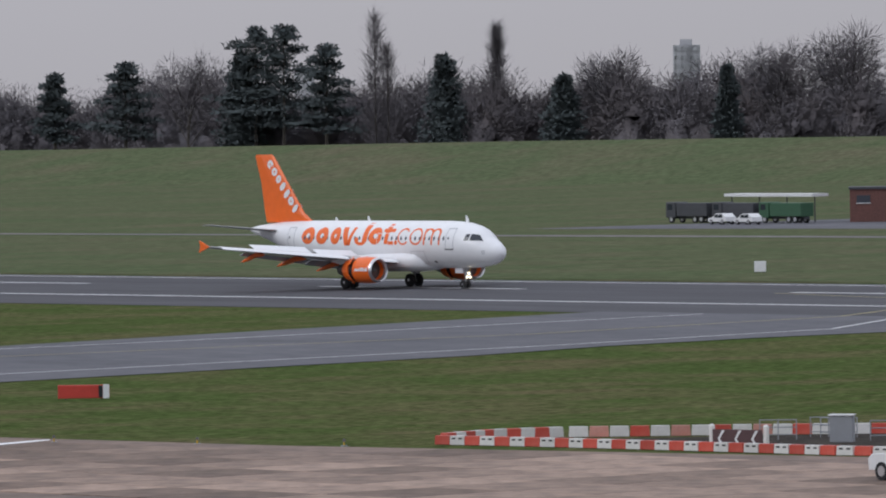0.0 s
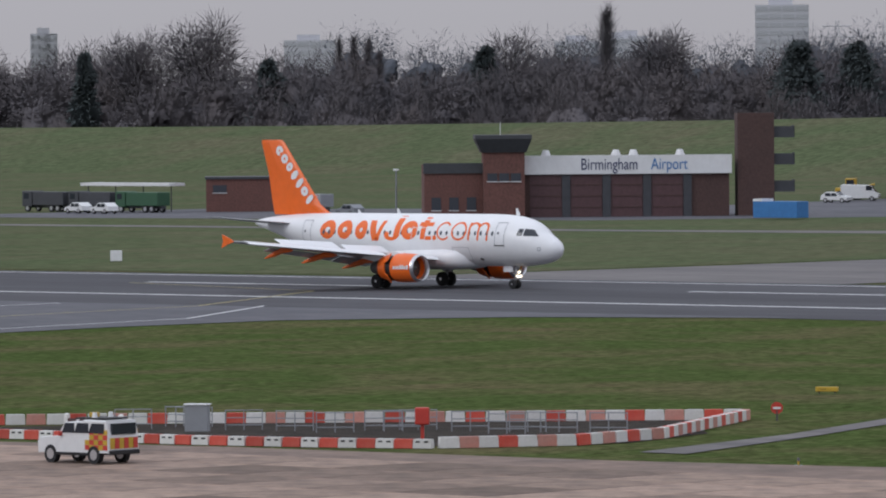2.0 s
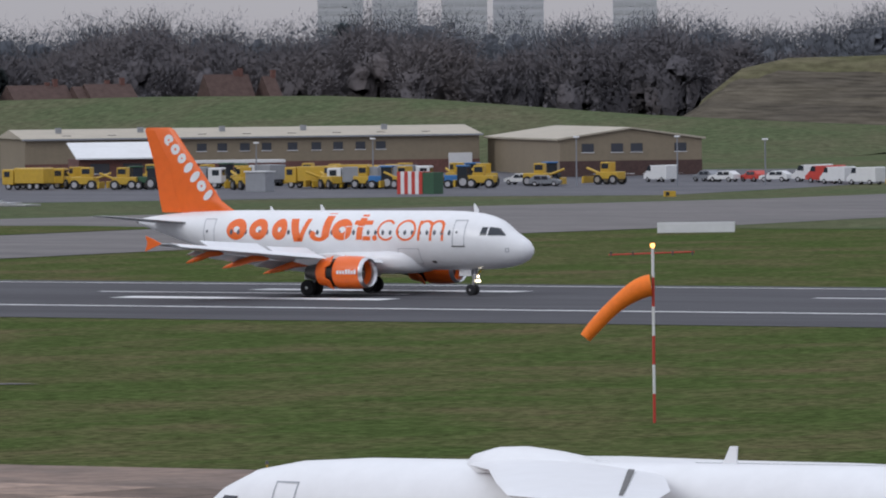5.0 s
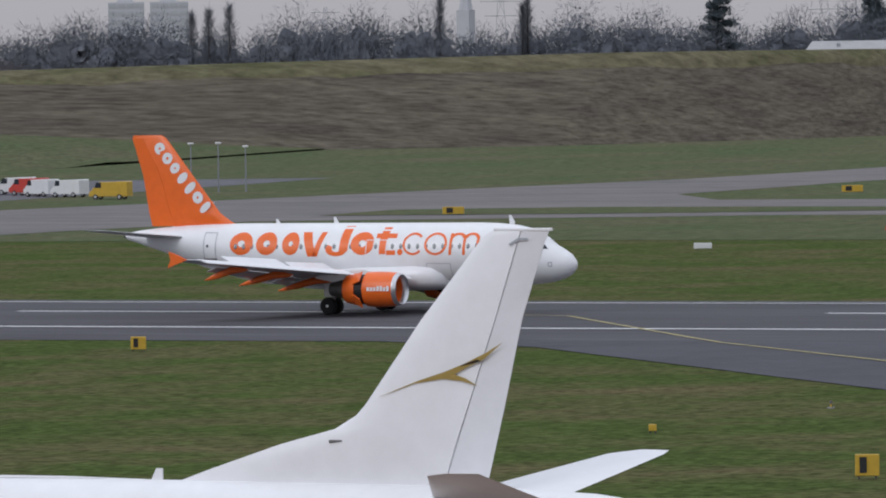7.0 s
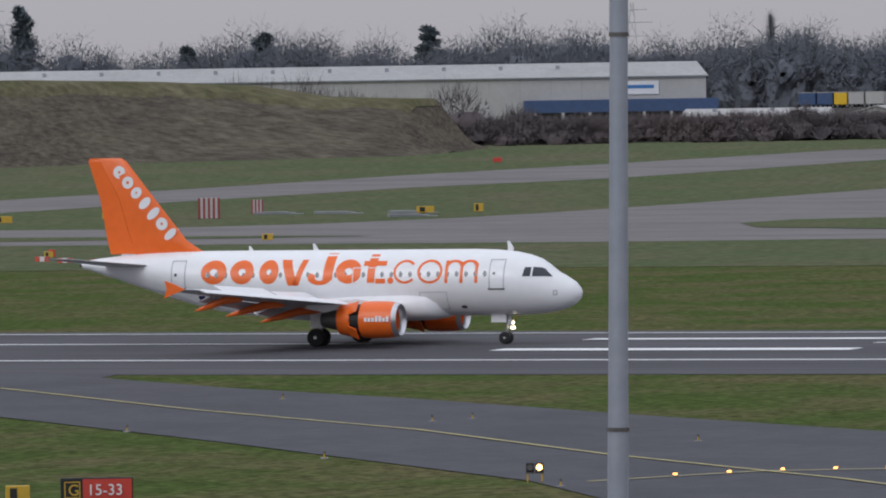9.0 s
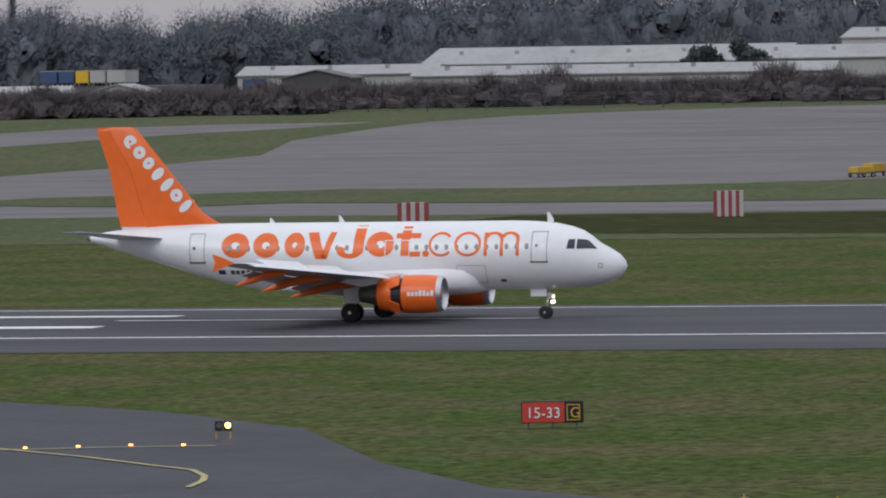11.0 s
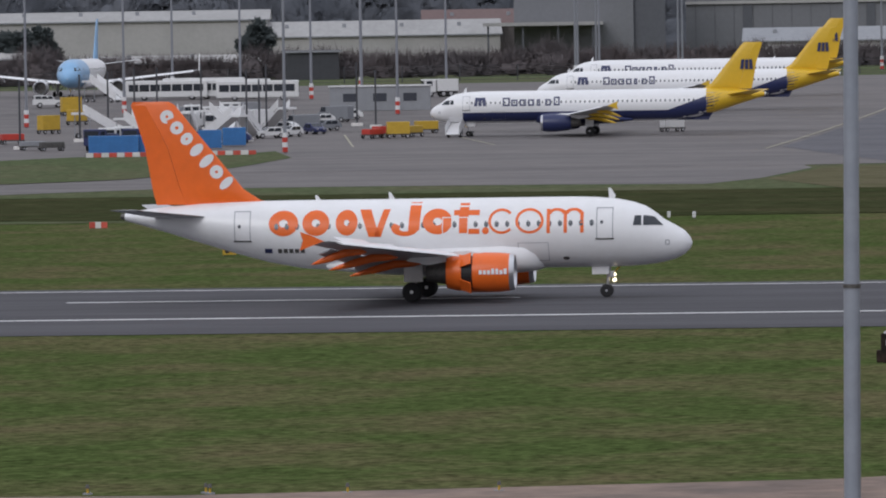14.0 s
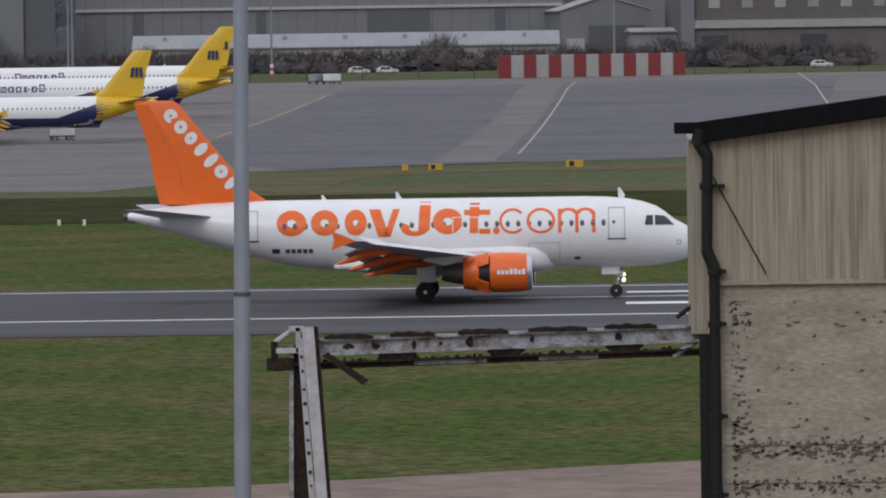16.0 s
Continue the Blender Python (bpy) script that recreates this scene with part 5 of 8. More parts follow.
for z in (3.2, 6.6, 10.0):
    bal = part("balcony", boxed(4.5, 7.2, 0.4, 4, z - 0.2, z), DARKSHEET, dt)
    part("railing", boxed(7.1, 7.2, 0.4, 4, z, z + 1.3), DARKSHEET, bal)
    part("railing", boxed(4.6, 7.2, 0.4, 0.5, z, z + 1.2), DARKSHEET, bal)
hut = thing("brick_hut", (-682, 682, -0.3), "flat-roofed dark red brick hut", "hut", turn=45)
hut.scale = (0.7, 1, 1)
part("wall", boxed(0, 17, 0, 8, 0, 4.4), BRICK, hut)
part("roof", boxed(-0.2, 17.2, -0.2, 8.2, 4.4, 4.7), DARKSHEET, hut)
windows_on(hut, [2.6, 14.2], 2.6, 3.6, 1.3)
part("flue", boxed(13.6, 15, 3, 4, 4.7, 5.2), DARKBRICK, hut)
shed = hall("shed", (-627.5, 765.7), (-607.8, 785.4), 42, -0.1, 5.9, 8.3, CLAD, CLADROOF, "large beige clad shed with a shallow gable", "shed", gable=True)
part("plinth", boxed(-0.05, 27.9, -0.12, 0.02, 0, 1.5), BRICK, shed)
windows_on(shed, [10, 18], 4.9, 5.7, 0.4)
part("door", boxed(-0.12, 0.1, 4, 14, 0, 4.2), DOORRED, shed)
for k in range(13):
    part("cladding_rib", boxed(1 + 2.07 * k, 1.08 + 2.07 * k, -0.06, 0.01, 1.5, 5.9), CLADROOF, shed)
tent = thing("arched_store", (-614, 790, 0.0), "green arched storage tent", "tent", turn=45)
tent.scale = (0.78, 1, 1)
bm = loft(bmesh.new(), [[(6.5 + 6.5 * math.cos(math.pi * k / 14) * (1 if True else 0), y, 6.4 * math.sin(math.pi * k / 14) ** 0.6) for k in range(15)] for y in (0, 5, 10, 20)])
part("cover", bm, GREENSHED, tent, "", True)
long_ = hall("long_store", (-623.3, 832.6), (-576.2, 879.7), 26, 0.4, 6.3, 7.6, CLAD, CLADROOF, "long beige clad store with a pale roof and brick base", "store")
part("plinth", boxed(-0.05, 66.6, -0.12, 0.02, 0, 2.3), BRICK, long_)
windows_on(long_, [25.7, 28.7, 32, 35.2, 39, 42.5, 45.7, 49, 52], 3.9, 5.0, 0.7)
part("door", boxed(62, 65.5, -0.15, 0.05, 0, 3.2), SHEETWHITE, long_)
for k in range(9):
    part("rooflight", boxed(6 + 6.6 * k, 7.2 + 6.6 * k, 3.5, 5, 6.22, 6.36), DARKSHEET, long_)
porch = thing("porch_office", (-599.3, 813, 0.1), "brick office with a white monopitch roof", "office", turn=45)
porch.scale = (0.84, 1, 1)
part("wall", boxed(0, 18, 0, 10, 0, 3.6), BRICK, porch)
bm = loft(bmesh.new(), [[(-0.6, -1, 3.6), (-0.6, -1, 3.8), (-0.6, 8, 5.9), (-0.6, 8, 5.7)], [(18.6, -1, 3.6), (18.6, -1, 3.8), (18.6, 8, 5.9), (18.6, 8, 5.7)]])
part("roof", bm, SHEETWHITE, porch, "white sheet roof")
windows_on(porch, [3.5, 9, 14.5], 1.6, 3.0, 1.6)
canopy = thing("canopy", (-580, 814.6, 0.1), "white flat canopy on posts", "canopy", turn=45)
canopy.scale = (0.72, 1, 1)
part("roof", boxed(0, 17, 0, 4, 3.0, 3.4), SHEETWHITE, canopy)
for k in range(5):
    part("post", tubed((0.5 + 4 * k, 0.3, 0), (0.5 + 4 * k, 0.3, 3.0), 0.08, n=6), SHEETGREY, canopy)
off = hall("airfield_office", (-544, 851), (-529.6, 865.4), 49, 0.3, 5.7, 7.0, CLAD, CLADROOF, "beige clad office block with a pale gabled roof and brick base", "office", gable=True)
part("plinth", boxed(-0.05, 20.4, -0.12, 0.02, 0, 2.4), DARKBRICK, off)
windows_on(off, [4, 8.2, 11, 17.3], 3.6, 4.8, 0.85)
windows_on(off, [5.5, 9.5, 13, 16.5], 0.6, 1.9, 1.1)

# ---- vehicles ----


def wheels_on(root, spots, r, w=0.28):
    for x, y in spots:
        bm = tubed((x, y - w / 2, r), (x, y + w / 2, r), r, n=16)
        wh = part("wheel", bm, TYRE, root, "", True)
        part("rim", tubed((x, y - w / 2 - 0.01, r), (x, y + w / 2 + 0.01, r), r * 0.58, n=12), STEEL, wh)


def car(at, turn, paint, label, profile="hatch", name="car"):
    """A road vehicle along +x: a body lofted across its width, glazing, wheels."""
    root = thing(name, at, label, name.replace("_", " "), turn=turn)
    P = {"hatch": ([(2.1, 0.35), (2.15, 0.7), (1.9, 0.85), (0.95, 1.0), (0.3, 1.45), (-1.2, 1.48), (-2.0, 1.0), (-2.1, 0.4)], 0.85, 1.3),
         "van": ([(2.6, 0.4), (2.65, 0.9), (2.3, 1.15), (1.5, 1.95), (1.2, 2.2), (-2.5, 2.3), (-2.65, 2.2), (-2.65, 0.4)], 0.97, 1.65),
         "suv": ([(2.35, 0.45), (2.4, 0.95), (2.2, 1.12), (1.05, 1.2), (0.55, 1.8), (-0.6, 1.86), (-0.7, 1.92), (-2.2, 1.9), (-2.38, 1.2), (-2.4, 0.5)], 0.95, 1.45)}[profile]
    prof, hw, rr = P
    rings = []
    for y, s in ((-hw, 0.97), (-hw * 0.93, 1.0), (hw * 0.93, 1.0), (hw, 0.97)):
        rings.append([(x * (0.985 if s < 1 else 1), y, 0.35 + (z - 0.35) * s) for x, z in prof])
    part("body", loft(bmesh.new(), rings), paint, root, "", False)
    zt = max(z for x, z in prof)
    zb = zt - (0.5 if profile != "van" else 0.75)
    if profile == "van":
        panes = [(0.9, 1.7)]
    elif profile == "suv":
        panes = [(-2.1, -1.15), (-1.05, -0.2), (-0.1, 0.62)]
    else:
        panes = [(-1.3, -0.4), (-0.3, 0.5)]
    for s in (-1, 1):
        for x0, x1 in panes:
            part("side_window", prism(bmesh.new(), [(x0, zb - 0.08), (x1 + 0.1, zb - 0.08), (x1 - 0.12, zt - 0.15), (x0, zt - 0.15)], hw * s - 0.02, hw * s + 0.02), COCKPIT, root)
        part("headlight", boxed(max(x for x, z in prof) - 0.12, max(x for x, z in prof) + 0.02, 0.55 * hw * s - 0.15, 0.55 * hw * s + 0.15, 0.62, 0.78), STEEL, root)
    xw = [(1.35 * rr / 1.3, y) for y in (-hw + 0.12, hw - 0.12)] + [(-1.25 * rr / 1.3, y) for y in (-hw + 0.12, hw - 0.12)]
    wheels_on(root, xw, 0.4 if profile == "suv" else 0.33)
    if profile == "van":
        part("windscreen", prism(bmesh.new(), [(2.32, 1.2), (1.55, 1.98), (1.5, 1.94), (2.25, 1.18)], -0.8, 0.8), COCKPIT, root)
    elif profile == "hatch":
        part("windscreen", prism(bmesh.new(), [(0.97, 1.02), (0.34, 1.46), (0.3, 1.44), (0.92, 0.99)], -0.72, 0.72), COCKPIT, root)
    else:
        part("windscreen", prism(bmesh.new(), [(1.09, 1.22), (0.6, 1.8), (0.55, 1.78), (1.04, 1.2)], -0.82, 0.82), COCKPIT, root)
        part("rear_window", boxed(-2.42, -2.3, -0.75, 0.75, 1.3, 1.78), COCKPIT, root)
    return root


def truck(at, turn, cab, load, label, length=7.0, high=2.9, name="truck"):
    root = thing(name, at, label, name, turn=turn)
    part("chassis", boxed(-length / 2, length / 2, -0.5, 0.5, 0.55, 0.85), DARKSHEET, root)
    c = part("cab", boxed(length / 2 - 1.9, length / 2, -1.2, 1.2, 0.7, 2.8, 0.12), cab, root)
    part("windscreen", boxed(length / 2 - 0.05, length / 2 + 0.02, -1.0, 1.0, 1.75, 2.55), COCKPIT, c)
    for s in (-1, 1):
        part("side_window", boxed(length / 2 - 1.3, length / 2 - 0.35, 1.2 * s - 0.02, 1.2 * s + 0.02, 1.75, 2.5), COCKPIT, c)
    part("load_body", boxed(-length / 2, length / 2 - 2.1, -1.22, 1.22, 0.9, high, 0.06), load, root)
    wheels_on(root, [(length / 2 - 1.0, y) for y in (-1, 1)] + [(-length / 2 + 1.2, y) for y in (-1, 1)] + [(-length / 2 + 2.4, y) for y in (-1, 1)], 0.5)
    return root


def tractor(at, turn, paint, label):
    root = thing("tractor", at, label, "tractor", turn=turn)
    part("bonnet", boxed(0.1, 1.9, -0.45, 0.45, 0.9, 1.75, 0.08), paint, root)
    c = part("cab", boxed(-1.3, 0.1, -0.75, 0.75, 1.2, 2.9, 0.1), COCKPIT, root)
    part("roof", boxed(-1.4, 0.2, -0.85, 0.85, 2.85, 3.05, 0.05), paint, c)
    wheels_on(root, [(-0.8, -0.95), (-0.8, 0.95)], 0.85, 0.5)
    wheels_on(root, [(1.3, -0.85), (1.3, 0.85)], 0.58, 0.4)
    return root


def plough(at, turn, paint, label):
    """A yellow works machine: body, cab, boom and blade."""
    root = thing("works_machine", at, label, "works machine", turn=turn)
    part("body", boxed(-2.0, 1.4, -1.1, 1.1, 0.7, 1.7, 0.1), paint, root)
    c = part("cab", boxed(-0.6, 0.8, -0.8, 0.8, 1.7, 3.0, 0.08), paint, root)
    for s in (-1, 1):
        part("cab_window", boxed(-0.45, 0.65, 0.8 * s - 0.02, 0.8 * s + 0.02, 2.1, 2.8), COCKPIT, c)
    part("boom", tubed((1.2, 0, 1.4), (3.4, 0, 2.2), 0.16, n=8), paint, root)
    part("blade", boxed(3.1, 3.4, -1.4, 1.4, 0.2, 1.1, 0.05), paint, root)
    wheels_on(root, [(1.0, -1.1), (1.0, 1.1), (-1.4, -1.1), (-1.4, 1.1)], 0.65, 0.4)
    return root


g = random.Random(11)
yard = [(-589, "truck", YELLOW, YELLOW), (-583, "plough", YELLOW, 0), (-579, "plough", YELLOW, 0), (-575, "tractor", GREEN, 0), (-572, "plough", YELLOW, 0), (-568, "tractor", GREEN, 0), (-564, "truck", VEHWHITE, SHEETGREY), (-560, "plough", YELLOW, 0),
        (-557, "car", RED, 0), (-552, "plough", YELLOW, 0), (-548, "truck", YELLOW, YELLOW), (-544, "plough", YELLOW, 0), (-541, "plough", YELLOW, 0), (-538, "truck", VEHWHITE, SHEETGREY), (-536, "plough", YELLOW, 0), (-533, "tractor", BLUE, 0), (-529, "plough", YELLOW, 0), (-523, "tractor", BLUE, 0), (-520, "plough", YELLOW, 0)]
yard += [(x + 1.5, k, m1, m2) for x, k, m1, m2 in yard if k != "car"]
yard += [(-570, "car", VEHWHITE, 0), (-553, "car", VEHGREY, 0), (-545, "car", VEHWHITE, 0), (-526, "car", VEHWHITE, 0), (-516, "car", VEHGREY, 0), (-512, "plough", YELLOW, 0)]
for n_, (x, k, m1, m2) in enumerate(yard):
    y = (790 if n_ < 20 else 806) + g.uniform(-5, 7)
    at = (x, y, height(y) + 0.05)
    turn = g.choice((180, 150, 200, 20))
    if k == "truck":
        truck(at, turn, m1, m2, "parked airfield lorry with a yellow or grey body")
    elif k == "plough":
        plough(at, turn, m1, "yellow winter works machine parked in the yard")
    elif k == "tractor":
        tractor(at, turn, m1, "blue tractor parked in the yard" if m1 == BLUE else "green tractor parked in the yard")
    else:
        car(at, turn, m1, "hatchback car parked among the works machines in the yard")
for x, y, m, prof, lab in ((-512, 826, VEHWHITE, "van", "white van parked by the office"), (-506, 828, VEHGREY, "hatch", "grey car parked by the office"), (-502, 826, VEHWHITE, "hatch", "white car parked by the office"), (-498, 827, RED, "hatch", "red car parked by the office"), (-494, 826, VEHWHITE, "hatch", "white car parked by the office"), (-489, 827, VEHWHITE, "van", "white van parked by the office"), (-484, 822, RED, "van", "red van parked by the office"), (-478, 815, VEHWHITE, "van", "white van at the end of the yard"), (-472, 812, VEHWHITE, "van", "white van at the end of the yard"), (-459, 800, YELLOW, "van", "yellow van at the end of the yard")):
    car((x, y, height(y) + 0.05), 180 + g.uniform(-25, 25), m, lab, prof, "van" if prof == "van" else "car")
car((-642, 770, -0.05), 30, VEHWHITE, "white van beside the beige shed", "van", "van")
car((-638, 760, -0.1), 10, VEHWHITE, "white car beside the beige shed")
plough((-648, 775, 0), 30, YELLOW, "yellow works machine beside the beige shed")
car((-642, 668, -0.25), 170, VEHGREY, "silver car parked by the fire station")
car((-650, 668, -0.25), 160, VEHGREY, "grey car parked by the fire station")
truck((-657, 676, -0.25), 180, VEHGREY, SHEETGREY, "grey tanker lorry parked beside the hut", 6.5, 2.6)
for x, m in ((-706, DARKSHEET), (-697, DARKSHEET), (-688, GREEN)):
    truck((x, 676, -0.25), 180, DARKSHEET if m != GREEN else GREEN, m, "dark lorry parked by the airfield road", 8.0, 2.7)
car((-692, 668, -0.25), 170, VEHWHITE, "white car parked before the dark lorries")
car((-686, 667, -0.25), 170, VEHWHITE, "white car parked before the dark lorries")
roofed = thing("shelter", (-704, 680, -0.3), "open shelter with a long white roof", "shelter")
part("roof", boxed(0, 17, 0, 3, 3.5, 3.9), SHEETWHITE, roofed)
for k in range(4):
    part("post", tubed((0.5 + 5.3 * k, 1, 0), (0.5 + 5.3 * k, 1, 3.5), 0.08, n=6), DARKSHEET, roofed)
skip = thing("blue_skip", (-574, 668, -0.25), "blue metal waste skip beside the tower", "skip")
part("body", boxed(0, 7, 0, 2.2, 0.2, 2.2, 0.05), BLUE, skip)
part("lid", boxed(0, 1.4, 0, 2.2, 2.2, 2.5), SHEETWHITE, skip)
for x, y, w, h, m, lab in ((-545, 776, 3.2, 2.6, SHEETGREY, "small grey kiosk in the yard"), (-604, 770, 2.0, 2.2, SHEETGREY, "grey cabinet beside the shed"), (-592, 767, 3.4, 2.0, BRICK, "red tank beside the shed")):
    k_ = thing("kiosk", (x, y, height(y)), lab, "kiosk")
    part("body", boxed(0, w, 0, 2, 0, h, 0.05), m, k_)
    part("roof", boxed(-0.15, w + 0.15, -0.15, 2.15, h, h + 0.15), SHEETWHITE, k_)
cont = thing("striped_container", (-513, 764, height(764)), "red and white striped container", "container")
for k in range(7):
    part("panel", boxed(0.55 * k, 0.55 * k + 0.54, 0, 2.2, 0, 2.9), RED if k % 2 == 0 else SHEETWHITE, cont)
part("door", boxed(3.9, 5.6, 0, 2.2, 0, 2.8), GREEN, cont)
mw = thing("metal_stack", (-568, 700, -0.3), "long low stack of bare metal sheets", "sheet stack")
for k in range(4):
    part("metal_sheet", boxed(2 * k, 44 - 3 * k, 0.3 * k, 3 + 0.3 * k, 0.1 + 0.22 * k, 0.28 + 0.22 * k), STEEL, mw)


def lamp_post(x, y, h, r=0.12, lit=False, name="lamp_post"):
    root = thing(name, (x, y, height(y)), "slim grey lamp post with a small lamp head", "lamp post")
    part("pole", tubed((0, 0, 0), (0, 0, h), r, r * 0.6, 8), MAST, root)
    part("lamp_head", boxed(-0.4, 0.4, -0.15, 0.15, h - 0.1, h + 0.12, 0.05), SHEETWHITE, root)


for x, y, h in ((-630, 664, 6), (-607, 756, 5.5), (-577, 745, 5.5), (-541, 800, 6.5), (-512, 805, 6.5), (-497, 806, 6.5), (-560, 800, 6), (-486, 810, 6), (-464, 830, 6.5), (-461, 832, 6.5), (-458, 834, 6)):
    lamp_post(x, y, h)

# ---- far apron ----
def far_at(x, y, dz=0.1):
    return (x, y, height(y) + dz)


yellow_paint = {"belly": DARKBLUE, "fin": GOLD, "tailplane": GOLD, "slat": WHITE, "accent": GOLD, "engine": DARKBLUE}
mon, mon_sts = airliner("parked_airliner", far_at(-107.6, 945.0), 180, "parked white airliner with a navy belly and golden yellow tail", 10.66, WHITE, yellow_paint, True, False, "parked airliners")
fat = [(x, zt + 0.015, zb - 0.015, w + 0.015) for x, zt, zb, w in mon_sts]
part("tail_paint", hull(fat, 36.5, 44.1, 32, False, 14), GOLD, mon, "golden yellow rear body", True)
for s in (-1, 1):
    part("swoosh", decal_grid(bmesh.new(), mon_sts, [(lambda u, v: (4.5 + 27 * u, 1.8 + 1.35 * v), 30, 6), (lambda u, v: (31.5 + 5.2 * u + 2.2 * u * v, 1.8 + 1.35 * v + 2.6 * u * v), 12, 8)], s, 0.022), DARKBLUE, mon, "navy sweep along the lower body")
    for k, (w_, h_) in enumerate(((0.95, 1.1), (0.85, 0.85), (0.85, 0.85), (0.8, 0.85), (0.5, 0.85), (0.75, 0.85), (0.8, 1.15))):
        part("word_bar", decal_grid(bmesh.new(), mon_sts, frame_rect(9.8 + 1.12 * k, 9.8 + 1.12 * k + w_, 3.95, 3.95 + h_, 0.2), s, 0.02), DARKBLUE, mon)
    for k in range(3):
        part("crest_bar", decal_grid(bmesh.new(), mon_sts, [rect(6.0 + 0.62 * k, 6.45 + 0.62 * k, 4.0, 5.1, 0.2 - 0.2 * k)], s, 0.02), DARKBLUE, mon)
    for k in range(3):
        part("fin_crest", prism(bmesh.new(), [(-(40.9 + 0.62 * k), 8.3), (-(41.35 + 0.62 * k), 8.3), (-(41.5 + 0.5 * k), 9.6), (-(41.1 + 0.5 * k), 9.6)], 0.2 * s, 0.235 * s), DARKBLUE, mon, "dark crest on the yellow fin")
copy_thing(mon, pose(*far_at(-103.8, 1050), 0, 0, 181))
copy_thing(mon, pose(*far_at(-106.0, 1112), 0, 0, 182))
blue_paint = {"belly": WHITE, "fin": SKYBLUE, "tailplane": WHITE, "slat": WHITE, "accent": WHITE, "engine": WHITE}
big, big_sts = airliner("parked_airliner", far_at(-188.4, 1142.5), -87, "parked blue and white airliner with steps at its door", 11.5, WHITE, blue_paint, True, False, "parked airliners")
big.scale = (1.08, 1.1, 1.1)
fat = [(x, zt + 0.02, zb - 0.02, w + 0.02) for x, zt, zb, w in big_sts]
part("nose_paint", hull(fat, 0.0, 13.0, 32, False, 30), SKYBLUE, big, "sky blue front body", True)
for s in (-1, 1):
    part("winglet", prism(bmesh.new(), [(-(25.3), 3.95), (-(26.2), 6.4), (-(26.8), 6.4), (-(26.9), 4.05)], 16.95 * s - 0.05, 16.95 * s + 0.05), WHITE, big, "tall white blended winglet")


def steps_on(at, turn, label="white wheeled passenger steps"):
    root = thing("passenger_steps", at, label, "steps", turn=turn)
    part("flight", loft(bmesh.new(), [[(0, -0.9, 0.4), (5.2, -0.9, 3.5), (5.2, -0.9, 3.2), (0.4, -0.9, 0.3)], [(0, 0.9, 0.4), (5.2, 0.9, 3.5), (5.2, 0.9, 3.2), (0.4, 0.9, 0.3)]]), SHEETWHITE, root)
    for s in (-1, 1):
        part("handrail", loft(bmesh.new(), [[(0, 0.9 * s, 0.5), (5.2, 0.9 * s, 3.6), (5.2, 0.9 * s, 4.6), (0, 0.9 * s, 1.5)], [(0, 0.95 * s, 0.5), (5.2, 0.95 * s, 3.6), (5.2, 0.95 * s, 4.6), (0, 0.95 * s, 1.5)]]), SHEETWHITE, root)
    part("platform", boxed(5.2, 6.8, -1, 1, 3.2, 3.5), SHEETWHITE, root)
    for x in (4.5, 6.5):
        part("support", tubed((x, 0.7, 0.4), (x, 0.7, 3.2), 0.07, n=6), SHEETGREY, root)
    wheels_on(root, [(1, -0.8), (1, 0.8), (6, -0.8), (6, 0.8)], 0.35)


steps_on(far_at(-104.4, 942.0), 78)
steps_on(far_at(-178.0, 1130.0), 150)
steps_on(far_at(-163.0, 920.0), 130, "grey wheeled passenger steps standing apart")


def striped_mast(x, y, h):
    root = thing("floodlight_mast", far_at(x, y, 0), "tall grey floodlight mast with a red and white foot", "mast", "floodlight masts")
    part("pole", tubed((0, 0, 0), (0, 0, h), 0.23, 0.12, 10), MAST, root, "", True)
    for k in range(4):
        part("band", tubed((0, 0, 0.2 + 0.6 * k), (0, 0, 0.8 + 0.6 * k), 0.34, n=12), RED if k % 2 == 0 else SHEETWHITE, root)
    part("lamp_bar", boxed(-1.6, 1.6, -0.2, 0.2, h - 0.4, h, 0.05), SHEETGREY, root)


for pan, px, r in ((-10.347, 659, 878), (-10.347, 845, 942), (-10.347, 931, 1030), (-10.347, 744, 1166), (-10.347, 1387, 892), (-10.347, 1104, 1088), (-10.347, 1190, 1218), (-10.347, 1310, 1180), (-10.347, 1435, 1140), (-10.347, 1523, 1170), (-7.383, 862, 1120), (-7.383, 925, 1060), (-7.383, 1012, 1150), (-7.383, 1245, 1290), (-7.383, 1283, 1270), (-7.383, 1430, 1330), (-1.582, 127, 1330), (-1.582, 486, 1350), (-1.582, 1092, 1340), (-5.209, 755, 1280), (-5.209, 792, 1290)):
    x, y = polar(az_at(pan, px), r)
    striped_mast(x, y, 30)
for pan, px, r, h in ((-10.347, 830, 855, 8.5), (-10.347, 869, 880, 8.8), (-10.347, 919, 930, 9), (-10.347, 1025, 960, 9), (-10.347, 1075, 980, 9), (-10.347, 1122, 1000, 9), (-10.347, 1162, 1000, 9), (-10.347, 1240, 1010, 9), (-10.347, 1320, 950, 9.5), (-10.347, 1355, 980, 9.5), (-10.347, 1515, 1010, 9), (-7.383, 680, 980, 7.5), (-7.383, 886, 1000, 8)):
    x, y = polar(az_at(pan, px), r)
    root = thing("black_post", far_at(x, y, 0), "slim black post on the apron edge", "post", "black posts")
    part("pole", tubed((0, 0, 0), (0, 0, h), 0.14, 0.12, 8), DARKSHEET, root)
    part("foot", boxed(-0.8, 0.8, -0.4, 0.4, 0, 0.5, 0.05), BARWHITE, root)


def on_apron(pan, px, r):
    return far_at(*polar(az_at(pan, px), r))


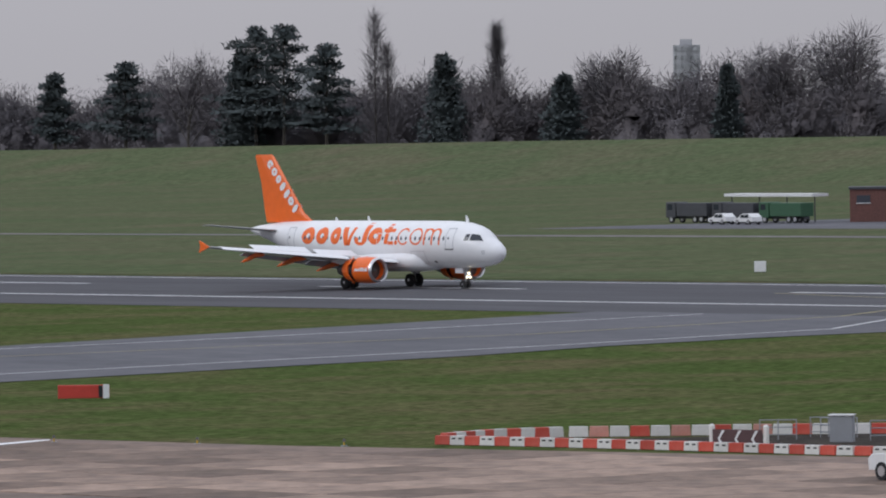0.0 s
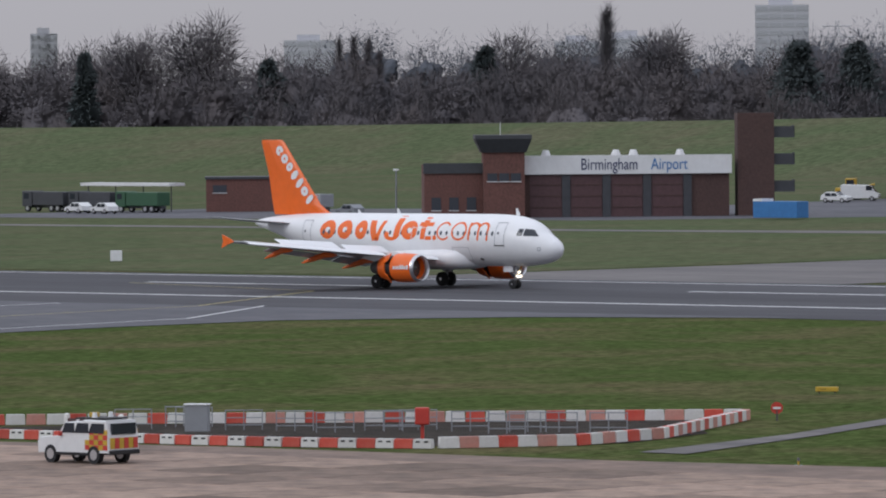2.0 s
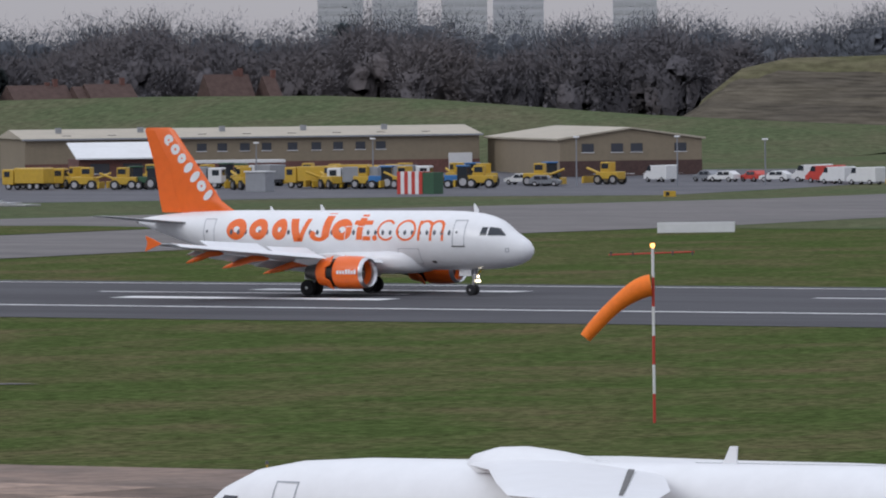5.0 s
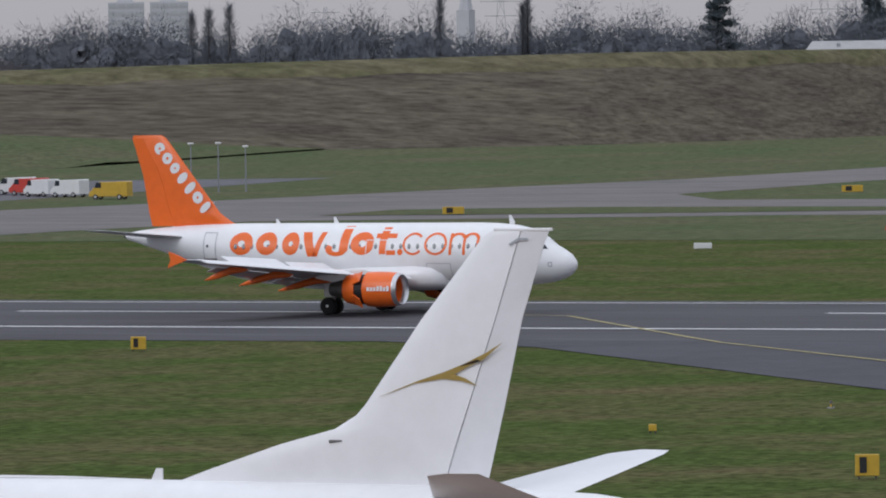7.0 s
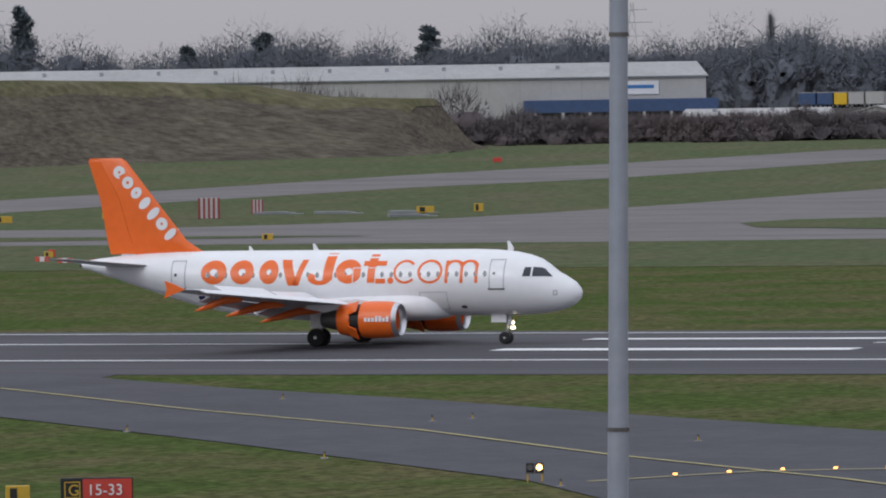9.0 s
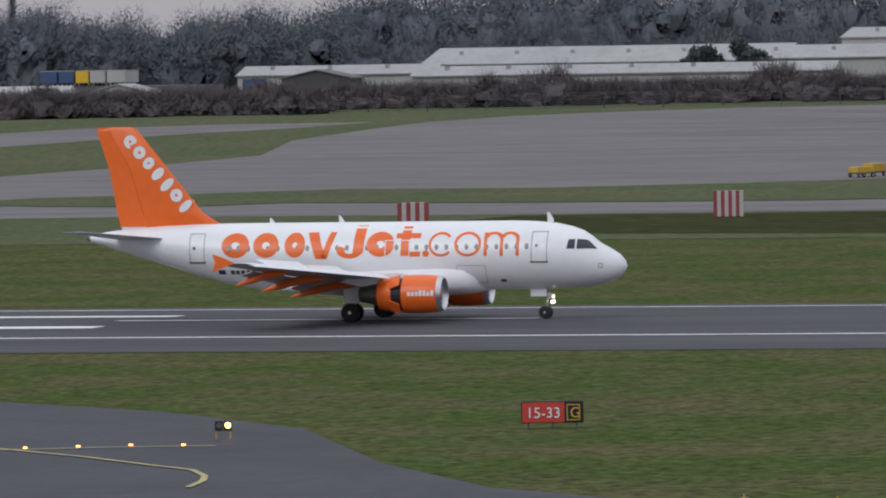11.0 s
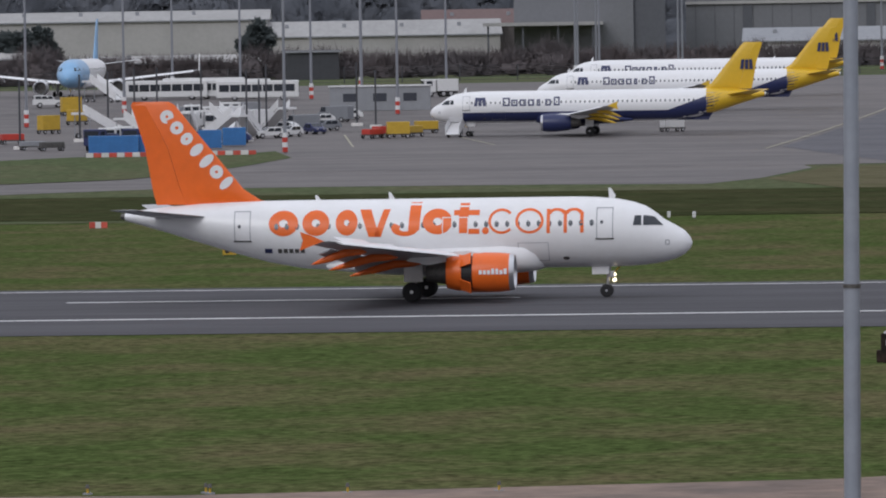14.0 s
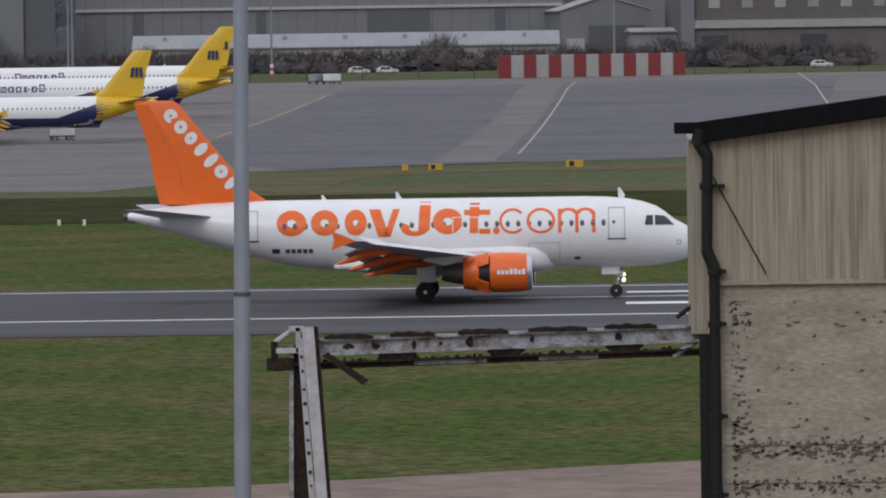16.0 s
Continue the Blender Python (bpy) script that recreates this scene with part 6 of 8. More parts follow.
# blue compound and vehicles round it
for px0, px1, r in ((1040, 1128, 895), (1129, 1232, 896), (1234, 1275, 915), (1277, 1318, 925)):
    x0, y0 = polar(az_at(-10.347, px0), r)
    w = (px1 - px0) * r / 12800
    c = thing("blue_container", far_at(x0, y0), "blue steel container at the edge of the compound", "container", "blue containers", turn=10)
    part("body", boxed(0, w, 0, 2.4, 0.15, 2.4, 0.04), BLUE, c)
    for k in range(int(w / 0.9)):
        part("rib", boxed(0.4 + 0.9 * k, 0.55 + 0.9 * k, -0.06, 0.02, 0.3, 2.3), BLUE, c)
bx, by = polar(az_at(-10.347, 1035), 886)
ring_ = thing("low_barrier", far_at(bx, by), "row of low red and white barriers round the compound", "barrier", turn=12)
for k in range(22):
    part("segment", boxed(0.95 * k, 0.95 * k + 0.9, 0, 0.4, 0, 0.55, 0.03), BARRED if k % 2 else BARWHITE, ring_)
for k, px in enumerate((1062, 1085, 1108, 1130, 1155, 1180, 1205)):
    truck(on_apron(-10.347, px, 915 + 6 * (k % 3)), 250 + 8 * (k % 3), VEHWHITE if k % 3 else DARKBLUE, VEHGREY if k % 2 else DARKBLUE, "small parked apron vehicle with a flat cab", 5.0, 2.2, "apron_truck")
for k, (px, r) in enumerate(((1165, 985), (1200, 990), (1235, 1000), (1262, 985), (1290, 990), (1330, 1000), (1180, 1020), (1225, 1030), (1275, 1020), (1310, 1040))):
    truck(on_apron(-10.347, px, r), 200 + 25 * (k % 4), VEHWHITE, SHEETWHITE if k % 3 else SHEETGREY, "white parked apron vehicle with a box body", 5.5, 2.8, "apron_truck")
for k, (px, r) in enumerate(((1385, 985), (1415, 990), (1450, 1020), (1475, 1030), (1500, 1040), (1460, 990))):
    car(on_apron(-10.347, px, r), 160 + 30 * (k % 3), VEHGREY if k % 2 else VEHWHITE, "grey or white car parked by the apron", "van" if k in (1, 3) else "hatch", "parked_van" if k in (1, 3) else "parked_car")


for k, (px, r) in enumerate(((1110, 945), (1140, 960), (1168, 940), (1196, 955), (1222, 972), (1250, 950), (1284, 962), (1308, 975), (1100, 975), (1335, 960), (1350, 985))):
    steps_on(on_apron(-10.347, px, r), 40 + 57 * k % 300, "white wheeled passenger steps parked among ground equipment")
for k, (px, r) in enumerate(((1090, 905), (1125, 908), (1150, 930), (1185, 932), (1230, 936), (1268, 938), (1300, 940), (1360, 960), (1395, 965), (1425, 1000), (1440, 975))):
    car(on_apron(-10.347, px, r), 30 * k, (VEHWHITE, VEHGREY, DARKBLUE, VEHWHITE)[k % 4], "small tug parked among ground equipment", "hatch", "apron_tug")


def bus(at, turn, label):
    root = thing("bus", at, label, "bus", "white buses", turn=turn)
    part("body", boxed(-6.5, 6.5, -1.25, 1.25, 0.4, 3.1, 0.15), VEHWHITE, root)
    for s in (-1, 1):
        for k in range(7):
            part("side_window", boxed(-6.0 + 1.72 * k, -4.45 + 1.72 * k, 1.25 * s - 0.03, 1.25 * s + 0.03, 1.4, 2.5), COCKPIT, root)
    part("windscreen", boxed(6.47, 6.53, -1.1, 1.1, 1.2, 2.7), COCKPIT, root)
    wheels_on(root, [(4, -1.1), (4, 1.1), (-3.6, -1.1), (-3.6, 1.1)], 0.5)


bus(on_apron(-10.347, 1180, 1150), 4, "long white apron bus with dark windows")
bus(on_apron(-10.347, 1340, 1140), 6, "long white apron bus with dark windows")
for px, r in ((1245, 1160), (1290, 1150)):
    bus(on_apron(-10.347, px, r), 3, "long white apron bus with dark windows")


def dolly(at, turn, m, label, high=0.9):
    root = thing("baggage_cart", at, label, "cart", turn=turn)
    part("bed", boxed(-1.6, 1.6, -0.8, 0.8, 0.4, 0.55), DARKMETAL, root)
    part("frame", boxed(-1.5, 1.5, -0.7, 0.7, 0.55, 0.55 + high, 0.04), m, root)
    wheels_on(root, [(-1.2, -0.7), (-1.2, 0.7), (1.2, -0.7), (1.2, 0.7)], 0.25, 0.2)


for pan, px, r, m, h, lab in ((-10.347, 600, 868, YELLOW, 0.7, "low yellow cart on the apron"), (-10.347, 622, 872, YELLOW, 1.0, "low yellow cart on the apron"), (-10.347, 685, 872, YELLOW, 1.4, "yellow ground power box on the apron"), (-10.347, 690, 922, YELLOW, 0.8, "long yellow baggage loader"), (-10.347, 735, 925, VEHWHITE, 0.8, "white baggage tractor on the apron"), (-10.347, 777, 900, DARKMETAL, 0.4, "dark empty apron cart"), (-10.347, 970, 1000, YELLOW, 2.0, "tall yellow ground power box"), (-10.347, 1010, 1085, YELLOW, 2.2, "tall yellow machine on the apron"), (-10.347, 1020, 1040, YELLOW, 1.6, "yellow machine on the apron"), (-10.347, 850, 960, SHEETGREY, 1.0, "grey cart on the apron"), (-10.347, 905, 955, RED, 0.8, "red cart on the apron"), (-10.347, 940, 925, SHEETGREY, 0.6, "grey cart on the apron"), (-10.347, 975, 920, DARKMETAL, 0.6, "dark cart on the apron"), (-10.347, 800, 990, YELLOW, 0.5, "yellow cart on the apron"),
                              (-7.383, 880, 950, RED, 0.7, "red apron tow bar rack"), (-7.383, 900, 955, RED, 0.9, "red cart on the apron"), (-7.383, 925, 950, YELLOW, 1.6, "yellow ground power box on the apron"), (-7.383, 950, 955, YELLOW, 0.9, "yellow cart on the apron"), (-7.383, 975, 970, YELLOW, 1.1, "yellow cart on the apron"), (-7.383, 1410, 958, VEHWHITE, 1.0, "small white apron tug"), (-1.582, 565, 1255, SHEETGREY, 1.2, "pale cart on the apron"), (-1.582, 592, 1255, SHEETWHITE, 1.2, "pale cart on the apron")):
    dolly(on_apron(pan, px, r), 12 * (px % 7), m, lab, h)
car(on_apron(-10.347, 970, 1125), 15, VEHWHITE, "white pickup beside the blue airliner", "suv", "pickup")
car(on_apron(-10.347, 760, 1160), 185, VEHWHITE, "white pickup on the far apron", "suv", "pickup")
pc = thing("site_cabin", on_apron(-7.383, 805, 1080), "grey flat-roofed site cabin on the apron", "cabin", turn=5)
part("body", boxed(0, 15, 0, 3, 0, 3.6, 0.05), SHEETGREY, pc)
part("roof", boxed(-0.2, 15.2, -0.2, 3.2, 3.6, 3.8), SHEETWHITE, pc)
for k in range(3):
    part("window", boxed(2 + 4.5 * k, 4 + 4.5 * k, -0.05, 0.05, 1.4, 2.6), WINDOWDARK, pc)
truck(on_apron(-7.383, 1000, 1140), 200, VEHWHITE, VEHWHITE, "white van-bodied lorry behind the cabin", 5.5, 2.8, "apron_truck")

# red and white blast wall
w0, w1 = Vector((-25.3, 1295)), Vector((8.2, 1308))
dv = w1 - w0
wall = thing("striped_wall", (w0.x, w0.y, height(1295)), "low wall of alternating red and white panels", "blast wall", turn=math.degrees(math.atan2(dv.y, dv.x)))
step = dv.length / 15
for k in range(15):
    pn = part("panel", boxed(step * k, step * (k + 1) - 0.04, 0, 0.5, 0, 4.2), DULLRED if k % 2 == 0 else WAREWHITE, wall)
    for j in range(8):
        part("ridge", boxed(step * k + 0.02, step * (k + 1) - 0.06, -0.08, 0.02, 0.2 + 0.5 * j, 0.4 + 0.5 * j), DULLRED if k % 2 == 0 else WAREWHITE, pn)

# boundary fence behind the apron
fx0 = -430
for k in range(50):
    x = fx0 + 10 * k
    y = 1226 + (x + 330) * 0.27
    post = thing("fence_bay", (x, y, height(y)), "bay of dark mesh boundary fence", "fence", "boundary fence bays", turn=15)
    part("post", tubed((0, 0, 0), (0, 0, 3.0), 0.1, n=6), DARKSHEET, post)
    for j in range(6):
        part("rail", boxed(0, 10.3, -0.03, 0.03, 0.3 + 0.5 * j, 0.36 + 0.5 * j), DARKSHEET, post)

# warehouses and hangars behind the fence
wh = hall("warehouse", (-618, 1366), (-473, 1423), 90, 8.0, 17.9, 21.0, WAREWHITE, WAREROOF, "long white warehouse with a shallow pale roof")
dock = part("loading_bay", boxed(118, 158, -6, 0, 2.6, 5.2), DOCKBLUE, wh, "dull blue loading dock canopy")
for k in range(7):
    part("dock_post", boxed(120 + 5.6 * k, 120.6 + 5.6 * k, -6.1, -5.6, 0, 2.6), WAREWHITE, dock)
    part("dock_door", boxed(121.5 + 5.2 * k, 124.5 + 5.2 * k, -0.2, 0, 0, 2.6), DARKSHEET, wh)
sign_ = part("sign_board", boxed(138, 146, -0.25, 0, 6.2, 8.9), SHEETWHITE, wh, "white board with a blue sign shape")
part("sign_shape", boxed(138.8, 145, -0.3, -0.25, 7.4, 8.1), BLUE, sign_)
for k in range(22):
    part("sheet_seam", boxed(6.4 * k + 2, 6.4 * k + 2.12, -0.06, 0, 0.2, 9.7), WAREROOF, wh)
yardbase = solid("raised_yard", boxed(-490, -436, 1472, 1500, 6.8, 10.5), CONCRETE, "raised concrete lorry yard behind the stores", "yard", "", "structure")
for x0, x1, m_, lab in ((-469.5, -465.7, DOCKBLUE, "dark blue lorry trailer"), (-465.4, -461.9, DOCKBLUE, "dark blue lorry trailer"), (-461.6, -458.7, GOLD, "dull orange lorry trailer"), (-458.4, -454.9, WAREWHITE, "white lorry trailer"), (-454.6, -450.5, WAREWHITE, "white lorry trailer")):
    c = thing("lorry_trailer", ((x0 + x1) / 2, 1480, 10.5), lab + " parked in the raised yard", "trailer", "parked trailers")
    w_ = (x1 - x0) / 2
    part("body", boxed(-w_, w_, -5, 5, 0.7, 3.3, 0.12), m_, c)
    part("door_frame", boxed(-w_ + 0.2, w_ - 0.2, -5.06, -4.98, 0.85, 3.1), m_, c)
    part("roof_cap", boxed(-w_ - 0.05, w_ + 0.05, -5.05, 5.05, 3.3, 3.42), WAREWHITE, c)
    wheels_on(c, [(-w_ + 0.35, 3), (w_ - 0.35, 3), (-w_ + 0.35, -3.4), (w_ - 0.35, -3.4)], 0.5)
hall("store", (-470, 1398), (-441, 1402), 14, 7.1, 9.3, 11.0, BLOCKBROWN, WAREWHITE, "low brown store with a white roof", "store")
hall("store", (-437, 1398), (-421, 1400), 20, 7.1, 8.9, 10.9, WAREWHITE, WAREROOF, "pale gabled store behind the shrubs", "store", gable=True)
rs = hall("warehouse", (-412, 1428), (-372, 1432), 24, 7.3, 12.4, 14.3, WAREWHITE, WAREROOF, "grey shed with a white roof and a blue door", "shed")
part("door", boxed(1, 6, -0.1, 0.1, 0, 4.4), DOCKBLUE, rs)
part("canopy", boxed(12, 26, -3, 0, 4.2, 4.6), WAREROOF, rs)
hall("warehouse", (-388, 1486), (-312, 1494), 60, 7.4, 14.0, 17.5, WAREWHITE, WAREROOF, "low grey warehouse with a pale roof")
lw = hall("warehouse", (-355, 1352), (-274, 1360), 18, 6.7, 12.0, 13.8, WAREWHITE, WAREROOF, "long low white store behind the shrubs")
for k in range(13):
    part("sheet_seam", boxed(6 * k + 3, 6 * k + 3.15, -0.06, 0, 0.2, 5.2), WAREROOF, lw)
hall("dark_shed", (-375, 1330), (-362, 1332), 20, 6.7, 11.9, 13.3, DARKSHEET, BLOCKBROWN, "dark gabled shed behind the fence", "shed", gable=True)
hall("warehouse", (-313, 1462), (-262, 1470), 40, 6.8, 14.3, 17.0, WAREWHITE, WAREROOF, "white wing of the warehouse")
hall("warehouse", (-298, 1490), (-205, 1502), 80, 6.8, 18.4, 20.6, WAREWHITE, WAREROOF, "huge pale warehouse behind the apron")
hall("warehouse", (-205, 1486), (-155, 1492), 50, 6.8, 14.6, 17.8, WAREWHITE, WAREROOF, "stepped lower end of the pale warehouse")
hall("store", (-254, 1388), (-237, 1390), 12, 6.5, 11.2, 12.5, BLOCKBROWN, WAREWHITE, "small white roofed store behind the fence", "store")
hall("store", (-216, 1345), (-186, 1350), 14, 6.3, 10.2, 11.6, BLOCKBROWN, WAREWHITE, "low pale roofed store behind the blue airliner", "store")
hall("store", (-178, 1330), (-168.5, 1332), 10, 6.3, 12.0, 12.25, DARKSHEET, DARKSHEET, "dark square store behind the masts", "store")
hall("red_hall", (-174, 1520), (-150, 1523), 30, 6.8, 16.6, 19.9, BLOCKBROWN, REDROOF, "long hall with a brown-red roof", "hall")
tw = hall("grey_block", (-148, 1452), (-124, 1454), 30, 6.5, 31, 31.6, HANGARGREY, HANGARDARK, "tall plain grey clad block", "building")
# side of the block, in a darker grey than its front
part("side_bay", boxed(24.02, 30.5, 1, 30, 0, 24.4), HANGARDARK, tw, "darker grey side of the block")
part("entrance_canopy", boxed(-6, 18, -12, -0.02, 9.6, 10.3), WAREROOF, tw, "flat pale canopy")
for k in range(4):
    part("canopy_post", tubed((-5 + 7 * k, -11, 0), (-5 + 7 * k, -11, 9.6), 0.2, n=8), HANGARDARK, tw)
hg = hall("hangar", (-117, 1500), (-16, 1500), 60, 6.8, 31, 33, HANGARGREY, HANGARGREY, "large blue-grey aircraft hangar with a pale rail over its doors", "hangar")
part("door_rail", boxed(0, 101, -0.6, 0, 13.2, 13.8), WAREWHITE, hg, "pale horizontal door rail")
for x0, x1 in ((11.9, 13.8), (37.5, 39.4), (60.6, 73.4), (87, 89)):
    part("door_leaf", boxed(x0, x1, -0.25, 0, 0, 13.2), HANGARDARK, hg, "slate grey door leaf")
for k in range(25):
    part("sheet_seam", boxed(4 * k + 2, 4 * k + 2.1, -0.08, 0, 0.3, 24), HANGARDARK, hg)
hall("low_store", (-101, 1444), (-16.5, 1446), 12, 6.7, 12.3, 15.0, WAREWHITE, SHEETGREY, "long low white store with a grey roof", "store")
gs = hall("gabled_shed", (-16, 1470), (2.2, 1472), 30, 6.8, 18.8, 21.6, HANGARGREY, WAREROOF, "grey shed with a pale gabled roof", "shed", gable=True)
part("door", boxed(5.6, 17.2, -0.15, 0.02, 0, 9.0), HANGARDARK, gs, "wide dark open-fronted bay")
part("annexe", boxed(1.0, 4.4, -4, -0.02, 0, 6.4), WAREWHITE, gs, "small pale annexe")
hall("lean_to", (-1.5, 1455), (9, 1456), 12, 6.8, 14.4, 15.2, SHEETGREY, WAREROOF, "low grey sheet lean-to", "shed")
hall("back_hangar", (-16, 1570), (14, 1572), 40, 7.2, 31, 32, HANGARGREY, HANGARDARK, "grey hangar behind the low stores", "hangar")
bb = hall("brown_block", (8.8, 1440), (75, 1446), 40, 6.7, 29, 30, BLOCKBROWN, BLOCKBROWN, "big brown-grey industrial block with a pale ledge", "building")
part("ledge", boxed(0, 66, -0.6, 0, 8.2, 9.8), WAREROOF, bb, "pale concrete ledge")
part("corner_pier", boxed(-0.6, 2.0, -1.0, 0, 0, 22), HANGARGREY, bb)
for k in range(9):
    part("window", boxed(5 + 6.6 * k, 7.2 + 6.6 * k, -0.12, 0.02, 12.2, 14.4), SHEETGREY if k % 2 else WAREROOF, bb)
    part("dark_bay", boxed(3.5 + 6.6 * k, 8.8 + 6.6 * k, -0.1, 0.02, 0.2, 6.8), DARKSHEET if k % 3 == 0 else BLOCKBROWN, bb)
for pan, px in ((-1.582, 690), (-1.582, 1458), (-1.582, 640)):
    car(on_apron(pan, px, 1385), 5, VEHWHITE, "white car on the road behind the apron", "hatch", "road_car")

# ---- airfield furniture ----


def box_sign(at, turn, w, h, m, label, legs=0.25, name="marker_board"):
    root = thing(name, at, label, "sign", turn=turn)
    part("board", boxed(-w / 2, w / 2, -0.12, 0.12, legs, legs + h, 0.03), m, root)
    for s in (-1, 1):
        part("leg", tubed((s * w * 0.35, 0, 0), (s * w * 0.35, 0, legs), 0.04, n=6), DARKMETAL, root)
    return root


def at_ground(x, y):
    return (x, y, height(y))


for x, y, w, h, lab in ((-490.7, 478.6, 1.1, 1.0, "small white square board on the grass"), (-469, 600, 4.6, 0.8, "low white board beside the taxiway"), (-363, 592, 7.5, 1.0, "long low white board beside the taxiway"), (-272, 579, 1.6, 0.5, "low white board in the grass")):
    box_sign(at_ground(x, y), 40, w, h, SHEETWHITE, lab, 0.15)
for x, y, w, h, t in ((-458, 594, 2.2, 0.7, 35), (-314, 476, 1.3, 0.9, 35), (-463, 749, 1.5, 0.7, 30), (-369, 720, 2.4, 0.8, 30), (-362, 814, 2.6, 0.8, 25), (-355, 831, 1.6, 0.8, 25), (-210, 369, 0.9, 0.75, 30), (-114.7, 259, 0.95, 0.85, 25), (-138.3, 288.9, 0.35, 0.3, 25), (-318, 845, 2.2, 0.8, 20), (-312, 848, 1.2, 1.0, 20), (-291.5, 726, 1.2, 0.7, 20), (-287.6, 658, 0.9, 0.6, 20), (-73.6, 517, 1.0, 0.5, 8), (-22.7, 797, 1.6, 0.7, 0), (-7.4, 801, 1.9, 0.8, 0), (-26, 795, 0.7, 0.7, 0), (-165, 864, 1.2, 1.4, 10), (-200.5, 246.3, 0.35, 0.25, 30), (-245.6, 291.7, 1.2, 0.25, 30)):
    s_ = box_sign(at_ground(x, y), t, w, h, YELLOW, "small yellow marker board on short legs", 0.12)
    if w > 0.8:
        part("dark_panel", boxed(-w * 0.32, -w * 0.02, -0.14, -0.12, 0.25, 0.12 + h - 0.1), BLACK, s_)
mk1 = box_sign(at_ground(-296.5, 361.5), 38, 0.75, 0.95, SHEETWHITE, "white and yellow marker box on the grass", 0.1)
part("yellow_face", boxed(-0.02, 0.36, -0.15, -0.12, 0.15, 1.0), YELLOW, mk1)
for x, y, w, h in ((-396.5, 1086.7, 1.4, 0.7), (-289, 662, 0.7, 0.7), (-48.7, 602.9, 0.25, 0.5), (-46.5, 601.8, 0.25, 0.5)):
    box_sign(at_ground(x, y), 15, w, h, RED if w > 0.5 else SHEETWHITE, "small red marker board" if w > 0.5 else "slim white marker peg", 0.1)
for x, y, n, t in ((-340.2, 828, 9, 23), (-341, 846, 7, 22), (-170.8, 650, 7, 13), (-149.5, 690, 8, 11)):
    st = thing("striped_cabinet", at_ground(x, y), "red and white striped equipment cabinet", "cabinet", "striped cabinets", turn=t)
    w = 2.7 if n > 7 else 1.5
    if y < 700:
        w = 2.9
    for k in range(n):
        part("stripe", boxed(w * k / n - w / 2, w * (k + 1) / n - w / 2, -0.8, 0.8, 0.1, 2.6 if w > 2 else 1.9), DULLRED if k % 2 == 0 else WAREWHITE, st)
for x, y in ((-272, 634), (-267, 631), (-278, 640), (-283, 646), (-96, 597), (-88, 597)):
    b_ = thing("striped_block", at_ground(x, y), "low red and white marker block on the grass", "marker block", "marker blocks")
    for k in range(3):
        part("segment", boxed(0.5 * k - 0.75, 0.5 * k - 0.26, -0.15, 0.15, 0, 0.5, 0.02), (BARRED, BARWHITE, BARRED)[k], b_)
for k, (x, y) in enumerate(((-320, 846), (-330, 846), (-338, 846), (-314, 830))):
    pl = thing("plate_stack", at_ground(x, y), "flat stack of grey plates on the grass", "plate stack", turn=10 * k)
    for j in range(3):
        part("plate", boxed(-3, 3 - j, -1, 1, 0.05 + 0.12 * j, 0.14 + 0.12 * j), SHEETGREY, pl)


def guidance_sign(at, turn, order, w, h, label):
    root = thing("taxiway_sign", at, label, "sign", "taxiway signs", turn=turn)
    part("housing", boxed(-w / 2 - 0.05, w / 2 + 0.05, -0.1, 0.15, 0.25, 0.25 + h + 0.05, 0.02), BLACK, root)
    split_ = w * 0.3
    x = -w / 2
    for piece in order:
        pw = split_ if piece == "G" else w - split_
        pan_ = part("panel", boxed(x, x + pw, -0.13, -0.1, 0.29, 0.25 + h), BLACK if piece == "G" else RED, root, "black panel" if piece == "G" else "red panel")
        if piece == "G":
            for q in ((x + 0.1, x + pw - 0.1, 0.36, 0.4), (x + 0.1, x + pw - 0.1, h + 0.12, h + 0.16), (x + 0.1, x + 0.14, 0.36, h + 0.16), (x + pw - 0.14, x + pw - 0.1, 0.36, h + 0.16)):
                part("border", boxed(q[0], q[1], -0.15, -0.13, q[2], q[3]), YELLOW, pan_)
        words(piece, h * 0.72, (x + (0.24 if piece == "G" else 0.16), -0.16, 0.25 + h * 0.26), YELLOW if piece == "G" else SHEETWHITE, pan_, "sign lettering")
        x += pw
    for s in (-1, 0, 1):
        part("leg", tubed((s * w * 0.4, 0, 0), (s * w * 0.4, 0, 0.25), 0.05, n=6), DARKMETAL, root)


guidance_sign(at_ground(-112.4, 261.5), 23, ("G", "15-33"), 2.75, 0.85, "red and black runway holding sign on short legs")
guidance_sign(at_ground(-73.8, 304), 14, ("15-33", "G"), 2.6, 0.9, "red and black runway holding sign on short legs")
rs = box_sign(at_ground(-317.6, 256.4), 47, 2.9, 0.75, RED, "long red airfield board with a pale end", 0.1)
part("end_panel", boxed(1.1, 1.45, -0.16, -0.1, 0.1, 0.88), SHEETWHITE, rs)
part("dark_panel", boxed(0.85, 1.08, -0.16, -0.1, 0.15, 0.82), BLACK, rs)
for x, y, lit in ((-227.9, 266.9, 0), (-221.3, 269.7, 0)):
    ne = thing("no_entry_sign", at_ground(x, y), "round red no-entry sign on a short post", "sign", "no-entry signs", turn=40)
    part("post", tubed((0, 0, 0), (0, 0, 0.5), 0.05, n=8), DARKMETAL, ne)
    disc = part("disc", tubed((0, -0.03, 0.62), (0, 0.03, 0.62), 0.29, n=28), RED, ne)
    part("bar", boxed(-0.19, 0.19, -0.06, -0.03, 0.57, 0.67), SHEETWHITE, disc)
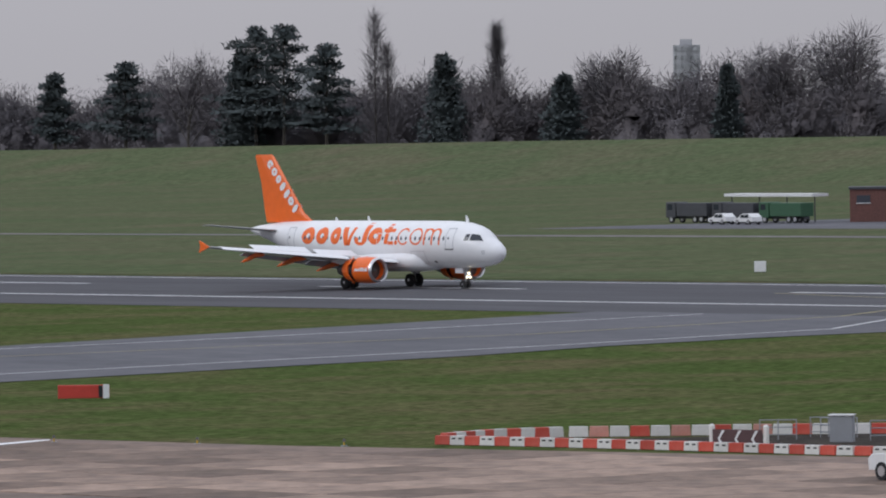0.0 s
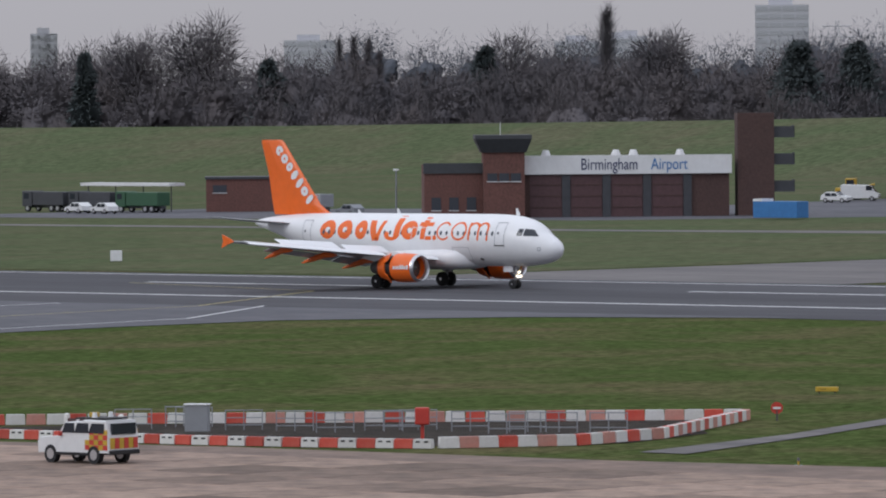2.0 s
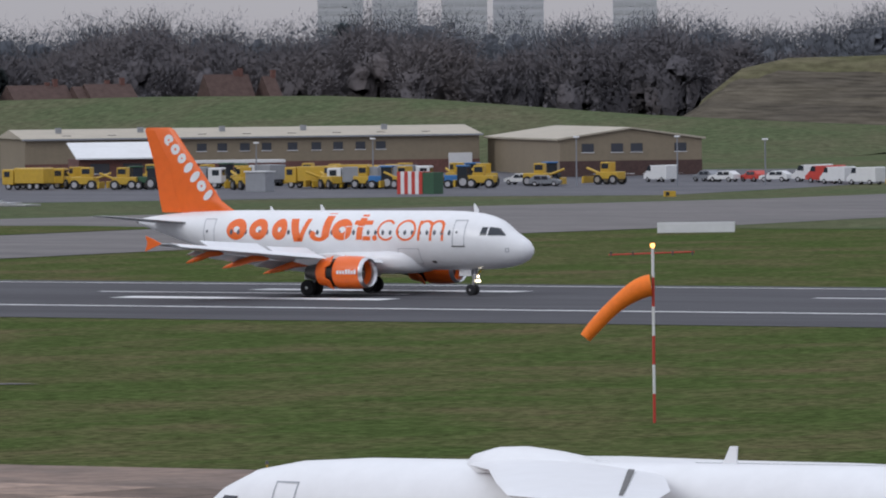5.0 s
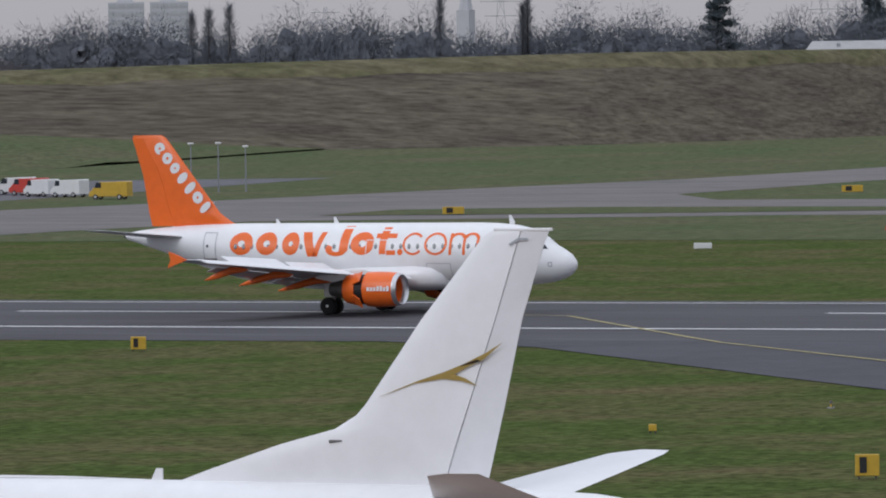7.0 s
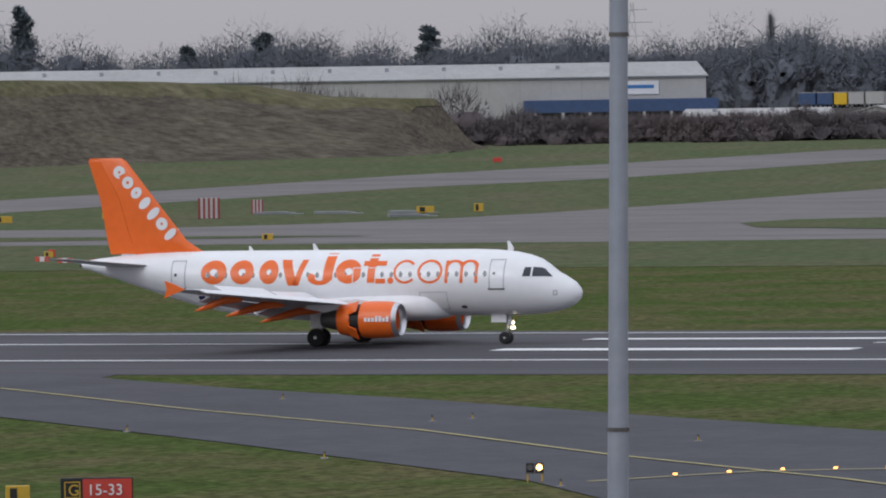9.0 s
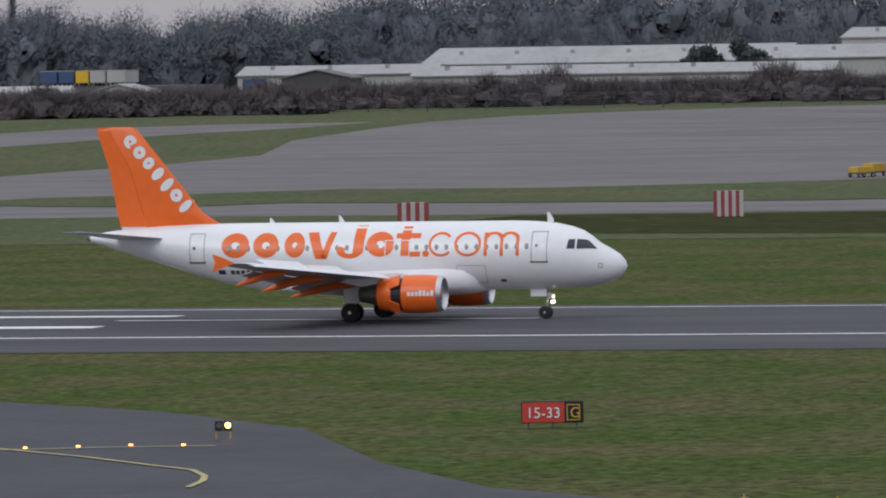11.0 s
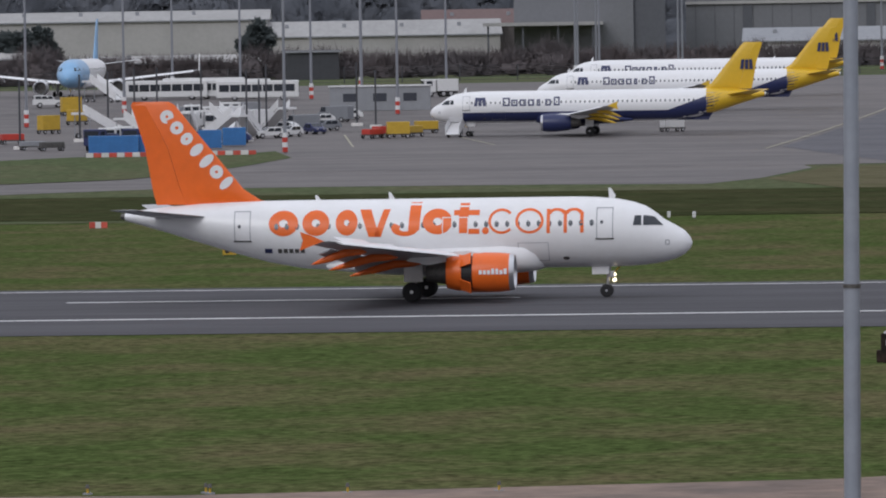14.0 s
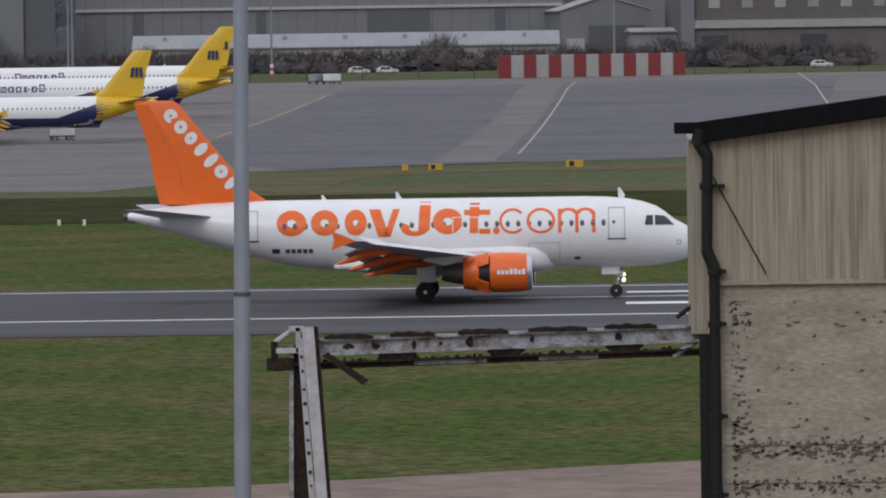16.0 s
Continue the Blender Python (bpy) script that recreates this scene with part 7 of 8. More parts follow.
for x, y in ((-199.9, 235.5), (-36.8, 251.6), (-31.7, 251), (-26.4, 251.3), (-55, 255.8), (-51.3, 254.5), (-46.3, 252.6), (-41, 251.5), (-36.6, 251.2), (-135.7, 319.5), (-116.6, 296.7), (-122.9, 332.7), (-141.1, 353.2), (-104.3, 311.9), (-98.3, 276.3), (-278, 222.5), (-270, 225), (-262, 227.5), (-168, 240.5), (-184, 238.8), (-140, 312), (-124, 330)):
    lt = thing("edge_light", at_ground(x, y), "small elevated apron edge light", "edge light", "edge lights")
    part("stem", tubed((0, 0, 0), (0, 0, 0.22), 0.04, n=8), YELLOW, lt)
    part("lens", tubed((0, 0, 0.22), (0, 0, 0.36), 0.08, 0.05, 10), DARKMETAL, lt)
    part("base_plate", tubed((0, 0, 0), (0, 0, 0.05), 0.18, n=12), SHEETGREY, lt)
for x, y in ((-96.0, 284.0), (-94.3, 286.0), (-92.6, 288.0), (-90.6, 289.0), (-88.6, 290.0), (-86.3, 290.0)):
    lt = thing("inset_light", (x, y, -0.26), "small lit amber light set in the taxiway", "inset light", "lit inset lights")
    part("rim", tubed((0, 0, 0), (0, 0, 0.04), 0.12, n=10), DARKMETAL, lt)
    part("lens", boxed(-0.07, 0.07, -0.07, 0.07, 0.04, 0.11), AMBER, lt)
gl = thing("guard_light", at_ground(-100.6, 279.6), "pair of guard lights on a frame, one lit amber", "guard light", turn=20)
part("frame", boxed(-0.38, 0.38, -0.05, 0.05, 0.35, 0.42), DARKMETAL, gl)
for s in (-1, 1):
    part("leg", tubed((s * 0.3, 0, 0), (s * 0.3, 0, 0.4), 0.04, n=6), YELLOW, gl)
    head = part("head", boxed(s * 0.19 - 0.17, s * 0.19 + 0.17, -0.1, 0.14, 0.42, 0.8, 0.03), BLACK, gl)
    part("lens", tubed((s * 0.19, -0.1, 0.61), (s * 0.19, -0.16, 0.61), 0.13, n=16), HALOGEN if s > 0 else DARKMETAL, head, "lit amber lens" if s > 0 else "")
copy_thing(gl, pose(-86.3, 296.0, -0.3, 0, 0, 20))

# windsock
ws = thing("windsock", (-173.4, 279.0, -0.3), "orange windsock on a red and white banded pole", "windsock", turn=32)
for k in range(6):
    part("pole_band", tubed((0, 0, 1.32 * k), (0, 0, 1.32 * (k + 1)), 0.07, n=10), RED if k % 2 == 0 else SHEETWHITE, ws)
part("cross_arm", tubed((-2.0, 0, 7.65), (1.9, 0, 7.75), 0.035, n=6), RED, ws)
for x in (-1.9, -0.9, 0.9, 1.8):
    part("cup", tubed((x, 0, 7.6), (x, 0, 7.8), 0.05, n=6), DARKMETAL, ws)
bm = bmesh.new()
bmesh.ops.create_uvsphere(bm, u_segments=10, v_segments=6, radius=0.11, matrix=Matrix.Translation((0, 0, 8.05)))
part("beacon", bm, AMBER, ws, "small lit red beacon", True)
rings = []
for k in range(15):
    u = k / 14
    cx, cz = -0.1 - 3.0 * u, 6.25 - 0.15 * u - 2.2 * u * u ** 0.6 * (1 if u > 0 else 0)
    r = 0.5 - 0.24 * u + 0.02 * math.sin(9 * u)
    d = Vector((-3.0, 0, -0.4 - 3.2 * u)).normalized()
    nrm = Vector((-d.z, 0, d.x))
    rings.append([(cx + nrm.x * r * math.cos(a), r * math.sin(a), cz + nrm.z * r * math.cos(a)) for a in [2 * math.pi * j / 18 for j in range(18)]])
part("sock", loft(bmesh.new(), rings, cap=False), mat("orange_fabric", (0.9, 0.2, 0.01), 0.7, 0, 0.08, 0.3, 0.3, (0.75, 0.14, 0.01), 0.8), ws, "half-filled drooping orange sock", True)

# barrier ring round the works
SEG = {}


def barrier_mesh(kind, w, h):
    key = (kind, w, h)
    if key not in SEG:
        bm = bmesh.new()
        prism(bm, [(-w / 2, 0), (w / 2, 0), (w / 2, h * 0.25), (w / 2 - 0.03, h), (-w / 2 + 0.03, h), (-w / 2, h * 0.25)], -0.2, 0.2)
        SEG[key] = mesh_of("body", bm, {"r": BARRED, "w": BARWHITE, "f": FADED}[kind])
        SEG[key + ("slot",)] = mesh_of("slot", boxed(-0.1, 0.1, -0.215, -0.19, h * 0.62, h * 0.8), BLACK)
    return key


def barrier_row(pts, w, h, kinds, slots):
    k = 0
    for a, b in zip(pts, pts[1:]):
        a, b = Vector(a), Vector(b)
        n = max(1, round((b - a).length / w))
        for i in range(n):
            p = a + (b - a) * (i + 0.5) / n
            kind = kinds[k % len(kinds)]
            key = barrier_mesh(kind, w * 0.97, h)
            root = thing("barrier_block", (p.x, p.y, -0.27), {"r": "red plastic barrier block", "w": "white plastic barrier block with two slots", "f": "faded pink-red plastic barrier block"}[kind] + " in a ring", "barrier", "barrier ring", turn=math.degrees(math.atan2(b.y - a.y, b.x - a.x)))
            o = new("body", SEG[key])
            o.parent = root
            if slots and kind == "w":
                for s in (-1, 1):
                    o2 = new("slot", SEG[key + ("slot",)])
                    o2.parent = root
                    o2.matrix_basis = Matrix.Translation((0.2 * s, 0, 0))
            k += 1


barrier_row([(-259.2, 231.0), (-252, 232.2), (-244, 233.0), (-234.6, 233.6), (-228, 235.2), (-222.9, 237.2)], 0.92, 0.42, "rw", True)
barrier_row([(-222.9, 237.6), (-219.5, 243), (-220.5, 250), (-229.5, 266.5)], 0.95, 0.5, "wfwr", False)
barrier_row([(-259.4, 231.6), (-260.3, 235.5), (-259.3, 239.2)], 0.85, 0.5, "rw", False)
barrier_row([(-259.0, 239.4), (-252, 246.5), (-244, 253.4), (-236, 260.6), (-229.8, 266.6)], 0.98, 0.5, "wfwr", False)
for x, y in ((-243.6, 234.3), (-240.6, 234.9)):
    p_ = thing("white_post", (x, y, -0.3), "thick white gate post in the barrier ring", "post")
    part("post", tubed((0, 0, 0), (0, 0, 1.15), 0.14, 0.14, 12), BARWHITE, p_)
    part("cap", tubed((0, 0, 1.15), (0, 0, 1.22), 0.14, 0.05, 12), BARWHITE, p_)
gb = thing("chevron_gate", (-242.1, 234.5, -0.3), "dark red gate board with white chevrons", "gate", turn=11)
part("board", boxed(-1.4, 1.4, -0.03, 0.03, 0.1, 0.98), DOORRED, gb)
for k in range(3):
    for s in (-1, 1):
        part("chevron", prism(bmesh.new(), [(-1.1 + 0.95 * k, 0.54), (-0.98 + 0.95 * k, 0.54), (-0.7 + 0.95 * k, 0.54 + 0.4 * s), (-0.86 + 0.95 * k, 0.54 + 0.4 * s)], -0.05, -0.035), SHEETWHITE, gb)
cab = thing("control_cabinet", (-239.2, 238.5, -0.3), "grey sloping-topped control cabinet behind the barriers", "cabinet", turn=35)
part("body", boxed(-0.55, 0.55, -0.35, 0.35, 0.3, 1.55, 0.03), SHEETGREY, cab)
part("lid", boxed(-0.6, 0.6, -0.4, 0.4, 1.55, 1.6), SHEETWHITE, cab)
rb = thing("lifebuoy_box", (-229.2, 243.2, -0.3), "red locker on a post inside the barrier ring", "locker", turn=38)
part("post", boxed(-0.08, 0.08, -0.05, 0.05, 0, 0.75), RED, rb)
part("box", boxed(-0.33, 0.33, -0.2, 0.2, 0.7, 1.5, 0.06), RED, rb)
g2 = random.Random(3)
for k in range(14):
    u = g2.random()
    x, y = -255 + 30 * u + g2.uniform(-1, 1), 238 + 12 * u + g2.uniform(0, 5)
    fr = thing("trestle", (x, y, -0.28), "grey steel trestle fence inside the barrier ring", "trestle", "steel trestles", turn=38 + g2.uniform(-12, 12))
    for z in (0.25, 0.6, 0.95):
        part("rail", tubed((-0.9, 0, z), (0.9, 0, z), 0.025, n=6), SHEETGREY, fr)
    for s in (-1, 0, 1):
        part("upright", tubed((0.88 * s, 0, 0), (0.88 * s, 0, 0.98), 0.03, n=6), SHEETGREY, fr)

# airfield patrol car
patrol = car((-216.9, 219.5, -0.25), 182, VEHWHITE, "white airfield patrol car with yellow and red squares, driving off", "suv", "patrol_car")
patrol.scale = (0.9, 1, 1)
for s in (-1, 1):
    for i in range(5):
        for j in range(4):
            if j < 2 or i < 4:
                part("square", boxed(-2.3 + 0.3 * i, -2.3 + 0.3 * i + 0.29, 0.955 * s - 0.012, 0.955 * s + 0.012, 0.62 + 0.22 * j, 0.83 + 0.22 * j), YELLOW if (i + j) % 2 else RED, patrol)
for j in range(6):
    part("square", boxed(-2.425, -2.395, -0.85 + 0.29 * j, -0.58 + 0.29 * j, 0.68, 1.15), YELLOW if j % 2 else RED, patrol)
part("bumper", boxed(-2.5, -2.3, -0.92, 0.92, 0.42, 0.62, 0.04), BLACK, patrol)
part("sill", boxed(-1.2, 1.1, -0.97, 0.97, 0.36, 0.5, 0.03), BLACK, patrol)
rack = part("roof_rack", boxed(-1.9, 0.1, -0.7, 0.7, 1.93, 2.0), BLACK, patrol)
for s in (-1, 1):
    part("beacon", tubed((-1.0, 0.5 * s, 2.0), (-1.0, 0.5 * s, 2.22), 0.14, 0.1, 12), SHEETWHITE, rack)
    part("mirror", boxed(0.72, 0.86, 0.98 * s - 0.08, 0.98 * s + 0.12 * s, 1.2, 1.4, 0.02), RED, patrol)
part("beacon", boxed(-0.6, -0.3, -0.2, 0.2, 2.0, 2.2, 0.03), YELLOW, rack)

# white aircraft on the near apron
WST = [(0.0, 2.3, 2.2, 0.05), (0.4, 2.75, 1.75, 0.55), (1.2, 3.35, 1.35, 1.0), (2.4, 3.88, 1.0, 1.42), (4.0, 4.16, 0.8, 1.68), (6.5, 4.3, 0.72, 1.78), (24, 4.42, 0.72, 1.78), (29, 4.42, 1.05, 1.7), (34, 4.4, 1.9, 1.4), (38, 4.35, 2.9, 0.95), (41, 4.2, 3.7, 0.4), (41.8, 4.1, 3.85, 0.2)]
wj = thing("white_aircraft", (-130.4, 183.0, -0.27), "plain white high-winged aircraft with a bronze bird mark on its fin", "aircraft", turn=180)
part("fuselage", hull(WST, 0, 41.8, 36, True, 50), WHITE, wj, "", True)
# its own +x points to the nose, so all lengths run backwards
rings = []
for u, w_, h_ in ((0, 0.1, 0.0), (0.08, 0.7, 0.22), (0.25, 1.15, 0.42), (0.45, 1.25, 0.46), (0.7, 1.15, 0.34), (0.9, 0.9, 0.2), (1.0, 0.3, 0.03)):
    rings.append([(-(10.0 + 4.6 * u), w_ * math.cos(math.pi * k / 12), 4.0 + (0.3 + h_) * math.sin(math.pi * k / 12)) for k in range(13)])
part("wing_fairing", loft(bmesh.new(), rings), WHITE, wj, "rounded white hump where the wings join", True)
for s in (-1, 1):
    wg = part("wing", foil([(10.4, 6.6, 0.6 * s, 4.2, 0.42, 0.1), (12.3, 6.2, 2.4 * s, 4.18, 0.36, 0.1), (14.6, 6.0, 5.5 * s, 4.0, 0.26, 0.1), (17.0, 5.0, 8.6 * s, 3.86, 0.15, 0.05), (18.6, 3.2, 9.2 * s, 3.84, 0.05, 0.02)], 22), WHITE, wj, "", True)
    part("flap_gap", foil([(16.9, 0.25, 1.9 * s, 4.26, 0.02, 0), (20.4, 0.15, 8.0 * s, 3.92, 0.01, 0)], 8), DARKMETAL, wg, "dark gap before the flap")
    part("tailplane", foil([(36.0, 3.6, 0.3 * s, 4.0, 0.11, 0), (38.6, 1.8, 5.7 * s, 5.0, 0.05, 0), (39.4, 1.0, 6.1 * s, 5.1, 0.02, 0)]), WHITE, wj, "", True)
    part("cockpit_window", decal_grid(bmesh.new(), WST, [rect(1.35, 2.1, 2.75, 3.1, 0.25)], s, 0.02), COCKPIT, wj)
    part("cabin_door", decal_grid(bmesh.new(), WST, frame_rect(3.8, 4.7, 1.9, 3.6, 0.05), s, 0.02), SEAM, wj)
    part("gold_line", decal_grid(bmesh.new(), WST, [(lambda u, v: (24 + 17 * u, 2.5 + 1.2 * u + 0.1 * v), 30, 1)], s, 0.015), LOGOGOLD, wj, "thin bronze line along the body")
    gear = part("main_gear", tubed((-18, 2.0 * s, 0.5), (-18, 1.5 * s, 1.6), 0.12, n=10), STEEL, wj)
    wheel_on(gear, "wheel", -18, 2.15 * s, 0.5, 0.5, 0.35)
bm = bmesh.new()
rings = []
for z, xl, xe, t in [(4.2, 27.0, 36.15, 0.05), (4.77, 28.65, 36.35, 0.12), (5.49, 30.9, 36.6, 0.16), (5.95, 32.7, 36.77, 0.17), (6.35, 33.4, 36.92, 0.17), (6.68, 33.72, 37.05, 0.17), (9.11, 35.55, 37.92, 0.14), (11.45, 37.55, 38.7, 0.1), (11.62, 37.8, 38.75, 0.05)]:
    rings.append([(-(xl + (xe - xl) * u), s * t * f, z) for u, f, s in [(0, 0.05, 1), (0.08, 0.6, 1), (0.3, 1, 1), (0.7, 0.9, 1), (1, 0.6, 1), (1, 0.6, -1), (0.7, 0.9, -1), (0.3, 1, -1), (0.08, 0.6, -1), (0, 0.05, -1)]])
part("fin", loft(bm, rings), WHITE, wj, "", True)
bm = bmesh.new()
rings = []
for z, xl, xe, t in [(4.3, 36.24, 37.55, 0.09), (6.68, 37.09, 38.17, 0.1), (9.11, 37.96, 38.75, 0.08), (11.3, 38.7, 39.5, 0.05), (11.62, 38.79, 39.65, 0.04)]:
    rings.append([(-xl, t, z), (-xe, 0.012, z), (-xe, -0.012, z), (-xl, -t, z)])
part("rudder", loft(bm, rings), mat("rudder_white", (0.72, 0.72, 0.74), 0.3, 0, 0.03, 0.8, 0.3, (0.62, 0.62, 0.63), 2), wj, "slightly greyer rudder")
part("tip_cap", boxed(-39.75, -37.9, -0.05, 0.05, 11.62, 11.7, 0.02), WHITE, wj)
part("tab_gap", prism(bmesh.new(), [(-38.45, 11.2), (-38.75, 11.35), (-39.0, 11.36), (-39.0, 11.42), (-38.7, 11.42), (-38.4, 11.25)], 0.07, 0.1), SEAM, wj)
part("antenna", prism(bmesh.new(), [(-19.0, 4.3), (-19.3, 4.9), (-19.55, 4.9), (-19.5, 4.3)], -0.03, 0.03), WHITE, wj)
part("antenna", prism(bmesh.new(), [(-26.6, 4.35), (-26.8, 4.75), (-27.0, 4.75), (-27.0, 4.35)], -0.03, 0.03), WHITE, wj)
part("beacon_fairing", tubed((-32.6, 0.17, 5.6), (-33.0, 0.17, 5.62), 0.05, 0.02, 8), DARKMETAL, wj)
bird = [(-34.2, 6.88), (-35.5, 7.36), (-36.35, 7.62), (-37.0, 7.86), (-37.7, 8.18), (-38.2, 8.46), (-37.6, 7.98), (-37.0, 7.72), (-36.66, 7.55), (-37.0, 7.44), (-37.4, 7.22), (-36.9, 7.36), (-36.3, 7.42), (-35.4, 7.28)]
mark = part("bird_mark", prism(bmesh.new(), bird, 0.168, 0.185), LOGOGOLD, wj, "bronze bird-shaped mark")
part("dark_stroke", prism(bmesh.new(), [(-37.55, 7.92), (-36.85, 7.78), (-36.9, 7.82), (-37.4, 7.98)], 0.186, 0.192), DARKRUST, mark)
ngw = part("nose_gear", tubed((-4.5, 0, 0.35), (-4.5, 0, 1.0), 0.08, n=8), STEEL, wj)
wheel_on(ngw, "wheel", -4.5, 0.15, 0.35, 0.36, 0.2)
# a second white wing tip on the apron
w2 = thing("white_wing_tip", (-245.26, 196.0, 1.66), "white aircraft wing reaching over the apron's edge", "aircraft wing", turn=-42)
part("wing", foil([(-0.4, 1.6, -9.0, -0.55, 0.16, 0), (0.0, 1.3, -4.0, -0.25, 0.12, 0), (0.3, 0.9, -0.6, 0.0, 0.07, 0), (0.5, 0.6, 0.0, 0.05, 0.03, 0)]), WHITE, w2, "", True)
part("stand", tubed((-0.9, -6, -1.94), (-0.9, -6, -0.35), 0.09, n=8), SHEETGREY, w2)

# ---- grey light poles in front ----


def near_pole(x, y, r, lean, joint, top_joint, label):
    root = thing("light_pole", (x, y, -0.3), label, "light pole", "near light poles")
    root.matrix_basis = pose(x, y, -0.3, 0, lean, 0)
    part("lower_tube", tubed((0, 0, 0), (0, 0, joint), r * 1.12, r * 1.07, 12), POLE, root, "", True)
    part("collar", tubed((0, 0, joint - 0.03), (0, 0, joint + 0.03), r * 1.16, n=12), DARKMETAL, root)
    part("middle_tube", tubed((0, 0, joint), (0, 0, top_joint), r * 1.02, r * 0.9, 12), POLE, root, "", True)
    part("collar", tubed((0, 0, top_joint - 0.02), (0, 0, top_joint + 0.04), r * 1.0, n=12), DARKMETAL, root)
    part("upper_tube", tubed((0, 0, top_joint), (0, 0, top_joint + 5), r * 0.96, r * 0.7, 12), POLE, root, "", True)
    part("door", boxed(-r * 0.5, r * 0.5, -r * 1.15, -r * 0.9, 0.6, 1.3), POLE, root)
    arm = part("lamp_arm", tubed((-1.2, 0, top_joint + 5), (1.2, 0, top_joint + 5), 0.06, n=8), POLE, root)
    for s in (-1, 1):
        part("lamp_head", boxed(s * 1.2 - 0.35, s * 1.2 + 0.35, -0.25, 0.25, top_joint + 4.95, top_joint + 5.15, 0.05), SHEETGREY, arm)


near_pole(-36.25, 104.0, 0.155, 1.0, 11.0, 17.0, "grey galvanised light pole with a stepped joint")
near_pole(-6.24, 110.0, 0.118, 0.6, 12.2, 19.0, "grey galvanised light pole with a stepped joint")

# ---- old hangar with its door gantry ----
hang = thing("old_hangar", (0.92, 110.0, -0.3), "weathered cream hangar end with flaking render and a black eave", "hangar")
part("wall", boxed(0.1, 14, 0, 18, 0, 12.25), RENDERED, hang, "flaking cream rendered brick wall")
bm = bmesh.new()
loft(bm, [[(0.1, y, 12.3), (14, y, 12.3), (14, y, 16.2), (0.1, y, 14.42)] for y in (-0.05, 0.3)])
part("cladding", bm, CREAM, hang, "stained cream sheet cladding")
for k in range(34):
    x = 0.3 + 0.4 * k
    part("cladding_rib", boxed(x, x + 0.035, -0.075, -0.04, 12.34, 14.4 + (x - 0.1) * 0.13), CREAM, hang)
part("drip_rail", boxed(0.05, 14, -0.1, 0.0, 12.24, 12.31), RENDERED, hang)
bm = bmesh.new()
loft(bm, [[(-0.05, -0.3, 14.42), (14.2, -0.3, 16.25), (14.2, -0.3, 16.55), (-0.05, -0.3, 14.72)], [(-0.05, 0.4, 14.42), (14.2, 0.4, 16.25), (14.2, 0.4, 16.55), (-0.05, 0.4, 14.72)], [(-0.05, 18, 12.0), (14.2, 18, 13.2), (14.2, 18, 13.5), (-0.05, 18, 12.3)]])
part("eave", bm, FELT, hang, "black felted eave")
part("gutter_end", boxed(-0.42, 0.0, -0.25, 0.05, 14.55, 14.72), FELT, hang)
part("side_cladding", boxed(-0.2, 0.08, -0.02, 6, 11.5, 14.45), CREAM, hang, "narrow return of stained cladding")
part("corner_post", boxed(-0.08, 0.1, -0.04, 0.3, 0, 11.5), PIPE, hang)
pipe = part("downpipe", tubed((0.05, -0.2, 12.75), (0.08, -0.2, 14.25), 0.085, n=14), PIPE, hang, "thick black iron downpipe", True)
part("pipe_bend", tubed((0.08, -0.2, 14.2), (-0.06, -0.2, 14.42), 0.095, n=14), PIPE, pipe)
part("pipe_bend", tubed((-0.06, -0.2, 14.38), (-0.02, -0.2, 14.62), 0.11, n=14), PIPE, pipe)
part("pipe_bend", tubed((0.05, -0.2, 12.78), (0.16, -0.2, 12.5), 0.095, n=14), PIPE, pipe)
part("pipe_length", tubed((0.16, -0.2, 0.0), (0.16, -0.2, 12.55), 0.085, n=14), PIPE, pipe)
for z in (3, 6, 9.0, 10.2, 11.6, 12.4, 13.7):
    part("pipe_clip", tubed((0.16 if z < 12.6 else 0.06, -0.2, z), (0.16 if z < 12.6 else 0.06, -0.2, z + 0.1), 0.11, n=14), PIPE, pipe)
    part("pipe_bracket", boxed(0.16, 0.34, -0.22, -0.1, z + 0.02, z + 0.08), PIPE, pipe)
part("loose_wire", tubed((0.1, -0.15, 14.0), (0.95, -0.1, 12.4), 0.012, n=6), PIPE, hang)
g3 = random.Random(8)
for k in range(330):
    row = g3.choice((9.8, 9.72, 9.66, 9.2, 9.15, 10.1, 11.7, 8.4, 7.9, 9.82, 9.7))
    x = 0.45 + 3.6 * g3.random() ** 0.8
    if row > 9.9 and g3.random() < 0.6:
        x = 0.42 + 0.3 * g3.random()
    z = row + g3.uniform(-0.12, 0.12)
    n = g3.randint(5, 8)
    w, h = g3.uniform(0.012, 0.07), g3.uniform(0.01, 0.032)
    pts = [(x + w * math.cos(2 * math.pi * i / n) * g3.uniform(0.5, 1.2), z + h * math.sin(2 * math.pi * i / n) * g3.uniform(0.5, 1.2)) for i in range(n)]
    part("flaked_patch", prism(bmesh.new(), pts, -0.012, 0.01), EXPOSED, hang)
bm = bmesh.new()
for k in range(900):
    band = g3.choice((9.8, 9.75, 9.7, 9.64, 9.2, 9.16, 9.12, 8.2, 7.6, 7.0))
    x, z = 0.42 + 3.9 * g3.random(), band + g3.gauss(0, 0.05)
    if g3.random() < 0.18:
        x, z = 0.4 + abs(g3.gauss(0, 0.12)), g3.uniform(7.0, 12.0)
    if g3.random() < 0.1:
        z = g3.uniform(7.0, 12.0)
    w, h = g3.uniform(0.008, 0.045), g3.uniform(0.008, 0.03)
    pts = [(x - w, z - h * g3.random()), (x - w * g3.random(), z - h), (x + w, z - h * g3.random()), (x + w * g3.uniform(0.4, 1), z + h), (x - w * g3.uniform(0.2, 1), z + h * g3.random())]
    loft(bm, [[(px, -0.009, pz) for px, pz in pts], [(px, 0.01, pz) for px, pz in pts]])
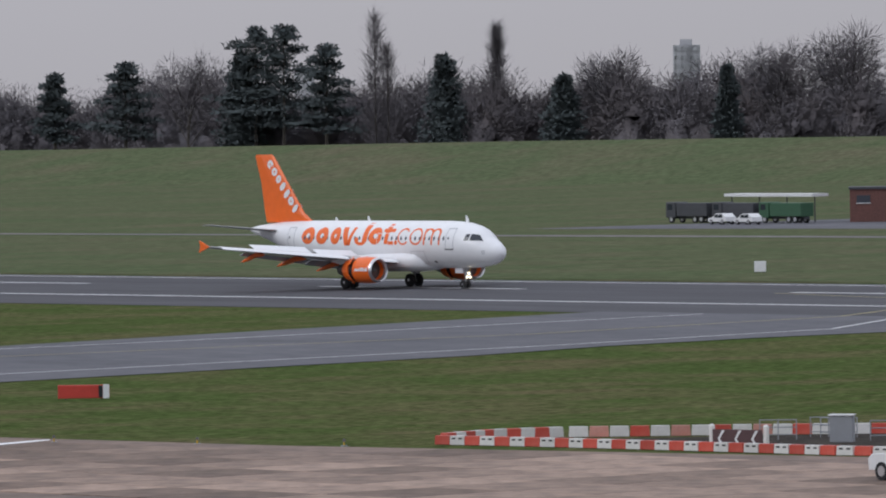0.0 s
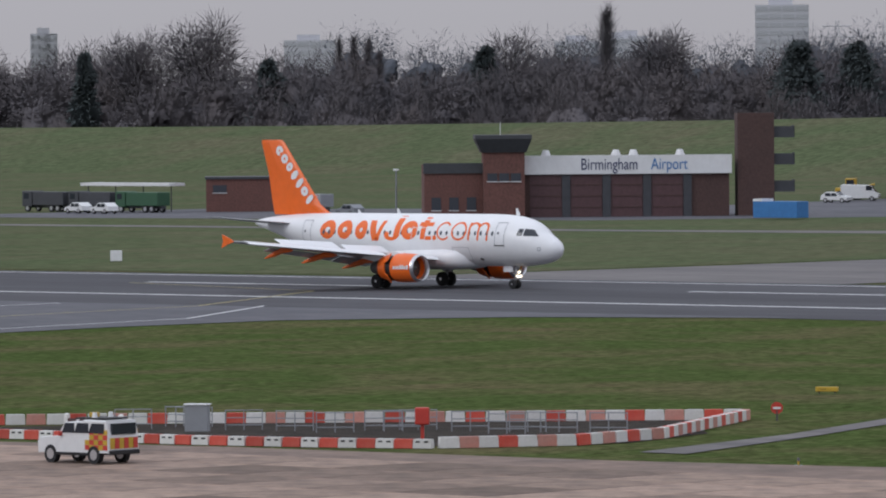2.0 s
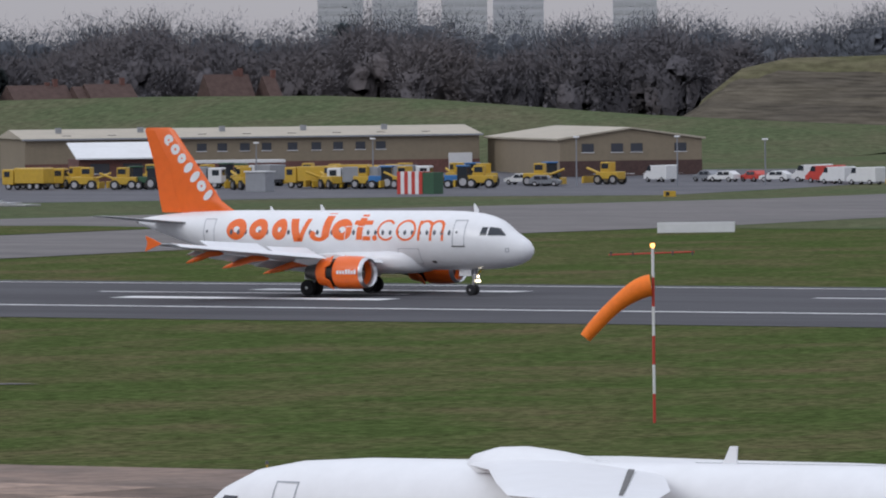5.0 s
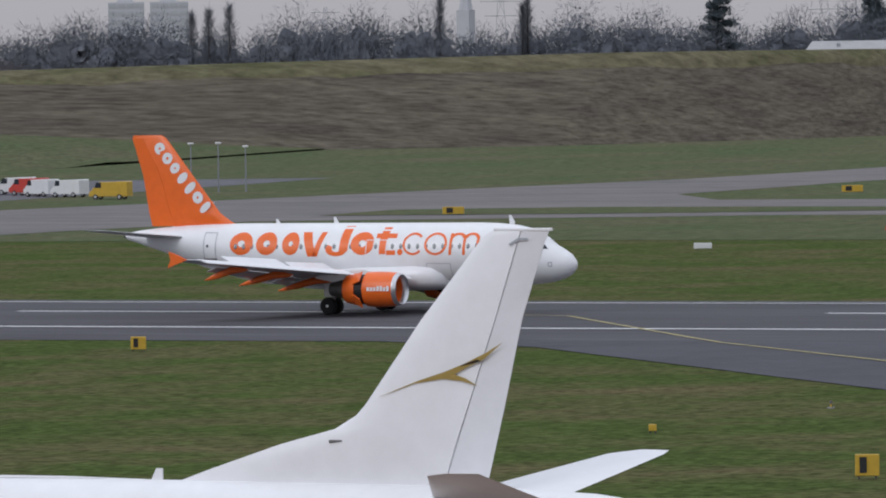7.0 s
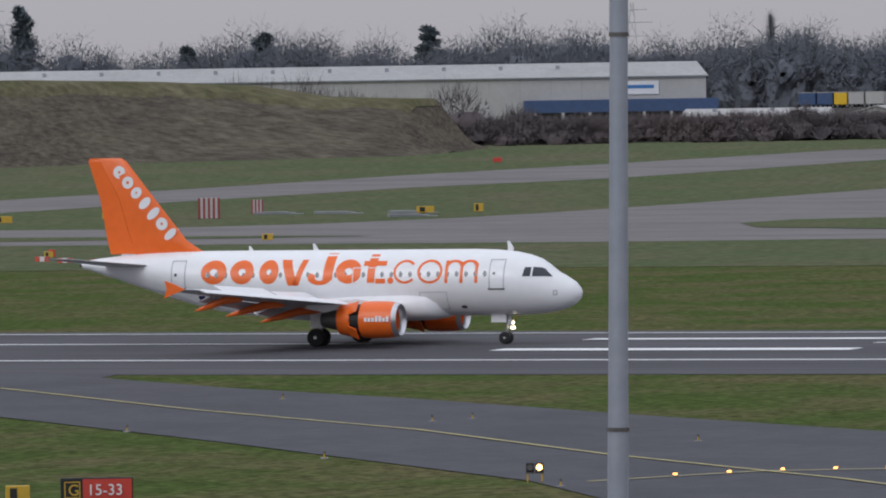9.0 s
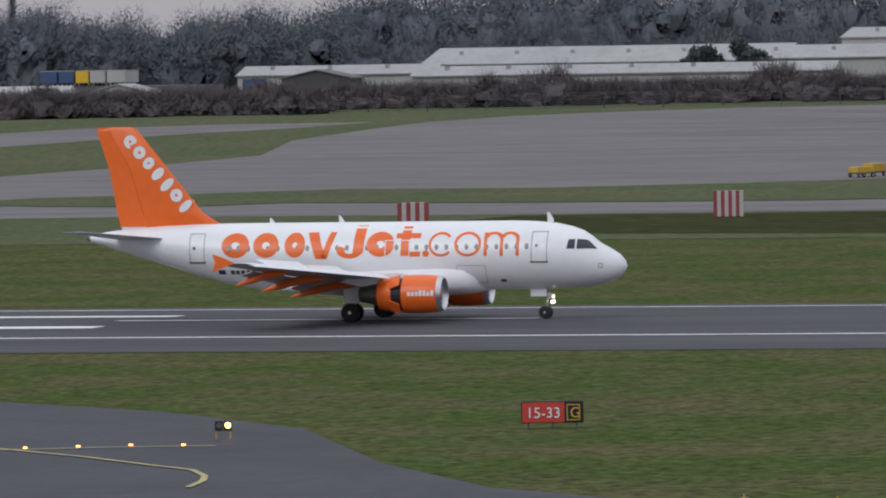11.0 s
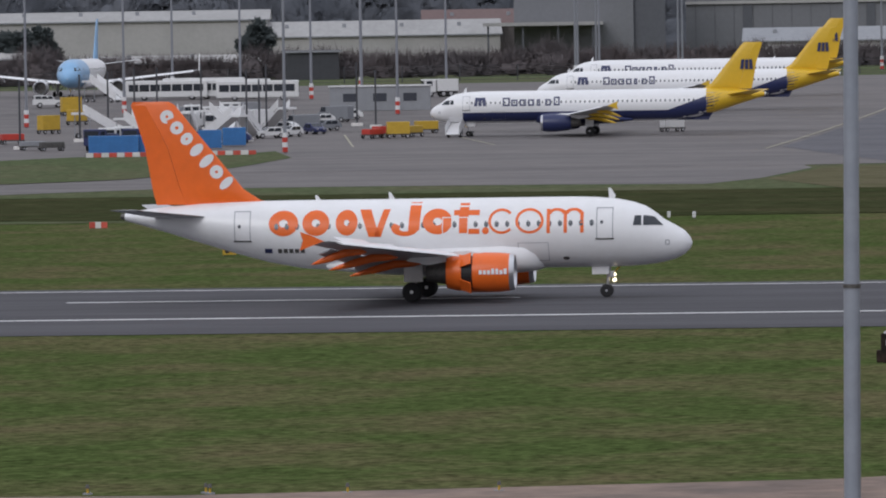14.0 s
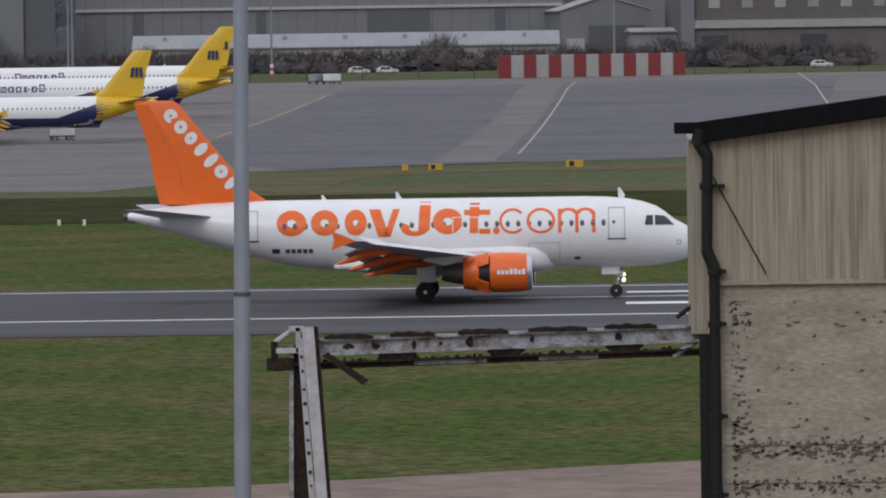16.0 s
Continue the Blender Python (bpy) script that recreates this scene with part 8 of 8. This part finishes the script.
tagged(part("flaked_crumbs", bm, EXPOSED, hang, "scattered small flaked spots"), kind="stuff")
for z in (9.78, 9.2):
    part("crack", boxed(0.3, 4.2, -0.008, 0.0, z, z + 0.015), EXPOSED, hang)

gan = thing("door_gantry", (0.8, 110.2, -0.3), "rusting grey steel hangar door gantry on a braced leg", "gantry")
SLOPE = 0.0235


def run(x, z):
    """Height of the gantry's gently rising members at x."""
    return z + SLOPE * (x + 5.8)


bm = bmesh.new()
loft(bm, [[(x, y, run(x, z)) for y, z in ((-0.2, 11.24), (0.0, 11.24), (0.0, 11.28), (-0.06, 11.28), (-0.06, 11.46), (0.0, 11.46), (0.0, 11.5), (-0.2, 11.5), (-0.2, 11.46), (-0.1, 11.46), (-0.1, 11.28), (-0.2, 11.28))] for x in (-5.95, 0.05)])
part("top_beam", bm, RUST, gan, "rust-streaked pale channel beam")
bm = bmesh.new()
for y0, y1, z0, z1 in ((-0.12, -0.06, 11.03, 11.12), (-0.22, 0.0, 11.115, 11.14)):
    loft(bm, [[(x, y0, run(x, z0)), (x, y1, run(x, z0)), (x, y1, run(x, z1)), (x, y0, run(x, z1))] for x in (-6.45, 0.05)])
part("lower_rail", bm, DARKRUST, gan, "rusty lower door rail")
for x0, x1 in ((-4.3, -3.2), (-2.4, -1.5)):
    part("bare_patch", loft(bmesh.new(), [[(x, -0.125, run(x, 11.045)), (x, -0.12, run(x, 11.045)), (x, -0.12, run(x, 11.105)), (x, -0.125, run(x, 11.105))] for x in (x0, x1)]), RUST, gan)
for k in range(46):
    x = -5.75 + 0.125 * k + g3.uniform(-0.05, 0.05)
    hh = g3.uniform(0.015, 0.065)
    part("moss_clump", tubed((x, -0.1, run(x, 11.135)), (x + g3.uniform(-0.02, 0.02), -0.1, run(x, 11.135) + hh), g3.uniform(0.03, 0.08), 0.015, 7), DARKRUST, gan)
for x, w in ((-5.67, 0.75), (-4.67, 0.69), (-3.63, 0.77), (-2.56, 0.9), (-1.4, 0.8)):
    n = 7
    top = [(x + w * q / n, run(x, 11.5) + g3.uniform(0.045, 0.08) * (0.5 if q in (0, n) else 1)) for q in range(n + 1)]
    part("top_plate", prism(bmesh.new(), [(x, run(x, 11.49))] + top + [(x + w, run(x, 11.49))], -0.22, 0.02), DARKRUST, gan, "dark corroded plate")
for x in (-4.56, -2.9, -1.1):
    part("hanger_plate", prism(bmesh.new(), [(x - 0.22, run(x, 11.27)), (x + 0.25, run(x, 11.27)), (x + 0.3, run(x, 11.22)), (x + 0.17, run(x, 11.12)), (x - 0.16, run(x, 11.12)), (x - 0.3, run(x, 11.2))], -0.15, -0.02), DARKRUST, gan)
for x, w, h in ((-4.9, 0.1, 0.07), (-4.3, 0.05, 0.1), (-3.9, 0.04, 0.05), (-3.45, 0.09, 0.12), (-2.5, 0.05, 0.08), (-5.3, 0.12, 0.06), (-1.2, 0.08, 0.1)):
    q = [(x + w * math.cos(a) * g3.uniform(0.4, 1), run(x, 11.36) + h * math.sin(a) * g3.uniform(0.4, 1)) for a in [2 * math.pi * m / 9 for m in range(9)]]
    part("rust_hole", prism(bmesh.new(), q, -0.104, -0.098), DARKRUST, gan)


def raking(name, top, foot, y0, y1, material, label=""):
    (xa, xb, zt), (xc, xd) = top, foot
    k = zt / (zt - 9.09)
    xc, xd = xa + (xc - xa) * k, xb + (xd - xb) * k
    return part(name, loft(bmesh.new(), [[(xa, y0, zt), (xb, y0, zt), (xb, y1, zt), (xa, y1, zt)], [(xc, y0, 0), (xd, y0, 0), (xd, y1, 0), (xc, y1, 0)]]), material, gan, label)


leg = raking("leg", (-6.0, -5.82, 11.69), (-5.81, -5.65), -0.38, -0.34, PALESTEEL, "pale raking channel leg")
raking("leg_flange", (-5.83, -5.76, 11.69), (-5.66, -5.6), -0.345, -0.2, DARKRUST)
perf = raking("leg", (-6.07, -5.99, 11.52), (-5.93, -5.84), -0.3, -0.26, PALESTEEL, "perforated channel leg")
raking("leg", (-6.14, -6.0, 11.4), (-6.17, -5.93), -0.1, -0.02, DARKRUST, "dark corroded upright leg")
raking("leg_flange", (-6.2, -6.14, 11.4), (-6.24, -6.17), -0.16, -0.02, RUST)
for k in range(10):
    z = 9.0 + 0.25 * k + g3.uniform(-0.05, 0.05)
    x = -6.03 + (11.52 - z) * 0.06
    part("bolt_hole", tubed((x, -0.312, z), (x, -0.298, z), g3.uniform(0.02, 0.035), n=7), BLACK, perf)
bm = bmesh.new()
tube(bm, (-6.42, -0.2, 11.46), (-6.1, -0.2, 11.68), 0.035, n=6)
box(bm, -6.4, -5.98, -0.26, -0.2, 11.29, 11.37)
box(bm, -6.2, -5.98, -0.26, -0.2, 11.62, 11.7)
box(bm, -6.1, -6.03, -0.26, -0.2, 11.3, 11.68)
part("end_bracket", bm, PALESTEEL, gan, "pale triangular end bracket")
part("end_plate", boxed(-6.55, -6.15, -0.25, -0.05, 11.03, 11.22, 0.02), DARKRUST, gan)
part("end_plate", boxed(-6.48, -6.38, -0.25, -0.1, 11.2, 11.47, 0.01), DARKRUST, gan)
part("hanging_brace", loft(bmesh.new(), [[(-5.7, -0.25, 11.24), (-5.62, -0.25, 11.3), (-5.62, -0.15, 11.3), (-5.7, -0.15, 11.24)], [(-5.09, -0.25, 10.79), (-5.0, -0.25, 10.86), (-5.0, -0.15, 10.86), (-5.09, -0.15, 10.79)]]), DARKRUST, gan, "loose hanging brace")
part("wall_brace", tubed((-0.35, -0.1, 11.15), (0.0, -0.1, 11.4), 0.05, n=6), RUST, gan)
part("wall_strut", tubed((-0.3, -0.1, 11.75), (0.05, -0.1, 12.0), 0.035, n=6), DARKRUST, gan)

# ---- concrete slabs of the near apron ----
apron = bpy.data.objects["apron"]
bm = boxed(-2.46, 2.46, -2.96, 2.96, -0.05, 0.012)
slab_mesh = mesh_of("slab", bm, SLAB)
count = 0
for j in range(6):
    for i in range(46):
        x, y = -282 + 5 * i, 195 + 6 * j
        limit = np.interp(x, [-300, -265, -232, -209, -182, -150, -110, -66], [223, 226, 233, 234, 239, 241, 246, 250])
        if y + 3 < limit:
            o = new("slab", slab_mesh)
            o.parent = apron
            o.matrix_basis = Matrix.Translation((x, y, -0.25))
            count += 1


def motions():
    walk(jet, [(t, pose(x, D, 0.0)) for t, p, e, r, x in TRACK])
    walk(patrol, [(t, pose(x, 219.5 - 0.1 * t, -0.25, 0, 0, 182)) for t, x in ((0.0, -215.5), (0.5, -219.3), (1.0, -221.8), (1.5, -224.25), (2.0, -226.7), (4.0, -236.5), (8.0, -256.0), (12.0, -275.0), (16.0, -294.0))])


motions()
